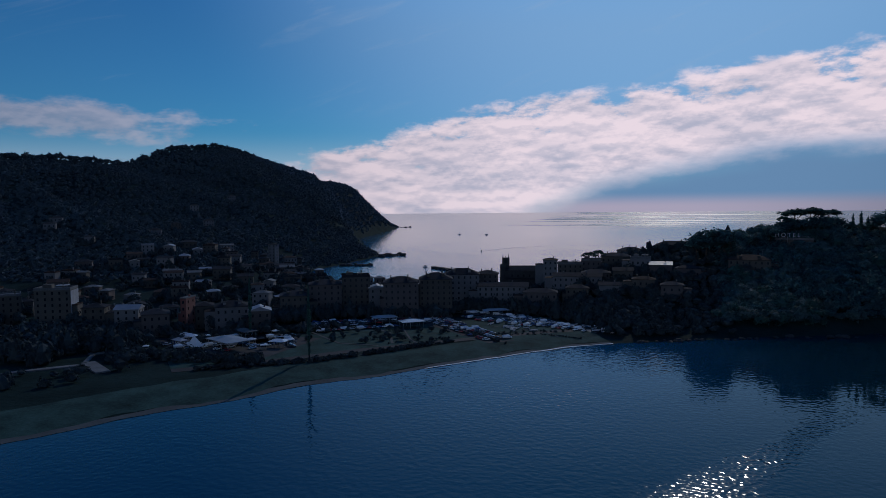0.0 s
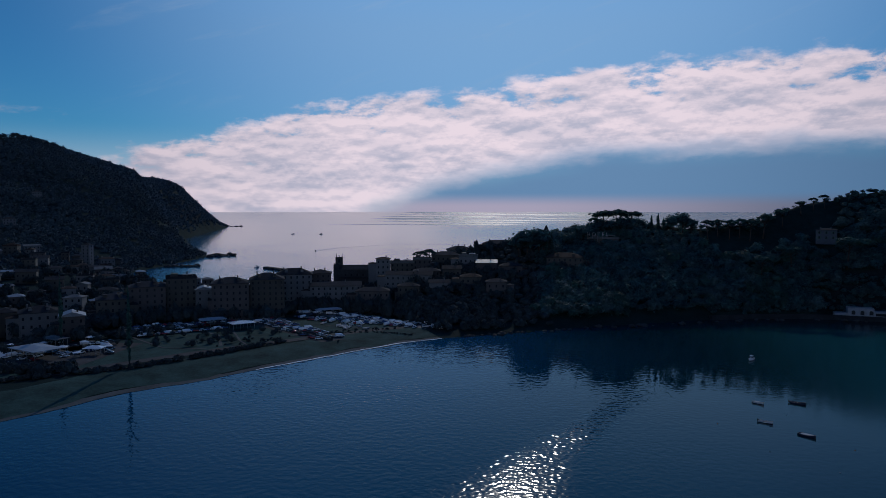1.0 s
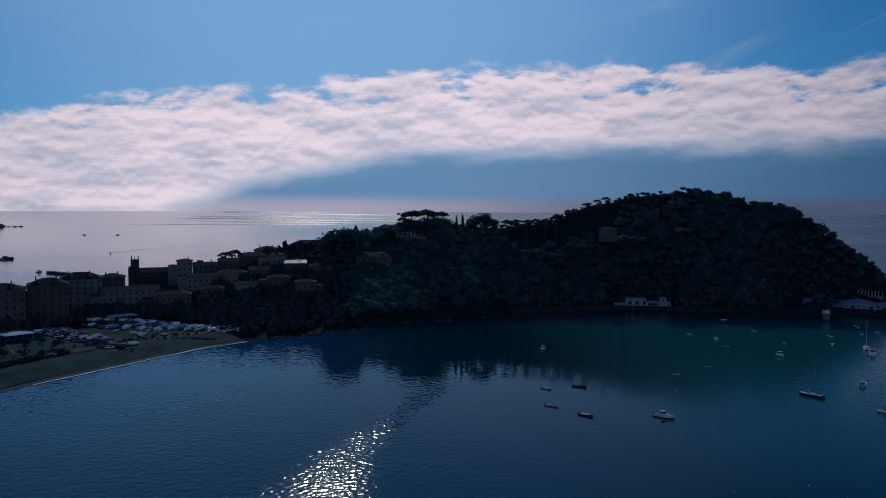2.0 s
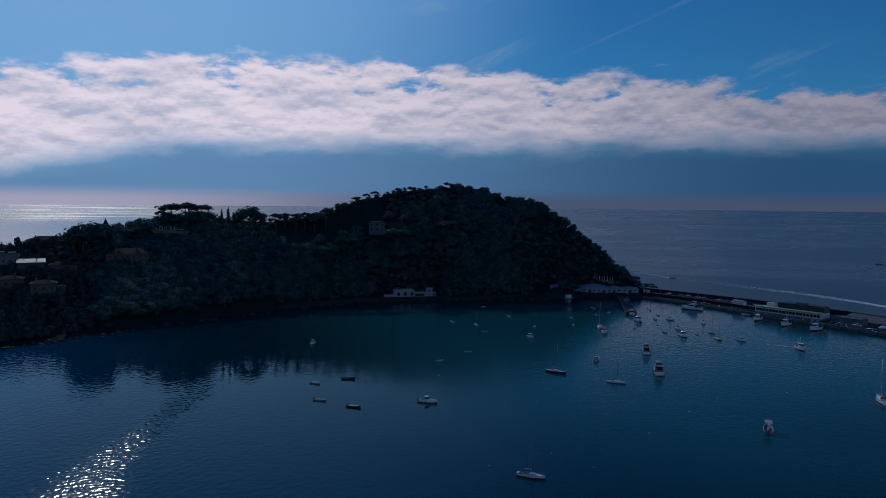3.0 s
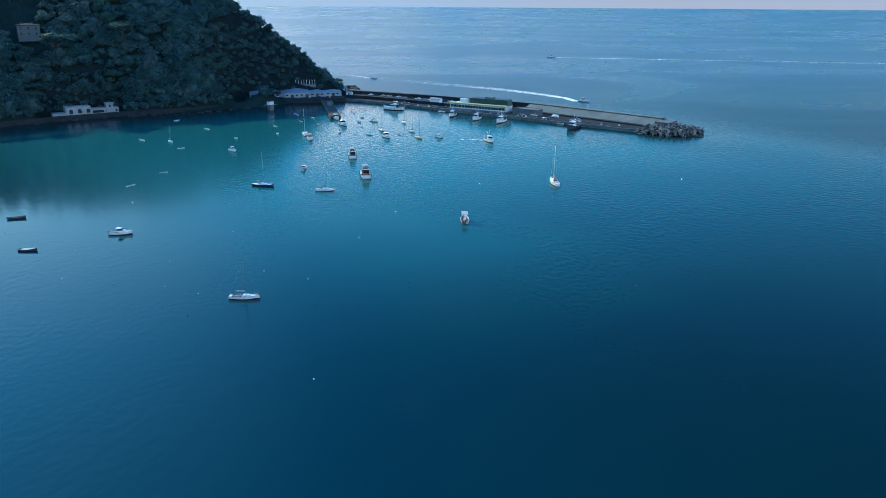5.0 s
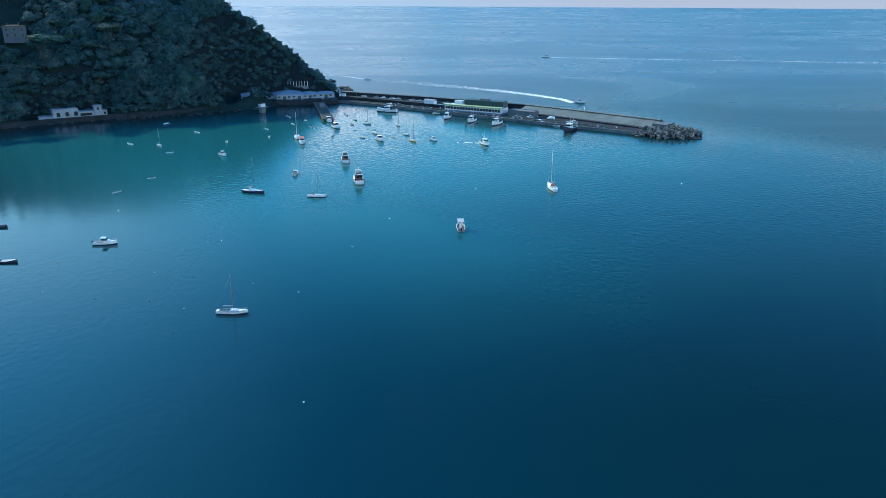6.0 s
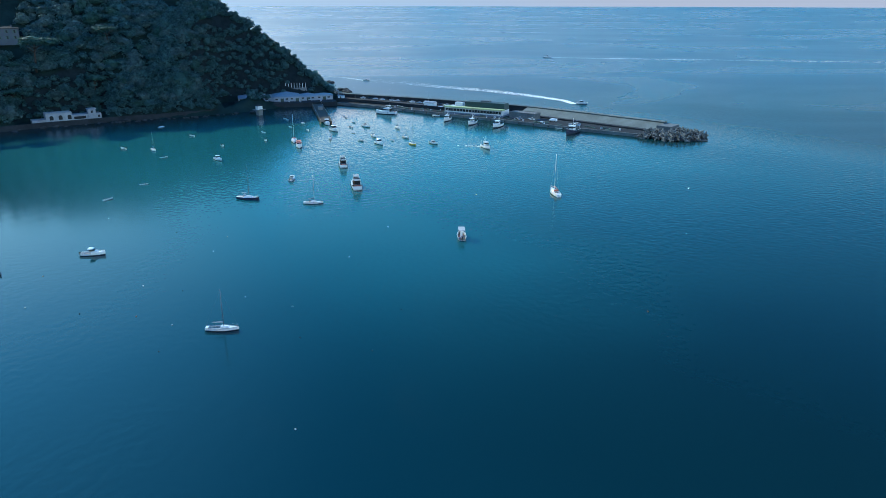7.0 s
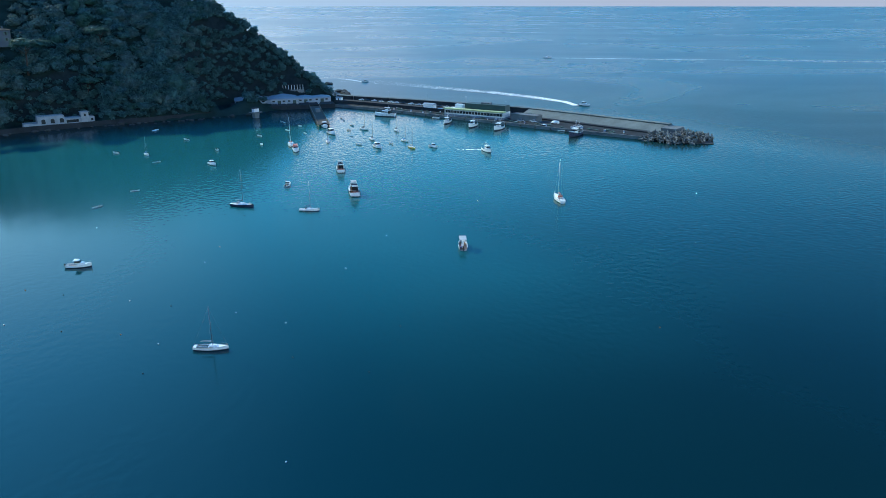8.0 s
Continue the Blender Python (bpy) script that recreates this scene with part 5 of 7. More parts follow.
part("head_block", box("head_block", CONCRETE, 424, 436, 168, 177, 0.5, 4.6, bevel=0.2), mole)
for i in range(14):
    k = 4 + i * 3
    x, y = QUAY_EDGE[min(k, len(QUAY_EDGE) - 1)]
    part("bollard", tube("bollard", BLACK, (x + 1.6, y, 1.5), (x + 1.6, y, 2.2), 0.25, 0.3, 8), mole, "iron bollard")
for i in range(0, 30, 2):
    x, y = QUAY_EDGE[min(8 + i, len(QUAY_EDGE) - 1)]
    part("tyre_fender", tube("tyre_fender", BLACK, (x - 0.3, y, 0.7), (x + 0.05, y, 0.7), 0.5, n=10), mole)
for i in range(7):
    k = 3 + i * 6
    x, y = SEA_WALL[min(k, len(SEA_WALL) - 1)]
    lamp = thing("quay_lamp", "grey steel lamp post against the sea wall", "lamp post", pose(x - 2.2, y, 1.5 if i > 3 else 3.0), "lamp posts on the mole")
    part("post", tube("lamp_post", STEEL, (0, 0, 0), (0, 0, 7.5), 0.09, 0.06), lamp)
    part("arm", tube("lamp_arm", STEEL, (0, 0, 7.4), (-1.3, 0, 7.7), 0.05), lamp)
    part("lantern", box("lantern", ALU, -1.7, -1.1, -0.15, 0.15, 7.6, 7.75, bevel=0.03), lamp)


# armour blocks round the mole's head
def tetrapod_mesh():
    bm = bmesh.new()
    for d in ((0, 0, 1), (0.943, 0, -0.333), (-0.471, 0.816, -0.333), (-0.471, -0.816, -0.333)):
        d = Vector(d)
        add_tube(bm, d * 0.1, d * 2.05, 0.60, 0.36, 7)
    return bm_mesh("tetrapod", bm, ARMOUR)


tetra = tetrapod_mesh()
rng_t = random.Random(4)
placed = 0
HEAD = [(404, 182), (402, 163), (409, 152), (425, 146), (437, 153), (440, 178)]
while placed < 125:
    x, y = rng_t.uniform(398, 446), rng_t.uniform(138, 184)
    inside_block = 419 < x < 437 and 165 < y < 186
    if inside_block or not bool(inside(np.array([x]), np.array([y]), HEAD)[0]) or (x > 407 and y > 177 and x < 437):
        continue
    d_edge = float(to_line(np.array([x]), np.array([y]), HEAD)[0][0])
    ob = new("tetrapod", tetra)
    ob.matrix_basis = Matrix.Translation((x, y, rng_t.uniform(-0.2, 0.8) + min(2.6, d_edge * 0.32))) @ Euler([rng_t.uniform(0, 6.28) for _ in range(3)]).to_matrix().to_4x4() @ Matrix.Scale(rng_t.uniform(0.8, 1.1), 4)
    tagged(ob, "grey concrete tetrapod in the heaped breakwater", "tetrapod", "tetrapods at the mole's head")
    placed += 1
core = new("rubble_core", ribbon("rubble_core", [(416, 176), (417, 160), (424, 148)], -8, 8, -4, 0.3, ROCK))
tagged(core, "dark rubble under the concrete armour blocks", "rubble", kind="stuff")


# ---- cars and vans ----
PAINTS = [material("car_paint_" + n, c, 0.1, vary=0.04, spec=0.8) for n, c in (("white", (0.75, 0.75, 0.75)), ("silver", (0.45, 0.46, 0.48)), ("dark", (0.03, 0.03, 0.035)), ("blue", (0.04, 0.08, 0.22)), ("red", (0.35, 0.03, 0.03)))]


def loft_mesh(name, sections, mat, crown=0.04):
    """A rounded shell through upright sections: place along it, half width, foot and top."""
    bm = bmesh.new()
    rings = []
    for x, w, z0, z1 in sections:
        h = z1 - z0
        rings.append([bm.verts.new((x, w * k, z0 + h * f + c * crown)) for k, f, c in ((-0.94, 0, 0), (-1, 0.5, 0), (-0.86, 0.93, 0), (-0.45, 1, 0.6), (0, 1, 1), (0.45, 1, 0.6), (0.86, 0.93, 0), (1, 0.5, 0), (0.94, 0, 0))])
    for a, b in zip(rings[:-1], rings[1:]):
        for i in range(9):
            bm.faces.new((a[i], a[(i + 1) % 9], b[(i + 1) % 9], b[i]))
    bm.faces.new(rings[0]), bm.faces.new(rings[-1])
    return bm_mesh(name, bm, mat, True)


def car(paint, colour, van=False):
    t = thing("van" if van else "car", f"parked {colour} {'van' if van else 'car'} with dark windows", "van" if van else "car", pose(0, 0, -200), "parked cars")
    L, w, h = (5.0, 0.95, 1.9) if van else (4.2, 0.86, 0.82)
    if van:
        body = [(-2.5, 0.90, 0.35, 1.55), (-2.44, 0.95, 0.28, 1.88), (0.9, 0.95, 0.28, 1.92), (1.35, 0.93, 0.28, 1.75), (2.0, 0.93, 0.28, 1.12), (2.44, 0.88, 0.30, 0.92), (2.5, 0.80, 0.36, 0.70)]
    else:
        body = [(-2.1, 0.74, 0.36, 0.72), (-2.02, 0.82, 0.28, 0.88), (-1.2, 0.86, 0.26, 0.93), (0.75, 0.86, 0.26, 0.90), (1.65, 0.82, 0.27, 0.78), (2.02, 0.74, 0.30, 0.64), (2.1, 0.64, 0.36, 0.54)]
    part("body", loft_mesh("car_body", body, paint, 0.05), t)
    if van:
        part("windscreen", house_block("van_screen", CARGLASS, 1.0, 2.0, w * 0.9, w * 0.9, 1.12, 1.72, 0.6), t)
    else:
        part("cabin_glass", loft_mesh("car_windows", [(-1.75, 0.70, 0.86, 0.92), (-1.2, 0.70, 0.86, 1.26), (-0.4, 0.74, 0.86, 1.36), (0.25, 0.72, 0.86, 1.30), (1.0, 0.70, 0.84, 0.90)], CARGLASS, 0.03), t, "dark car windows")
        part("roof", loft_mesh("car_roof", [(-1.25, 0.62, 1.22, 1.29), (-0.9, 0.66, 1.30, 1.39), (-0.3, 0.67, 1.33, 1.43), (0.15, 0.64, 1.30, 1.38), (0.4, 0.60, 1.22, 1.27)], paint, 0.05), t)
    for x in (-L * 0.31, L * 0.31):
        for s in (-1, 1):
            part("wheel", tube("car_wheel", BLACK, (x, s * (w - 0.2), 0.32), (x, s * (w + 0.01), 0.32), 0.32, n=10), t)
    return t


CARS = [car(PAINTS[0], "white"), car(PAINTS[1], "silver"), car(PAINTS[2], "black"), car(PAINTS[3], "blue"), car(PAINTS[4], "red"), car(PAINTS[0], "white", True)]


def park(i, x, y, z, heading):
    return copy_thing(CARS[i], pose(x, y, z, 0, 0, heading))


for i, (s, kind) in enumerate(((0.16, 0), (0.22, 2), (0.27, 1), (0.33, 0), (0.42, 0), (0.47, 1), (0.53, 2), (0.6, 0), (0.66, 1), (0.72, 0), (0.78, 3), (0.84, 2), (0.9, 0))):
    q = np.array(smooth_line(ROAD_EDGE, 0.5))
    x, y = q[int(s * (len(q) - 1))]
    park(kind, x + 10.5, y + 1, 3.0, 105 + (i % 3) * 3)
for x, y, kind, a in ((410, 329, 5, 100), (409, 262, 1, 98), (411, 254, 0, 95), (408, 247, 2, 90), (414, 240, 5, 92), (404, 296, 0, 97), (408, 288, 3, 96), (412, 222, 0, 90)):
    park(kind, x, y, 1.5, a)

# gear on the quay
rng_g = random.Random(9)
for i in range(64):
    s = rng_g.uniform(0.2, 0.93)
    x, y = QUAY_EDGE[int(s * (len(QUAY_EDGE) - 1))]
    x += rng_g.uniform(2.5, 9.0)
    if rng_g.random() < 0.5:
        t = thing("net_heap", "heap of dark fishing nets on the quay", "nets", pose(x, y, 1.5, 0, 0, rng_g.uniform(0, 360)), "net heaps on the quay")
        bm = bmesh.new()
        for k in range(5):
            for v in bmesh.ops.create_icosphere(bm, subdivisions=1, radius=rng_g.uniform(0.5, 0.9))["verts"]:
                v.co = v.co + Vector((0, 0, 0))
                v.co = (v.co.x + k * 0.6 - 1.2, v.co.y + (k % 2) * 0.5, max(0.0, v.co.z * 0.7 + 0.3))
        part("nets", bm_mesh("quay_nets", bm, NETS), t)
    else:
        t = thing("crate_stack", "stack of pale fish crates on the quay", "crates", pose(x, y, 1.5, 0, 0, rng_g.uniform(0, 90)), "crates on the quay")
        for k in range(3):
            part("crate", box("fish_crate", (WHITE, BLUEPAINT, TARP)[k], -0.5 + 0.08 * k, 0.5 + 0.08 * k, -0.35, 0.35, 0.36 * k, 0.36 * k + 0.33, bevel=0.03), t)


# ---- buildings ----
def window_meshes(w, h, arched=False):
    bm = bmesh.new()
    if arched:
        pts = [(-w / 2, 0), (w / 2, 0)] + [(w / 2 * math.cos(a), h - w / 2 + w / 2 * math.sin(a)) for a in np.linspace(0, math.pi, 9)]
        lo = [bm.verts.new((x, 0.0, z)) for x, z in pts]
        hi = [bm.verts.new((x, -0.06, z)) for x, z in pts]
        for i in range(len(pts)):
            bm.faces.new((lo[i], lo[(i + 1) % len(pts)], hi[(i + 1) % len(pts)], hi[i]))
        bm.faces.new(hi)
    else:
        add_box(bm, -w / 2, w / 2, -0.06, 0.0, 0, h)
    pane = bm_mesh("window_pane", bm, GLASS)
    bm = bmesh.new()
    add_box(bm, -w / 2 - 0.12, w / 2 + 0.12, -0.18, 0.0, -0.14, -0.02)
    sill = bm_mesh("window_sill", bm, CONCRETE)
    bm = bmesh.new()
    add_box(bm, -0.25 * w, 0.25 * w, -0.1, 0.0, 0, h)
    shut = bm_mesh("window_shutter", bm, SHUTTER)
    return pane, sill, shut


WIN = window_meshes(1.0, 1.6)
WIN_WIDE = window_meshes(1.8, 1.5)
WIN_ARCH = window_meshes(2.0, 3.0, True)


def roof_mesh(name, kind, w, d, z, rise, over, mat):
    bm = bmesh.new()
    a, b = w / 2 + over, d / 2 + over
    if kind == "flat":
        add_box(bm, -a, a, -b, b, z, z + 0.35)
        for x0, x1, y0, y1 in ((-a, a, -b, -b + 0.3), (-a, a, b - 0.3, b), (-a, -a + 0.3, -b + 0.3, b - 0.3), (a - 0.3, a, -b + 0.3, b - 0.3)):
            add_box(bm, x0, x1, y0, y1, z + 0.35, z + 0.35 + rise * 0.4)
    else:
        inset = min(a, b) if kind == "hip" else 0.0
        lo = [bm.verts.new(p) for p in ((-a, -b, z), (a, -b, z), (a, b, z), (-a, b, z))]
        lo2 = [bm.verts.new((v.co.x, v.co.y, z + 0.2)) for v in lo]
        if a >= b:
            r = [bm.verts.new((-a + inset, 0, z + rise)), bm.verts.new((a - inset + (0.01 if inset >= a else 0), 0, z + rise))]
            bm.faces.new((lo2[0], lo2[1], r[1], r[0])), bm.faces.new((lo2[2], lo2[3], r[0], r[1]))
            bm.faces.new((lo2[1], lo2[2], r[1])), bm.faces.new((lo2[3], lo2[0], r[0]))
        else:
            r = [bm.verts.new((0, -b + inset, z + rise)), bm.verts.new((0, b - inset, z + rise))]
            bm.faces.new((lo2[1], lo2[2], r[1], r[0])), bm.faces.new((lo2[3], lo2[0], r[0], r[1]))
            bm.faces.new((lo2[0], lo2[1], r[0])), bm.faces.new((lo2[2], lo2[3], r[1]))
        for i in range(4):
            bm.faces.new((lo[i], lo[(i + 1) % 4], lo2[(i + 1) % 4], lo2[i]))
        bm.faces.new(lo[::-1])
    return bm_mesh(name, bm, mat)


HOUSES = []


def house(x, y, w, d, top, turn, wall=PLASTER, roof="hip", cover=SLATE, rise=None, base=None, label="", name="house", category="house", chimney=True, bays=None, faces="frl", fine=False):
    """A house whose eaves stand at the height top above the sea; turn: degrees by which its front is turned."""
    g = ground_z(x, y) if base is None else base
    h = max(3.0, top - g)
    t = thing(name, label or "plastered house with shuttered windows", category, pose(x, y, g, 0, 0, turn), "houses of the town" if name == "house" else "")
    part("wall", box("house_wall", wall, -w / 2, w / 2, -d / 2, d / 2, -3.0, h), t)
    rise = rise if rise is not None else min(w, d) * 0.2
    part("roof", roof_mesh("house_roof", roof, w, d, h, rise, 0.15 if roof == "flat" else 0.6, cover), t)
    part("cornice", box("cornice", wall, -w / 2 - 0.2, w / 2 + 0.2, -d / 2 - 0.2, d / 2 + 0.2, h - 0.35, h - 0.05), t)
    storeys = max(1, int(h / 3.3))
    for face, span, dist, ang in (("f", w, d / 2, 0), ("b", w, d / 2, 180), ("r", d, w / 2, 90), ("l", d, w / 2, -90)):
        if face not in faces:
            continue
        n = max(1, int(span / (5.0 if face in "rl" else 3.4))) if bays is None or face in "rl" else bays
        n = min(n, 9)
        for s in range(storeys):
            for k in range(n):
                u_ = -span / 2 + span * (k + 0.5) / n
                m = pose(0, 0, 0, 0, 0, ang) @ pose(u_, -dist - 0.01, h - (storeys - s) * (h / storeys) + 0.9)
                p = part("window", WIN[0], t, at=m)
                if fine:
                    part("sill", WIN[1], p)
                    part("shutter", WIN[2], p, at=pose(-0.78, 0, 0))
                    part("shutter", WIN[2], p, at=pose(0.78, 0, 0))
    HOUSES.append((x, y, w, d))
    odd = int(x * 7 + y * 13) % 5
    if faces == "frl" and not fine:  # a lower side wing, a terrace and a flue break up the block
        side, low = (1 if odd % 2 else -1), h * (0.55 + 0.07 * odd)
        ww = 2.2 + 0.9 * odd
        x0, x1 = sorted((side * w / 2, side * (w / 2 + ww)))
        wing = part("wing", box("wing_wall", wall, x0, x1, -d * 0.38, d * 0.3, -3.0, low), t)
        part("wing_roof", roof_mesh("wing_roof", "hip" if odd > 2 else "flat", ww, d * 0.68, low, 0.8, 0.2, (cover, ROOFTILE, SLATE)[odd % 3]), wing, at=pose((x0 + x1) / 2, -d * 0.04, 0))
    if rise > 2.9 and roof != "flat" and faces == "frl":
        for k in (-1, 1):
            dm = part("dormer", box("dormer_wall", wall, k * w * 0.22 - 0.9, k * w * 0.22 + 0.9, -d * 0.36, -d * 0.05, h, h + rise * 0.55 + 0.9), t)
            part("dormer_roof", box("dormer_roof", cover, k * w * 0.22 - 1.15, k * w * 0.22 + 1.15, -d * 0.36 - 0.3, -d * 0.05, h + rise * 0.55 + 0.9, h + rise * 0.55 + 1.1), dm)
        part("aerial", tube("aerial", STEEL, (w * 0.3, d * 0.1, h), (w * 0.3, d * 0.1, h + rise + 2.6), 0.06, n=5), t)
    if w > 12 and roof == "flat" and faces == "frl":
        part("roof_hut", box("roof_hut", wall, -w * 0.35, -w * 0.1, -d * 0.1, d * 0.25, h, h + 2.8), t)
        part("awning", box("awning", TARP, w * 0.05, w * 0.38, -d * 0.3, d * 0.1, h + 2.3, h + 2.4), t)
        for k in (0.06, 0.37):
            part("awning_post", tube("awning_post", STEEL, (w * k, -d * 0.29, h), (w * k, -d * 0.29, h + 2.3), 0.06, n=5), t)
    if chimney:
        if w > 12:
            part("chimney", box("chimney", wall, -w * 0.31, -w * 0.31 + 0.7, 0.6, 1.3, h, h + rise + 0.7), t)
        part("chimney", box("chimney", wall, w * 0.18, w * 0.18 + 0.8, -0.4, 0.4, h, h + rise + 1.0), t)
    return t


# the long fish hall on the mole
hall = thing("harbour_hall", "long white harbour building with a high dark roof", "harbour building", pose(402.2, 293.9, 1.5, 0, 0, -79.0))
part("wall", box("hall_wall", WHITE, -21, 21, 0.0, 11, 0, 4.2), hall)
part("canopy", box("hall_canopy", YELLOWROOF, -21.4, 21.4, -1.0, 3.6, 4.2, 4.85), hall, "pale green sheet canopy")
part("upper_roof", box("upper_roof", DARKGREEN, -8, 21, 3.6, 11.4, 4.2, 8.2, taper=0.05, bevel=0.1), hall, "dark sheet-clad upper storey")
part("roof_box", box("roof_box", WHITE, -16, -10, 5, 8, 4.2, 7.0, bevel=0.05), hall)
part("roof_box", box("roof_box", CONCRETE, 3, 9, 5, 9, 8.1, 9.2, bevel=0.05), hall)
for i in range(19):
    p = part("window", WIN_WIDE[0], hall, at=pose(-19.5 + i * 2.16, -0.02, 2.0))
    part("sill", WIN_WIDE[1], p)
part("base_band", box("base_band", BASEBLUE, -21.05, 21.05, -0.05, 11.05, 0.0, 1.1), hall, "grey-blue painted base of the wall")
for i in range(9):
    part("post", tube("canopy_post", STEEL, (-20 + i * 5, -0.35, 0), (-20 + i * 5, -0.35, 4.2), 0.08), hall)
annex = thing("harbour_annex", "low grey annex with a railed terrace on the mole", "annex", pose(411, 261.3, 1.5, 0, 0, -85))
part("wall", box("annex_wall", CONCRETE, -9, 9, 0, 8, 0, 3.2), annex)
part("roof", roof_mesh("annex_roof", "flat", 18, 8, 3.2, 0.6, 0.1, CONCRETE), annex, at=pose(0, 4, 0))
for i in range(10):
    part("rail_post", tube("rail_post", STEEL, (-8.8 + i * 1.95, 0.1, 3.5), (-8.8 + i * 1.95, 0.1, 4.6), 0.04), annex)
kiosk = thing("quay_hut", "small white hut with a railed deck on the mole", "hut", pose(407, 336.3, 3.0, 0, 0, -80))
part("wall", box("hut_wall", WHITE, -4, 4, 0, 4, 0, 2.6), kiosk)
part("roof", roof_mesh("hut_roof", "gable", 8, 4, 2.6, 1.0, 0.3, SHEET), kiosk, at=pose(0, 2, 0))

SHEDWALL = material("grey_shed_plaster", (0.25, 0.285, 0.32), 0.85, vary=0.2, scale=0.3)
# the boatyard sheds at the mole's root
yard = thing("boatyard", "low white boatyard sheds with pale blue sheet roofs", "boatyard", pose(365.5, 435.5, 2.4, 0, 0, -34))
part("platform", box("yard_platform", DARKSTONE, -40, 32, -16, 9, -6, 0.6), yard, "concrete yard platform over the water")
for i, (x0, x1, y0, y1, h, rise) in enumerate(((-37, -12, -4, 14, 2.7, 2.4), (-12, 7, -7, 13, 3.3, 2.8), (7, 19, -5, 10, 2.8, 1.9), (19, 31, -3, 9, 3.0, 1.5))):
    s = part("shed", box("shed_wall", SHEDWALL, x0, x1 - 0.05, y0, y1, 0.6, 0.6 + h), yard)
    part("shed_roof", roof_mesh("shed_roof", "hip", x1 - x0, y1 - y0, 0.6 + h, rise, 0.3, SHEET), s, at=pose((x0 + x1) / 2, (y0 + y1) / 2, 0))
    for k in range(int((x1 - x0) / 3.6)):
        part("shed_door" if k % 3 == 1 else "window", box("shed_opening", GLASS if k % 3 != 1 else DARKGREEN, x0 + 0.8 + k * 3.6, x0 + 2.6 + k * 3.6 + (0.6 if k % 3 == 1 else 0), y0 - 0.08, y0 - 0.01, 0.62 if k % 3 == 1 else 2.0, 2.9), s)
for i in range(9):
    part("pile", tube("yard_pile", CONCRETE, (-30 + i * 7.4, -15, -6), (-30 + i * 7.4, -15, 0.6), 0.5, n=8), yard)
for i in range(7):
    x, y = -24 + i * 7.5, -11 + (i % 2) * 3
    q = pose(365.5, 435.5, 2.4, 0, 0, -34) @ Vector((x, y, 0.6))
    b = copy_thing((ROW_COVER, ROW_WHITE, ROW_NAVY)[i % 3], Matrix.Translation((q.x, q.y, q.z + 0.32)) @ Matrix.Rotation(radians(-34 + 80 + 13 * (i % 3)), 4, "Z"))
    tagged(b, "small boat drawn up on the boatyard platform", group="boats ashore")
for x, y, w, a, mat in ((404, 437, 4.0, -30, WHITE), (407, 431, 3.0, -30, SHEDWALL), (399, 417, 4.5, -70, WHITE)):
    hut = thing("yard_hut", "small white hut at the root of the mole", "hut", pose(x, y, max(2.4, ground_z(x, y)), 0, 0, a), "huts at the root of the mole")
    part("wall", box("yard_hut_wall", mat, -w / 2, w / 2, -1.3, 1.3, -3.0, 2.3), hut)
    part("roof", roof_mesh("yard_hut_roof", "gable", w, 2.6, 2.3, 0.7, 0.25, SHEET), hut)
    part("door", box("yard_hut_door", DARKGREEN, -0.45, 0.45, -1.36, -1.31, 0.0, 1.95), hut)
terrace = thing("terrace_house", "pale house with a colonnaded terrace under the hill", "house", pose(379.5, 446, 10.3, 0, 0, -38) @ Matrix.Scale(0.95, 4))
part("wall", box("terrace_wall", PLASTER, -8, 8, 1.5, 7, -7, 3.6), terrace)
part("roof", box("terrace_roof", SLATE, -8.6, 8.6, -1.6, 7.4, 3.6, 3.95), terrace)
part("terrace_floor", box("terrace_floor", PLASTER, -8.6, 8.6, -1.6, 1.5, -7, 0), terrace)
for i in range(8):
    part("column", tube("terrace_column", WHITE, (-7.7 + i * 2.2, -1.2, 0), (-7.7 + i * 2.2, -1.2, 3.6), 0.22, n=8), terrace)

# the little mushroom-shaped look-out by the yard
post = thing("water_kiosk", "small white kiosk on a tapering stem at the water", "kiosk", pose(318, 409, 0))
part("stem", box("kiosk_stem", PLASTER, -1.2, 1.2, -1.2, 1.2, -3, 3.4, taper=-0.5), post)
part("platform", box("kiosk_platform", CONCRETE, -3.6, 3.6, -2.6, 2.6, 3.4, 3.9, bevel=0.1), post)
part("cabin", box("kiosk_cabin", WHITE, -1.8, 1.8, -1.4, 1.4, 3.9, 6.2), post)
part("roof", roof_mesh("kiosk_roof", "hip", 3.6, 2.8, 6.2, 1.0, 0.5, SLATE), post)

# the jetty
jet = thing("jetty", "narrow dark timber jetty on piles", "jetty", pose(345.5, 378.5, 0, 0, 0, 53.5))
JETTYWOOD = material("weathered_jetty_boards", (0.070, 0.064, 0.058), 0.95, vary=0.35, scale=0.9, spec=0.08)
part("deck", box("jetty_deck", JETTYWOOD, -41, 41, -3.6, 3.6, 1.5, 1.9), jet)
for i in range(17):
    for s in (-3.2, 3.2):
        part("pile", tube("jetty_pile", DARKWOOD, (-40 + i * 5, s, -5), (-40 + i * 5, s, 2.9 if i % 2 else 1.5), 0.28, n=7), jet)
for s in (-3.4, 3.4):
    part("rail", tube("jetty_rail", STEEL, (-40, s, 2.8), (40, s, 2.8), 0.06), jet)
part("hut", box("jetty_hut", PLASTER, 10, 16, -2, 1, 1.9, 4.0, bevel=0.05), jet)

# ---- the waterside castle and the villa on the hill ----
castle = thing("castle_house", "long white waterside house with arched windows and a small tower", "castle house", pose(219.4, 465.8, 1.6, 0, 0, -14.5) @ Matrix.Diagonal((1.08, 1, 0.88, 1)))
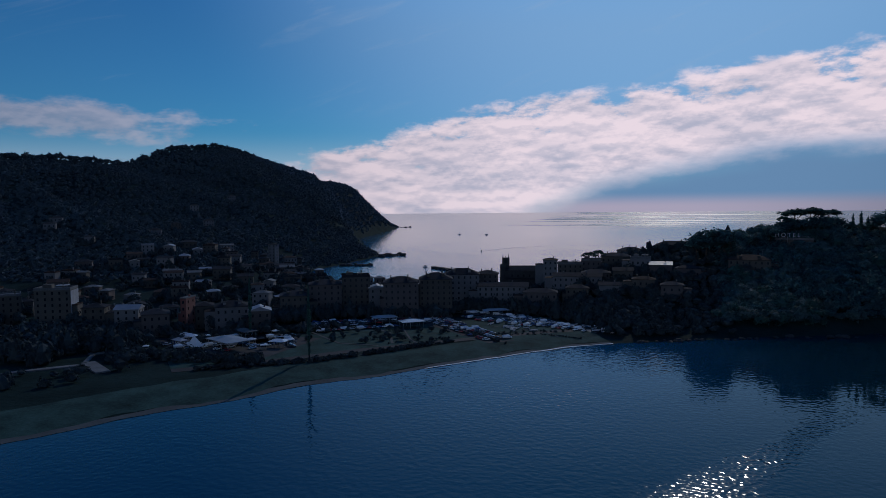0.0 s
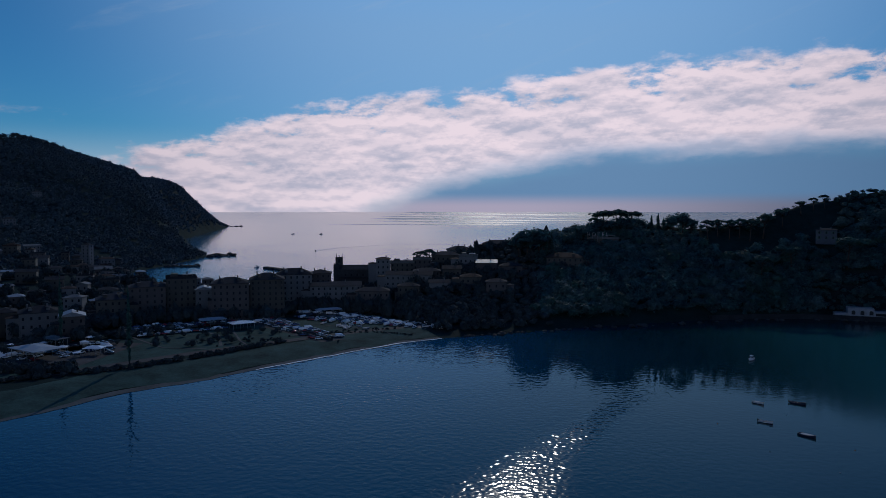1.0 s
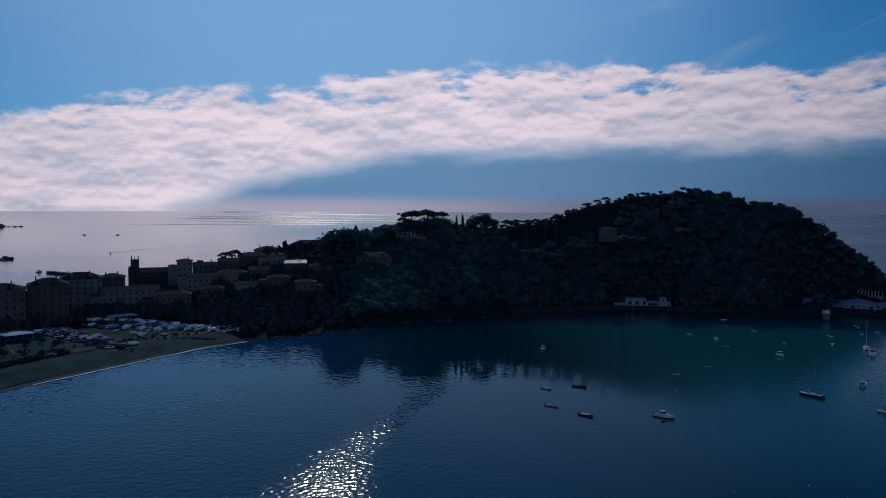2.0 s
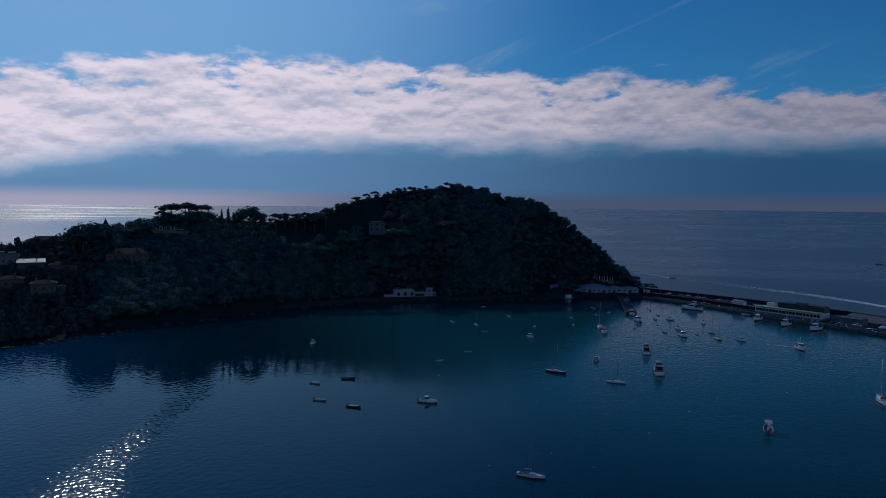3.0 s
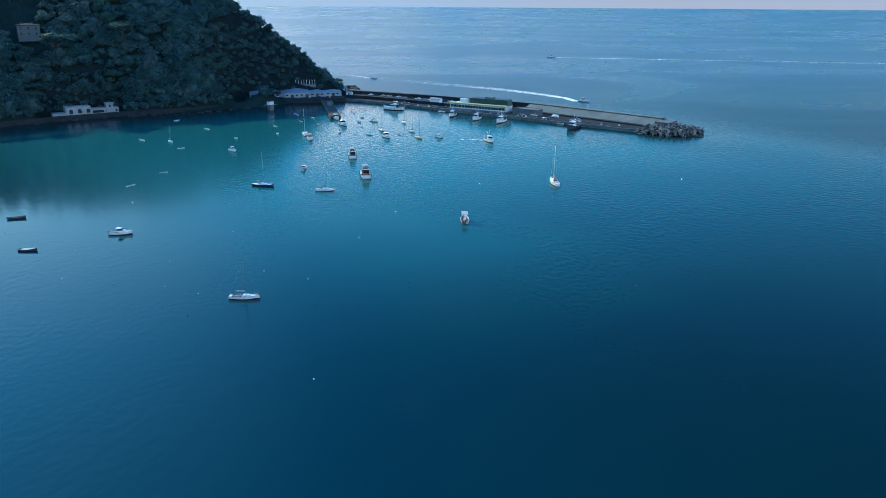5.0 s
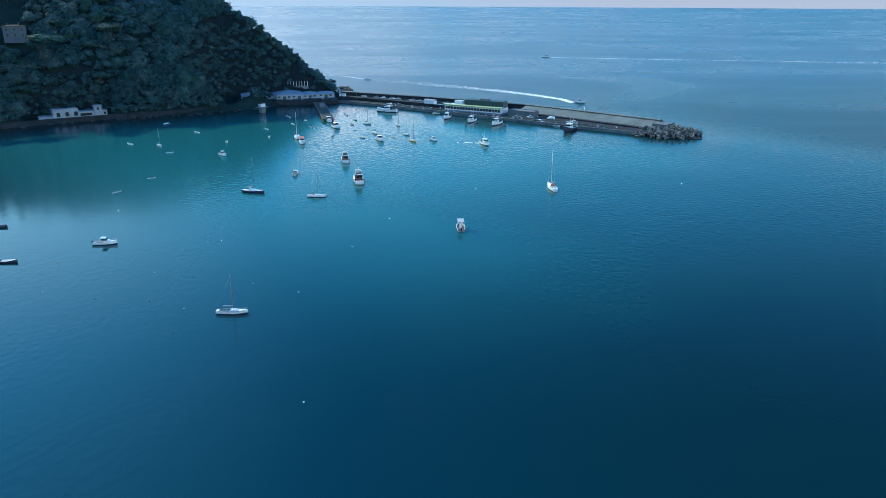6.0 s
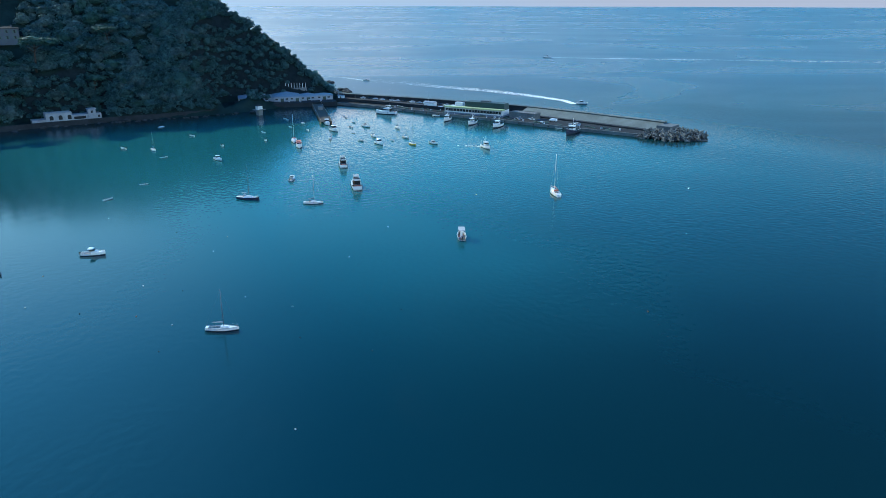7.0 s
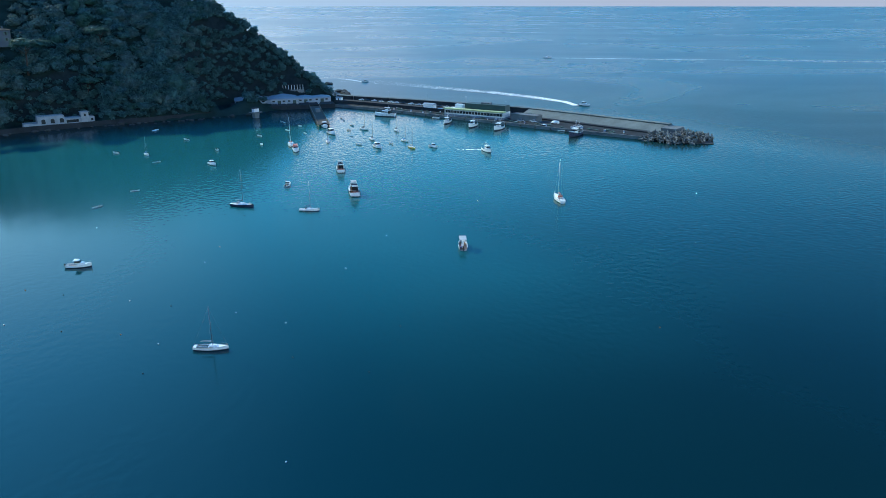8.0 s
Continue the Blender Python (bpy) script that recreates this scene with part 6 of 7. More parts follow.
part("wall", box("castle_wall", WHITEWASH, -12, 1.5, 0, 9, -5, 6.6), castle)
part("wing", box("castle_wing", WHITEWASH, 1.5, 17, 1.0, 8, -5, 4.4), castle)
part("side_terrace", box("castle_terrace", WHITEWASH, -19, -12, 0.6, 8, -5, 2.6), castle)
part("tower", box("castle_tower", WHITEWASH, 10, 14, 0.2, 5, -5, 7.6), castle)
part("tower_cap", box("tower_cap", WHITEWASH, 9.6, 14.4, -0.2, 5.4, 7.6, 8.0), castle)
for i in range(10):
    part("merlon", box("merlon", WHITEWASH, -11.8 + i * 1.36, -11.1 + i * 1.36, 0.05, 0.6, 6.6, 7.3), castle)
for i in range(3):
    part("window", WIN_ARCH[0], castle, "tall dark arched window", pose(-9.2 + i * 4.6, -0.01, 2.0))
# flat dark panel stands in for the shade inside the loggia
part("loggia", box("castle_loggia", GLASS, 2.4, 8.6, 0.9, 0.99, 1.4, 3.2), castle, "dark panel for the shaded loggia")
part("window", WIN[0], castle, at=pose(12, 0.19, 5.0))
part("window", WIN[0], castle, at=pose(15.6, 0.99, 1.6))
for x in (-15.5, 16.2):
    part("lamp_ball", tube("terrace_post", WHITEWASH, (x, 0.8, 2.6), (x, 0.8, 3.8), 0.25, 0.2, 8), castle)
house(213, 521, 13, 9, 55.5, -22, GREYWALL, "hip", SLATE, rise=1.2, label="plain square villa among the trees on the hill", name="villa", category="villa", base=48.5, fine=True)

# the shore road with its wall round the foot of the hill
SHORE = smooth_line([(120, 456), (150, 465), (180, 468.5), (199, 467), (222, 461), (240, 456), (265, 447), (290, 439), (322, 432), (345, 432)], 4.0)
part_road = new("shore_road", ribbon("shore_road", SHORE, 0.0, 3.2, -3, 2.5, ASPHALT))
tagged(part_road, "narrow asphalt road along the foot of the hill", "road", kind="structure")
shore_wall = new("shore_wall", ribbon("shore_wall", SHORE, -0.6, 0.0, -3, 3.1, DARKSTONE))
tagged(shore_wall, "rough pale parapet wall along the shore road", "wall", kind="structure")


# ---- rocks along the shore ----
def rock_mesh(seed):
    rng = np.random.RandomState(seed)
    bm = bmesh.new()
    bmesh.ops.create_icosphere(bm, subdivisions=2, radius=1.0)
    k = rng.normal(size=(6, 3))
    for v in bm.verts:
        p = np.array(v.co)
        s = 1 + 0.16 * sum(math.sin(float(p @ q) * 2.2) for q in k) / 2
        v.co = v.co * s
        v.co.z *= 0.7
    return bm_mesh("rock", bm, ROCK)


ROCKS = [rock_mesh(i) for i in range(5)]
rng_r = random.Random(21)


def strew(line, n, spread, r0, r1, label="dark wave-washed shore rock"):
    p = smooth_line(line, 1.0)
    for i in range(n):
        x, y = p[rng_r.randrange(len(p))]
        r = rng_r.uniform(r0, r1)
        ob = new("shore_rock", rng_r.choice(ROCKS))
        ob.matrix_basis = Matrix.Translation((x + rng_r.uniform(-spread, spread), y + rng_r.uniform(-spread, spread), rng_r.uniform(-0.2, 0.35) * r)) @ Matrix.Rotation(rng_r.uniform(0, 6.28), 4, "Z") @ Matrix.Diagonal((r * rng_r.uniform(0.8, 1.5), r, r * rng_r.uniform(0.7, 1.1), 1))
        tagged(ob, label, "rock", "rocks along the shore")


strew([(404, 424), (412, 434), (424, 436), (432, 444)], 26, 5, 1.0, 3.2)
strew([(60, 424), (150, 460), (200, 466), (240, 452), (290, 430), (322, 422)], 60, 2.5, 0.7, 1.8)
strew([(-35, 378), (10, 399), (60, 426)], 22, 2.5, 0.7, 1.8)
strew([(430, 444), (441, 455), (454, 477)], 22, 3, 1.2, 3.0)
strew([(482, 521), (487, 526)], 4, 2, 1.8, 3.2, "dark rock standing in the sea off the point")
strew([(-428, 806), (-396, 818)], 34, 3, 2.0, 3.6, "dark rock in the breakwater of the far bay")
strew([(-480, 1000), (-440, 1018), (-455, 985)], 26, 7, 2.0, 5.0)
strew([(-1120, 2600), (-1085, 2625)], 8, 8, 5.0, 11.0)


# ---- the beach, the park and the car parks ----
def drape(name, line, off0, off1, mat, lift=0.08, cross=6, label="", category="", kind="structure", wobble=0.0):
    """A sheet that lies on the ground along a line, between two offsets to its left."""
    p = smooth_line(line, 4.0)
    t = np.gradient(p, axis=0)
    t /= np.hypot(t[:, 0], t[:, 1])[:, None]
    n = np.stack([-t[:, 1], t[:, 0]], 1)
    k = np.linspace(0, 1, cross)
    o0 = off0 + wobble * fnoise(p[:, 0], p[:, 1], 14, 3, 31)
    o1 = off1 + wobble * fnoise(p[:, 0], p[:, 1], 14, 3, 32)
    off = o0[:, None] * (1 - k) + o1[:, None] * k
    q = p[:, None, :] + n[:, None, :] * off[..., None]
    z = np.maximum(height(q[..., 0], q[..., 1]), 0.0) + lift
    ob = new(name, mesh_of(name, np.concatenate([q, z[..., None]], -1).reshape(-1, 3), grid_faces(len(p), cross), mat, True))
    return tagged(ob, label, category or name, kind=kind)


STRAND = [(-260, -100), (-215, 80), (-200, 154), (-174, 203), (-147, 247), (-114, 289), (-64, 356), (-42, 373)]
drape("beach", STRAND, -1.0, 3.6, SAND, 0.10, 8, "narrow strip of dark grey sand along the bay", "beach", wobble=2.5)
drape("shore_turf", STRAND, 3.0, 30.0, GRASS, 0.12, 8, "rough dark turf and shingle behind the beach", "turf", wobble=4.0)
drape("surf_line", STRAND[5:], -0.9, 0.3, FOAM, 0.16, 3, "thin white line of surf along the sand", "surf", kind="stuff", wobble=0.8)
PARKLINE = [(-206, 236), (-180, 262), (-150, 300), (-118, 335), (-78, 375), (-55, 392)]
drape("promenade", PARKLINE, 3.0, 10.0, ASPHALT, 0.13, 4, "dark asphalt promenade behind the beach", "promenade")
drape("park_lawn", PARKLINE, 10.0, 62.0, GRASS, 0.10, 14, "dark worn lawn of the seaside park", "lawn")
drape("car_park", [(-275, 296), (-225, 268), (-188, 268)], 2.0, 60.0, ASPHALT, 0.15, 14, "asphalt car park among trees", "car park")
# the backlit sheen of this asphalt is put into a paler colour
drape("car_park", [(-222, 366), (-192, 388), (-160, 402), (-148, 418)], -7.0, 7.0, CONCRETE, 0.18, 5, "car park coloured pale for backlit sheen before the waterfront houses", "car park")
drape("car_park", [(-160, 406), (-138, 384), (-96, 346)], -6.0, 10.0, ASPHALT, 0.17, 5, "asphalt lane with parked cars through the park", "car park")
drape("boat_park", [(-150, 446), (-110, 430), (-80, 408), (-50, 396)], -8.0, 8.0, CONCRETE, 0.19, 5, "concrete hard standing crowded with boats", "boat park")
for line, w in (([(-205, 345), (-172, 318), (-150, 318)], 2.2), ([(-160, 372), (-142, 340), (-128, 322)], 2.0), ([(-188, 376), (-160, 354), (-146, 326)], 2.6), ([(-128, 372), (-100, 356)], 1.8),
                ([(-112, 392), (-84, 384), (-70, 372)], 1.6), ([(-172, 268), (-140, 304)], 1.5), ([(-120, 356), (-86, 388)], 1.5)):
    drape("path", line, -w / 3.6, w / 3.6, SAND, 0.24, 3, "narrow pale gravel path across the lawn", "path")
for a, b, w in (((-273, 216), (-257, 236), 3.6), ((-258, 242), (-236, 229), 6.0), ((-272, 205), (-258, 197), 5.0), ((-274, 258), (-256, 268), 4.5), ((-256, 254), (-244, 258), 4.0), ((-290, 196), (-272, 214), 1.6), ((-274, 262), (-258, 240), 2.0)):
    q = Vector(b) - Vector(a)
    t = thing("stone_deck", "pale concrete bathing deck catching the light", "deck", pose((a[0] + b[0]) / 2, (a[1] + b[1]) / 2, 2.6, 0, 0, math.degrees(math.atan2(q.y, q.x))), "bathing decks")
    part("slab", box("deck_slab", CONCRETE, -q.length / 2, q.length / 2, -w / 2, w / 2, -0.5, 0.55, bevel=0.05), t)

hedge_rng = np.random.RandomState(5)


def hedge(name, label, line, n, r0, r1, spread, tall=1.0):
    p = smooth_line(line, 0.5)
    k = hedge_rng.randint(len(p), size=n)
    x, y = p[k, 0] + hedge_rng.uniform(-spread, spread, n), p[k, 1] + hedge_rng.uniform(-spread, spread, n)
    woodland(name, label, np.stack([x, y, height(x, y)], 1), hedge_rng.uniform(r0, r1, n), CROWNS, hedge_rng, TOWNWOOD, tall=tall)


hedge("hedge", "low dark hedge behind the beach", [(-205, 243), (-182, 260), (-161, 277), (-139, 308), (-119, 340)], 150, 1.1, 2.0, 1.6)
hedge("hedge", "low dark hedge along the park lane", [(-128, 372), (-104, 352), (-92, 345)], 50, 0.9, 1.5, 0.8)
hedge("hedge", "low dark hedge curving across the turf", [(-112, 362), (-88, 372), (-70, 374), (-58, 374)], 60, 0.5, 0.9, 0.6)
hedge("street_trees", "dark row of street trees before the houses", [(-240, 356), (-220, 386), (-193, 400), (-168, 411), (-148, 438), (-128, 447), (-102, 445), (-74, 426), (-52, 411), (-38, 396)], 250, 2.8, 4.6, 4.5, 1.7)
hedge("park_trees", "dark park trees behind the beach", [(-260, 250), (-225, 262), (-200, 262), (-184, 272)], 90, 2.0, 3.8, 8)
hedge("park_trees", "dark pines and shrubs among the parked cars", [(-268, 285), (-240, 318), (-205, 345), (-190, 368)], 60, 2.2, 4.2, 14)
grove = scatter(-350, -243, 232, 332, 6.5, hedge_rng, lambda x, y, z: (z > 1.2) & (np.hypot(x + 226, y - 292) > 38) & (x * 0.55 + y < 145) & (y - 0.9 * x > 470) & (np.hypot(x + 258, y - 240) > 17))
woodland("grove", "dense dark trees between the beach and the houses", grove, hedge_rng.uniform(3.4, 6.0, len(grove)), CROWNS, hedge_rng, TOWNWOOD, tall=1.3)
plain = scatter(-470, -225, 200, 600, 13, hedge_rng, lambda x, y, z: (z > 2.4) & (z < 30) & (fnoise(x, y, 45, 2, 14) > 0.0))
woodland("town_trees", "dark trees among the houses of the town", plain, hedge_rng.uniform(2.5, 4.8, len(plain)), CROWNS, hedge_rng, TOWNWOOD)
slope = scatter(-140, -20, 395, 520, 8.5, hedge_rng, lambda x, y, z: (z > 2.5) & (y < spine_y(x) - 12) & (y > np.interp(x, [-140, -102, -72, -55, -20], [456, 442, 422, 412, 396])) & (x + 0.9 * (y - 430) > -150) & (fnoise(x, y, 30, 2, 18) > -0.35))
woodland("garden_trees", "dark garden trees before the houses of the slope", slope, hedge_rng.uniform(3.2, 5.6, len(slope)), CROWNS, hedge_rng, TOWNWOOD)
hedge("park_shrubs", "dark shrubs and small trees about the park", [(-196, 318), (-172, 338), (-150, 352), (-138, 366)], 46, 0.9, 2.4, 15, 1.3)
hedge("park_shrubs", "dark shrubs along the edge of the turf", [(-150, 318), (-128, 344), (-100, 372), (-72, 384)], 44, 0.5, 1.3, 4)
TALL = cypress(37, 2.6, 51)
for x, y in ((-165, 277), (-223, 315)):
    tagged(plant(TALL, x, y), "very tall slender dark conifer near the beach", group="tall conifers by the beach")


def car_row(a, b, n, turn, jitter, seed, skip=0.2):
    rng = random.Random(seed)
    for i in range(n):
        if rng.random() < skip:
            continue
        s = (i + 0.5) / n
        x, y = a[0] + (b[0] - a[0]) * s + rng.uniform(-jitter, jitter), a[1] + (b[1] - a[1]) * s + rng.uniform(-jitter, jitter)
        park(rng.choice((0, 0, 1, 1, 2, 2, 3, 4, 5)), x, y, ground_z(x, y) + 0.17, turn + rng.uniform(-4, 4))


for i in range(5):
    car_row((-262 + 9 * i, 290 - 3 * i + 4 * i), (-214 + 5 * i, 272 + 10 * i), 13, 60, 0.5, 40 + i, 0.35)
for off, sd in ((-4, 1), (3, 2), (8, 3)):
    car_row((-158 + off * 0.75, 408 + off * 0.66), (-99 + off * 0.75, 350 + off * 0.66), 22, 20 + 4 * sd, 0.3, 60 + sd, 0.25)
car_row((-230, 300), (-205, 330), 14, 30, 0.8, 75, 0.1), car_row((-245, 305), (-222, 335), 12, 30, 0.8, 76, 0.1), car_row((-200, 345), (-165, 375), 16, 40, 0.5, 77, 0.1), car_row((-140, 420), (-96, 410), 18, 75, 0.6, 78, 0.1), car_row((-130, 412), (-90, 398), 18, 75, 0.6, 79, 0.15), car_row((-92, 404), (-58, 390), 14, 70, 0.5, 80, 0.1)
car_row((-219, 373), (-166, 402), 24, 60, 0.7, 81, 0.12), car_row((-216, 364), (-186, 386), 14, 60, 0.7, 82, 0.15)
car_row((-148, 400), (-120, 372), 9, 45, 1.0, 70), car_row((-210, 352), (-178, 384), 12, 40, 0.6, 71), car_row((-205, 322), (-188, 300), 8, 20, 0.6, 72)
rng_b = random.Random(77)
for i in range(105):
    s = rng_b.random()
    x, y = np.interp(s, [0, 0.4, 0.7, 1], [-150, -110, -80, -48]) + rng_b.uniform(-5, 5), np.interp(s, [0, 0.4, 0.7, 1], [447, 430, 409, 396]) + rng_b.uniform(-6, 6)
    if i % 5 < 3:
        park(rng_b.choice((0, 1, 2, 3, 5)), x, y, ground_z(x, y) + 0.2, rng_b.uniform(20, 50))
    else:
        b = copy_thing(rng_b.choice((ROW_COVER, ROW_WHITE, ROW_NAVY, ROW_PALE)), Matrix.Translation((x, y, ground_z(x, y) + 0.5)) @ Matrix.Rotation(radians(rng_b.uniform(20, 60)), 4, "Z") @ Matrix.Scale(rng_b.uniform(0.9, 1.3), 4))
        tagged(b, "small boat laid up ashore behind the beach", group="boats ashore")
for i in range(14):
    x, y = -112 + i * 1.6 + rng_b.uniform(-6, 6), 398 - i * 1.2 + rng_b.uniform(-7, 7)
    b = copy_thing(rng_b.choice((ROW_COVER, ROW_PALE)), Matrix.Translation((x, y, ground_z(x, y) + 0.4)) @ Matrix.Rotation(radians(rng_b.uniform(0, 180)), 4, "Z"))
    tagged(b, "small dinghy lying on the turf", group="boats ashore")


def canopy(x, y, w, d, h, turn, mat, label, name="park_pavilion"):
    t = thing(name, label, "pavilion", pose(x, y, ground_z(x, y), 0, 0, turn), "pavilions behind the beach")
    part("roof", roof_mesh("pavilion_roof", "hip", w, d, h, 1.2, 0.4, mat), t)
    for sx in (-1, -0.33, 0.33, 1):
        for sy in (-1, 1):
            part("post", tube("pavilion_post", STEEL, (sx * w * 0.46, sy * d * 0.44, 0), (sx * w * 0.46, sy * d * 0.44, h), 0.12), t)
    return t


canopy(-218, 290, 21, 13, 4.6, -25, SHEET, "open pavilion with a pale blue tent roof")
canopy(-178, 386, 14, 9, 3.6, 40, TARP, "open shelter with a pale flat roof")
canopy(-156, 376, 13, 9, 3.6, 40, WHITE, "low kiosk with a white flat roof")
canopy(-122, 434, 16, 5, 3.4, 30, TARP, "low shelter with a pale roof")
canopy(-196, 300, 8, 5, 3.2, 10, WHITE, "small shelter with a white roof")
canopy(-250, 300, 13, 4, 3.2, -20, WHITE, "long low shelter with a pale roof"), canopy(-246, 288, 8, 4, 3.0, -20, TARP, "small bathing shelter with a pale roof")
canopy(-227, 316, 12, 7, 4.2, -25, CONCRETE, "flat-roofed bar behind the pavilion")
for x, y, a in ((-233, 283, 20), (-229, 279, 50)):
    t = thing("sail_tent", "white pointed sail tent beside the pavilion", "tent", pose(x, y, ground_z(x, y), 0, 0, a), "sail tents")
    bm = bmesh.new()
    c = bm.verts.new((0, 0, 7.0))
    ring = [bm.verts.new((3.6 * math.cos(i * math.tau / 4), 2.2 * math.sin(i * math.tau / 4), 2.4)) for i in range(4)]
    for i in range(4):
        bm.faces.new((ring[i], ring[(i + 1) % 4], c))
    part("canvas", bm_mesh("tent_canvas", bm, WHITE), t)
    part("pole", tube("tent_pole", STEEL, (0, 0, 0), (0, 0, 7.2), 0.1), t)
    for i in range(4):
        part("corner_pole", tube("tent_corner_pole", STEEL, (3.6 * math.cos(i * math.tau / 4), 2.2 * math.sin(i * math.tau / 4), 0), (3.6 * math.cos(i * math.tau / 4), 2.2 * math.sin(i * math.tau / 4), 2.4), 0.06), t)

# ---- the town ----
stall = thing("market_stall", "small market stall under a pale canvas top", "stall", pose(0, 0, -200), "stalls in the car park")
part("canvas_top", roof_mesh("stall_top", "hip", 3.4, 2.8, 2.2, 0.7, 0.2, WHITE), stall)
part("counter", box("stall_counter", TEAK, -1.4, 1.4, -1.1, -0.5, 0, 0.9), stall)
for sx in (-1.5, 1.5):
    for sy in (-1.2, 1.2):
        part("post", tube("stall_post", STEEL, (sx, sy, 0), (sx, sy, 2.25), 0.05, n=5), stall)
for i in range(26):
    x, y = rng_b.uniform(-262, -192), rng_b.uniform(272, 342)
    if abs((x + 227) * 0.7 - (y - 307)) < 34 and math.hypot(x + 218, y - 290) > 13:
        copy_thing(stall, pose(x, y, ground_z(x, y) + 0.15, 0, 0, rng_b.uniform(0, 90)) @ Matrix.Scale(rng_b.uniform(0.8, 1.15), 4))
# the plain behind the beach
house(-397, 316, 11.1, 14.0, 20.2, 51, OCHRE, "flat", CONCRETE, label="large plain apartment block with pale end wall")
block = house(-347, 305, 19.0, 14.0, 26.5, 31, OCHRE, "flat", CONCRETE, label="long flat-roofed apartment block with an end wall coloured as sunlit")
# pale slab puts the sunlight on this end into its colour
part("end_wall", box("block_sunlit_end", WHITEWASH, 9.55, 9.8, -6.9, 6.9, 4.0, 26.0 - ground_z(-347, 305)), block, "end wall coloured pale as if sunlit")
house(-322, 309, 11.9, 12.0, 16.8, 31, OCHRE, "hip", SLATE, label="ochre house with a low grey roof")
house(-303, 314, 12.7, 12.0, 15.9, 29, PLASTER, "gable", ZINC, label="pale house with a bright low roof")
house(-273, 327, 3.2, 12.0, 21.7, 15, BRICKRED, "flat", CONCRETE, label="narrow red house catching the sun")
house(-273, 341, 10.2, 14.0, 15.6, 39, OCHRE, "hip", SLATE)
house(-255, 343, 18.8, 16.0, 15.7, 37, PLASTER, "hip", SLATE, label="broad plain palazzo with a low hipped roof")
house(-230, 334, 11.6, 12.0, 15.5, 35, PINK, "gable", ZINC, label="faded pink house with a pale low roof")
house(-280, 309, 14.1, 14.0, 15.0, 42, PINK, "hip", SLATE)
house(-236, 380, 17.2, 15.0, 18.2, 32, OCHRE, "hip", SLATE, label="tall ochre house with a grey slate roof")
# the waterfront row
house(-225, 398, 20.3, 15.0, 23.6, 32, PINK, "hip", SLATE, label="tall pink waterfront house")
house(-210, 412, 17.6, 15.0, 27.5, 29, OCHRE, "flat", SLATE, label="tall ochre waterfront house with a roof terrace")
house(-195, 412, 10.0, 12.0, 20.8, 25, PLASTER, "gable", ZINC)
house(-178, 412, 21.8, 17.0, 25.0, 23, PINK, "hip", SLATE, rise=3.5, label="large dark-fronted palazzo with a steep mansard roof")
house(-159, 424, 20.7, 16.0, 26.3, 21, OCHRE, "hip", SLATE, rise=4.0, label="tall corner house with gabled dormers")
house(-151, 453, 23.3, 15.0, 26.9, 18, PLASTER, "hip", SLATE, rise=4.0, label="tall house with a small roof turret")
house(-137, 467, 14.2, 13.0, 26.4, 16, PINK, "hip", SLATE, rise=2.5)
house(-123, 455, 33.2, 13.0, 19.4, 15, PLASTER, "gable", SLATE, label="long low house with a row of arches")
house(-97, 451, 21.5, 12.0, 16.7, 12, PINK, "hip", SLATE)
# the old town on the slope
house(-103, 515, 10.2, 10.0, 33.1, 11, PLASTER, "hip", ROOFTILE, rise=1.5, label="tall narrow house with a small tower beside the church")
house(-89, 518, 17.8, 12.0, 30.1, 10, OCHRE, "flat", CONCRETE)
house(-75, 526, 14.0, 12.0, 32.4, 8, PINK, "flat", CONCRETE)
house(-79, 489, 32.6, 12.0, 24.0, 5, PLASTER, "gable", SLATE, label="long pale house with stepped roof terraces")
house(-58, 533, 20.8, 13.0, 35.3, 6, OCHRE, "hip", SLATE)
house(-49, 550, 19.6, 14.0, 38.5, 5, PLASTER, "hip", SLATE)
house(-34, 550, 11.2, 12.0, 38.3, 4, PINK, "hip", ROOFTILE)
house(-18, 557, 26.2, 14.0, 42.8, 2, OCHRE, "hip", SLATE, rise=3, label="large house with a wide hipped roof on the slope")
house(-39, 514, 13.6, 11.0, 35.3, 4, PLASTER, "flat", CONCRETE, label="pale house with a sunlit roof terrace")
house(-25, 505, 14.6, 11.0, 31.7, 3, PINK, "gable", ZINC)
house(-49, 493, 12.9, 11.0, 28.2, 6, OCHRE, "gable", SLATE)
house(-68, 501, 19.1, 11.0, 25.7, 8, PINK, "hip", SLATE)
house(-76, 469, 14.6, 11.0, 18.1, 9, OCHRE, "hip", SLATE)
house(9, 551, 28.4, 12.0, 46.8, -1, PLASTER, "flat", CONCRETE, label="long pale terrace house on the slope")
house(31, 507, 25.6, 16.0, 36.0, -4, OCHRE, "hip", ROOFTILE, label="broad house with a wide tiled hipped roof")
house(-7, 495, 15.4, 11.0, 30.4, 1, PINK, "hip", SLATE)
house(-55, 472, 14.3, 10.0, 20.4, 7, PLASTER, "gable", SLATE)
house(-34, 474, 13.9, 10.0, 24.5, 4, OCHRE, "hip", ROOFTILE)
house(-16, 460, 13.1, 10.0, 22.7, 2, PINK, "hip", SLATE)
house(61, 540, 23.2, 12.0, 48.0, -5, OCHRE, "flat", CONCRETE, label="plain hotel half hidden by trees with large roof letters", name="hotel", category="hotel")

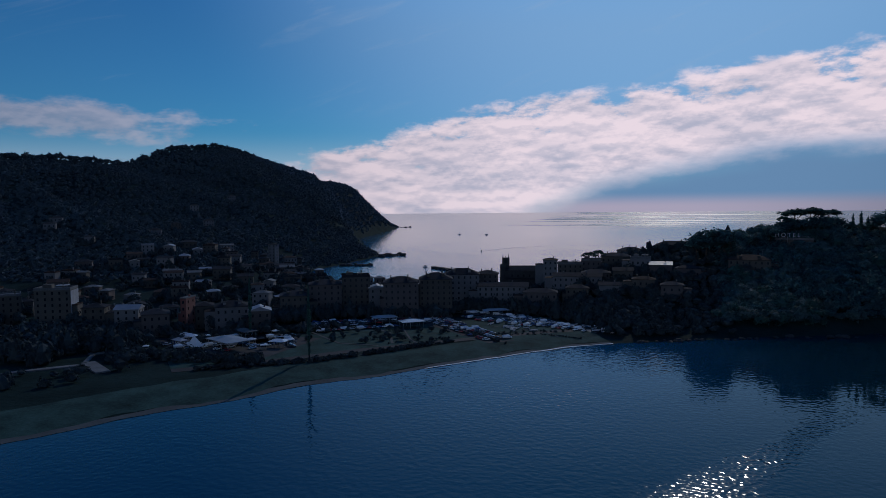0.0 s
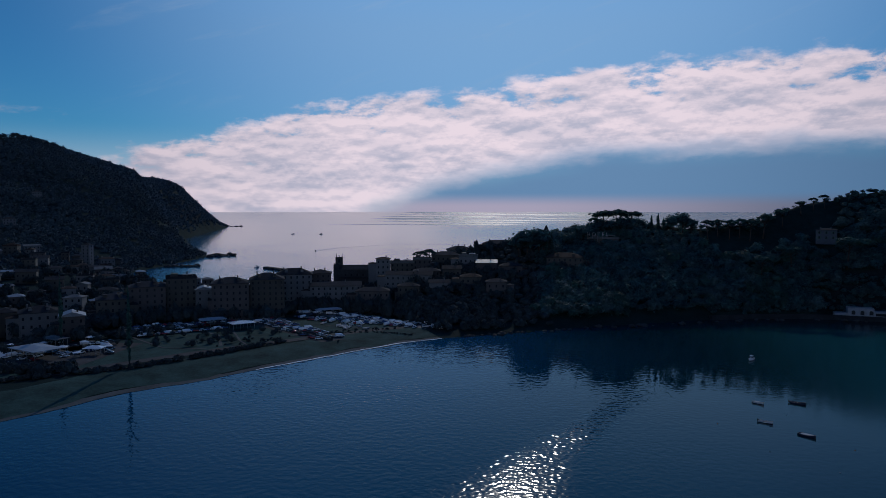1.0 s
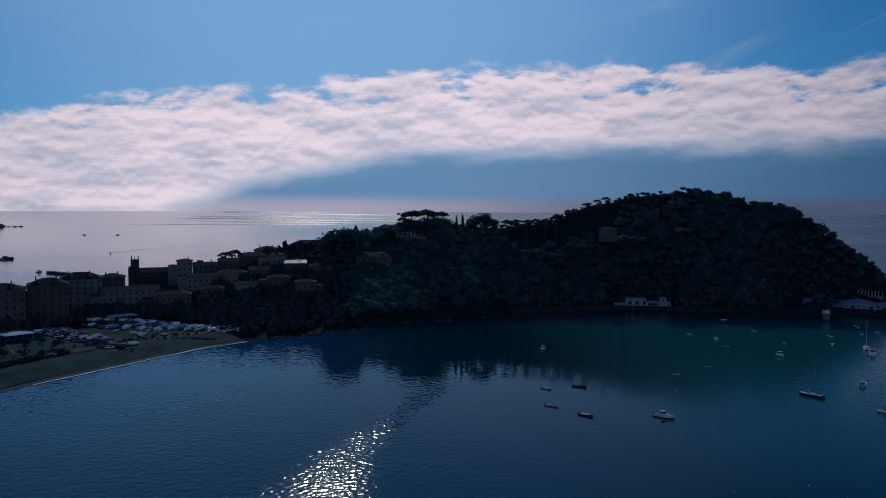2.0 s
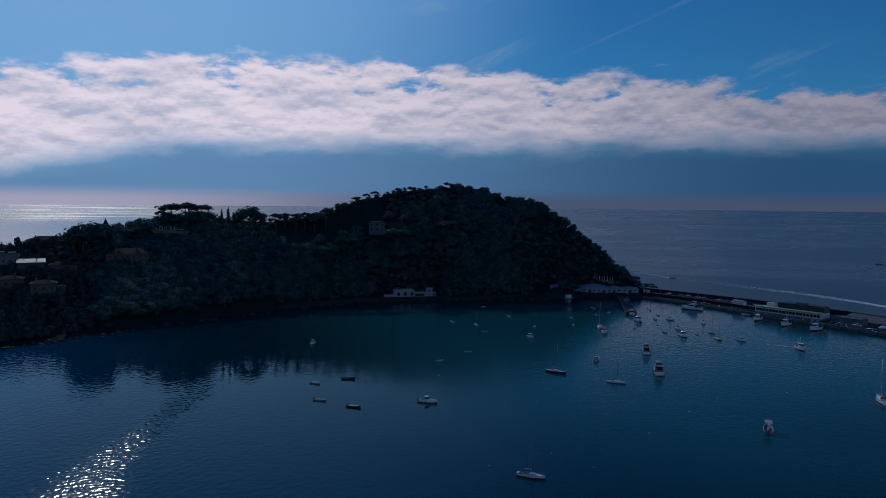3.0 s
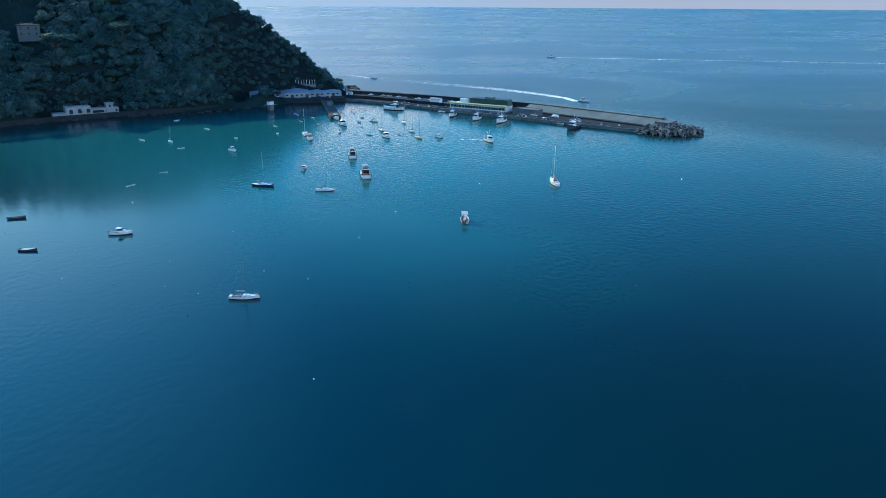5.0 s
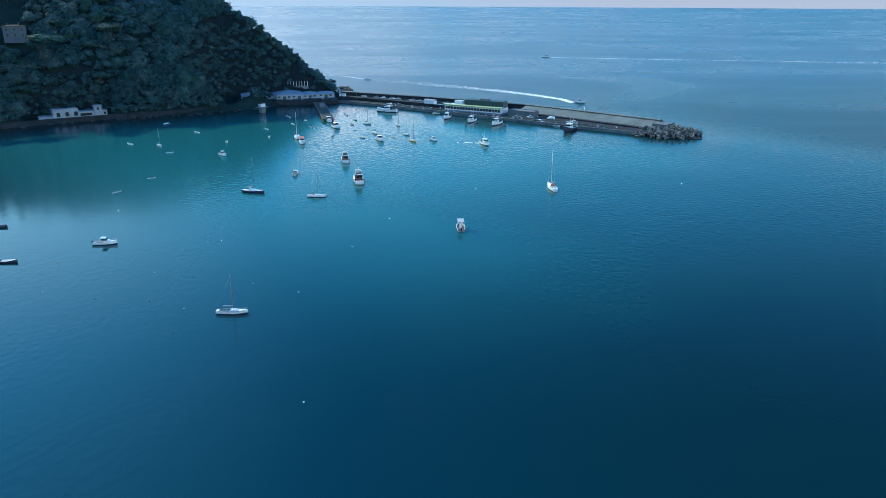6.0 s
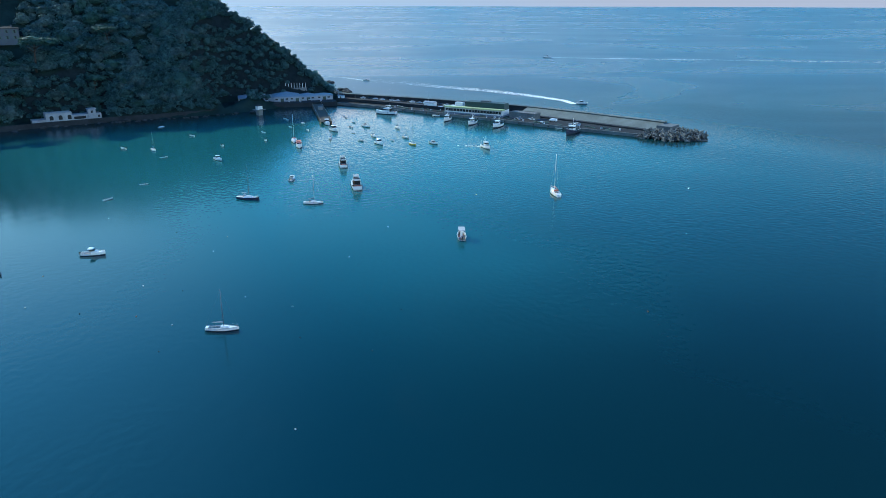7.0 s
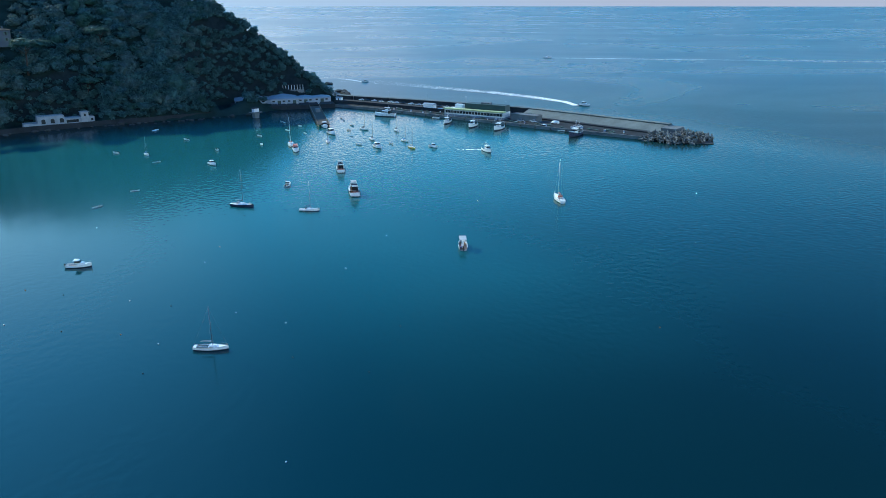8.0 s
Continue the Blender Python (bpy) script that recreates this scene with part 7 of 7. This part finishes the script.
# villas and the tower house on the far hillside
for x, y, w, h, wall in ((-663, 578, 12, 9, PLASTER), (-674, 596, 13, 8, PLASTER), (-587, 558, 10, 9, PLASTER), (-636, 706, 14, 6, PLASTER), (-650, 760, 12, 7, OCHRE), (-643, 817, 14, 7, PLASTER),
                         (-511, 616, 16, 9, OCHRE), (-524, 669, 14, 8, PLASTER), (-525, 492, 14, 9, PINK), (-695, 852, 12, 8, PLASTER), (-749, 1013, 14, 8, PLASTER)):
    house(x, y, w, w * 0.75, ground_z(x, y) + h, 40, wall, "hip", SLATE, label="small villa on the wooded hillside", chimney=False, faces="f")
house(-455, 690, 8.5, 8.5, ground_z(-455, 690) + 24, 5, PLASTER, "hip", SLATE, label="tall pale tower house on the hillside", name="tower_house", category="tower", chimney=False)
rng_h = random.Random(31)
spots = []
while len(spots) < 100:
    x, y = rng_h.uniform(-520, -150), rng_h.uniform(330, 760)
    if not (0.30 < math.atan2(-x, y) < 0.93) or ground_z(x, y) < 2.2 or any(math.hypot(x - a, y - b) < 15 for a, b in spots):
        continue
    if math.hypot(x, y) < 460 or (y > 560 and x > -330):
        continue
    spots.append((x, y))
    w, d = rng_h.uniform(7, 15), rng_h.uniform(7, 12)
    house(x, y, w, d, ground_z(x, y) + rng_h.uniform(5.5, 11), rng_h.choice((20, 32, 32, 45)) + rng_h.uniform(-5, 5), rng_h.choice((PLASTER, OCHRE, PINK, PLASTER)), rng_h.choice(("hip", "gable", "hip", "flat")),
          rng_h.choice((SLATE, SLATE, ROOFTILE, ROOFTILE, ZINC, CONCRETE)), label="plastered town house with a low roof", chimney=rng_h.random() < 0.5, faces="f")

# trees that crowd before the houses
yard_rng = np.random.RandomState(83)
yard = []
for x, y, w, d in HOUSES:
    if y < 640 and x < 40:
        for k in range(7 if x > -135 else 6):
            r = yard_rng.uniform(0.6, 1.5) * (d / 2 + 3)
            a = yard_rng.uniform(-1.5, 1.5) + math.atan2(x, -y)
            yard.append((x - r * math.sin(a) * 1.0, y - r * abs(math.cos(a)) - 1.5))
yard = np.array(yard)
yz = height(yard[:, 0], yard[:, 1])
yard = np.concatenate([yard, yz[:, None]], 1)[yz > 1.6]
woodland("yard_trees", "dark trees crowding before the houses of the town", yard, yard_rng.uniform(2.2, 4.6, len(yard)), CROWNS, yard_rng, TOWNWOOD, sink=0.1, tall=1.4)

# ---- the church, the spire and the hotel ----
# The church's backlit silhouette is put into this dark wall colour.
CHURCHWALL = material("church_silhouette", (0.045, 0.048, 0.052), 0.95, vary=0.3, scale=0.25, spec=0.1)
church = thing("church", "church coloured as a dark silhouette with a square pinnacled tower", "church", pose(-126, 520, ground_z(-126, 520), 0, 0, 14))
zc = 27.0 - ground_z(-126, 520)
part("nave", box("church_nave", CHURCHWALL, -12, 18, 0, 14, -4, zc - 3), church)
part("nave_roof", roof_mesh("church_roof", "gable", 30, 14, zc - 3, 3.4, 0.4, SLATE), church, at=pose(3, 7, 0))
part("front_gable", box("church_front", CHURCHWALL, -16, -12, -0.5, 14.5, -4, zc + 1.0), church)
part("aisle", box("church_aisle", CHURCHWALL, -10, 16, -4, 0, -4, zc - 9), church)
part("aisle_roof", box("aisle_roof", SLATE, -10.3, 16.3, -4.4, 0.0, zc - 9, zc - 8.6), church)
tower = part("tower", box("church_tower", CHURCHWALL, -14.5, -9, 3, 8.5, -4, zc + 6.4), church)
for sx in (-14.3, -9.9):
    for sy in (3.2, 7.6):
        part("pinnacle", box("pinnacle", CHURCHWALL, sx, sx + 0.7, sy, sy + 0.7, zc + 6.4, zc + 9.2, taper=0.6), tower)
part("pinnacle", box("pinnacle", CHURCHWALL, -12.1, -11.4, 3.1, 3.8, zc + 6.4, zc + 8.4, taper=0.6), tower)
for i in range(6):
    part("window", WIN[0], church, at=pose(-7 + i * 4.4, -0.01, zc - 7.5))
part("belfry_opening", WIN_ARCH[0], tower, at=pose(-11.75, 2.99, zc + 2.4))
spire = thing("spired_turret", "dark stone turret with a pointed spire among the trees", "turret", pose(18, 525, ground_z(18, 525)))
zs = 51.5 - ground_z(18, 525)
part("turret", box("turret_wall", OCHRE, -2.8, 2.8, -2.8, 2.8, -2, zs), spire)
part("spire", roof_mesh("turret_spire", "hip", 5.6, 5.6, zs, 7.2, 0.4, SLATE), spire)
part("window", WIN[0], spire, at=pose(0, -2.81, zs - 2.6))
sign = thing("hotel_sign", "large pale roof letters of a hotel on a frame", "sign", pose(56, 532.6, 49.6, 0, 0, -5))
curve = bpy.data.curves.new("hotel_letters", "FONT")
curve.body, curve.size, curve.extrude, curve.align_x, curve.space_character = "HOTEL", 3.9, 0.12, "CENTER", 1.45
letters = new("letters_pattern", curve)
me_l = bpy.data.meshes.new_from_object(letters)
bpy.data.objects.remove(letters)
me_l.name = "hotel_letters"
me_l.materials.clear()
me_l.materials.append(SIGN)
part("lettering", me_l, sign, at=pose(0, 0, 0.4, 90, 0, 0))
for i in range(5):
    part("frame_post", tube("sign_post", STEEL, (-7 + i * 3.5, 0.3, -4), (-7 + i * 3.5, 0.3, 3.2), 0.08), sign)
part("frame_bar", tube("sign_bar", STEEL, (-7.6, 0.3, 0.3), (7.6, 0.3, 0.3), 0.08), sign)

# ---- the far bay ----
part_arm = new("far_breakwater", ribbon("far_breakwater", [(-303, 800), (-268, 770), (-226, 732)], -3, 3, -3, 2.2, ROCK))
tagged(part_arm, "dark rubble breakwater in the far bay", "breakwater", kind="structure")
strew([(-303, 800), (-268, 770), (-226, 732)], 60, 4, 1.4, 2.8, "dark rock in the breakwater of the far bay")
moor(CRUISER, -345, 1140, 100, 1.0, "small motorboat out in the far bay"), moor(CRUISER, -318, 812, 70, 1.1, "small dark motorboat off the far breakwater")
moor(CRUISER_BIG, -560, 1900, 60, 1.2, "small boat far out at sea"), moor(CRUISER_BIG, -640, 1900, 60, 1.1, "small boat far out at sea")
wake("boat_wake", "faint curved wake line in the far bay", [(-345, 1146), (-330, 1240), (-280, 1330), (-180, 1380), (-60, 1390), (40, 1370)], 1.5, 5.0)

# the patterns that the copies were made from are taken away
for proto in [o for o in scene.objects if o.parent is None and o.type == "EMPTY" and o.matrix_basis.translation.z < -150]:
    for ob in (*proto.children_recursive, proto):
        bpy.data.objects.remove(ob)
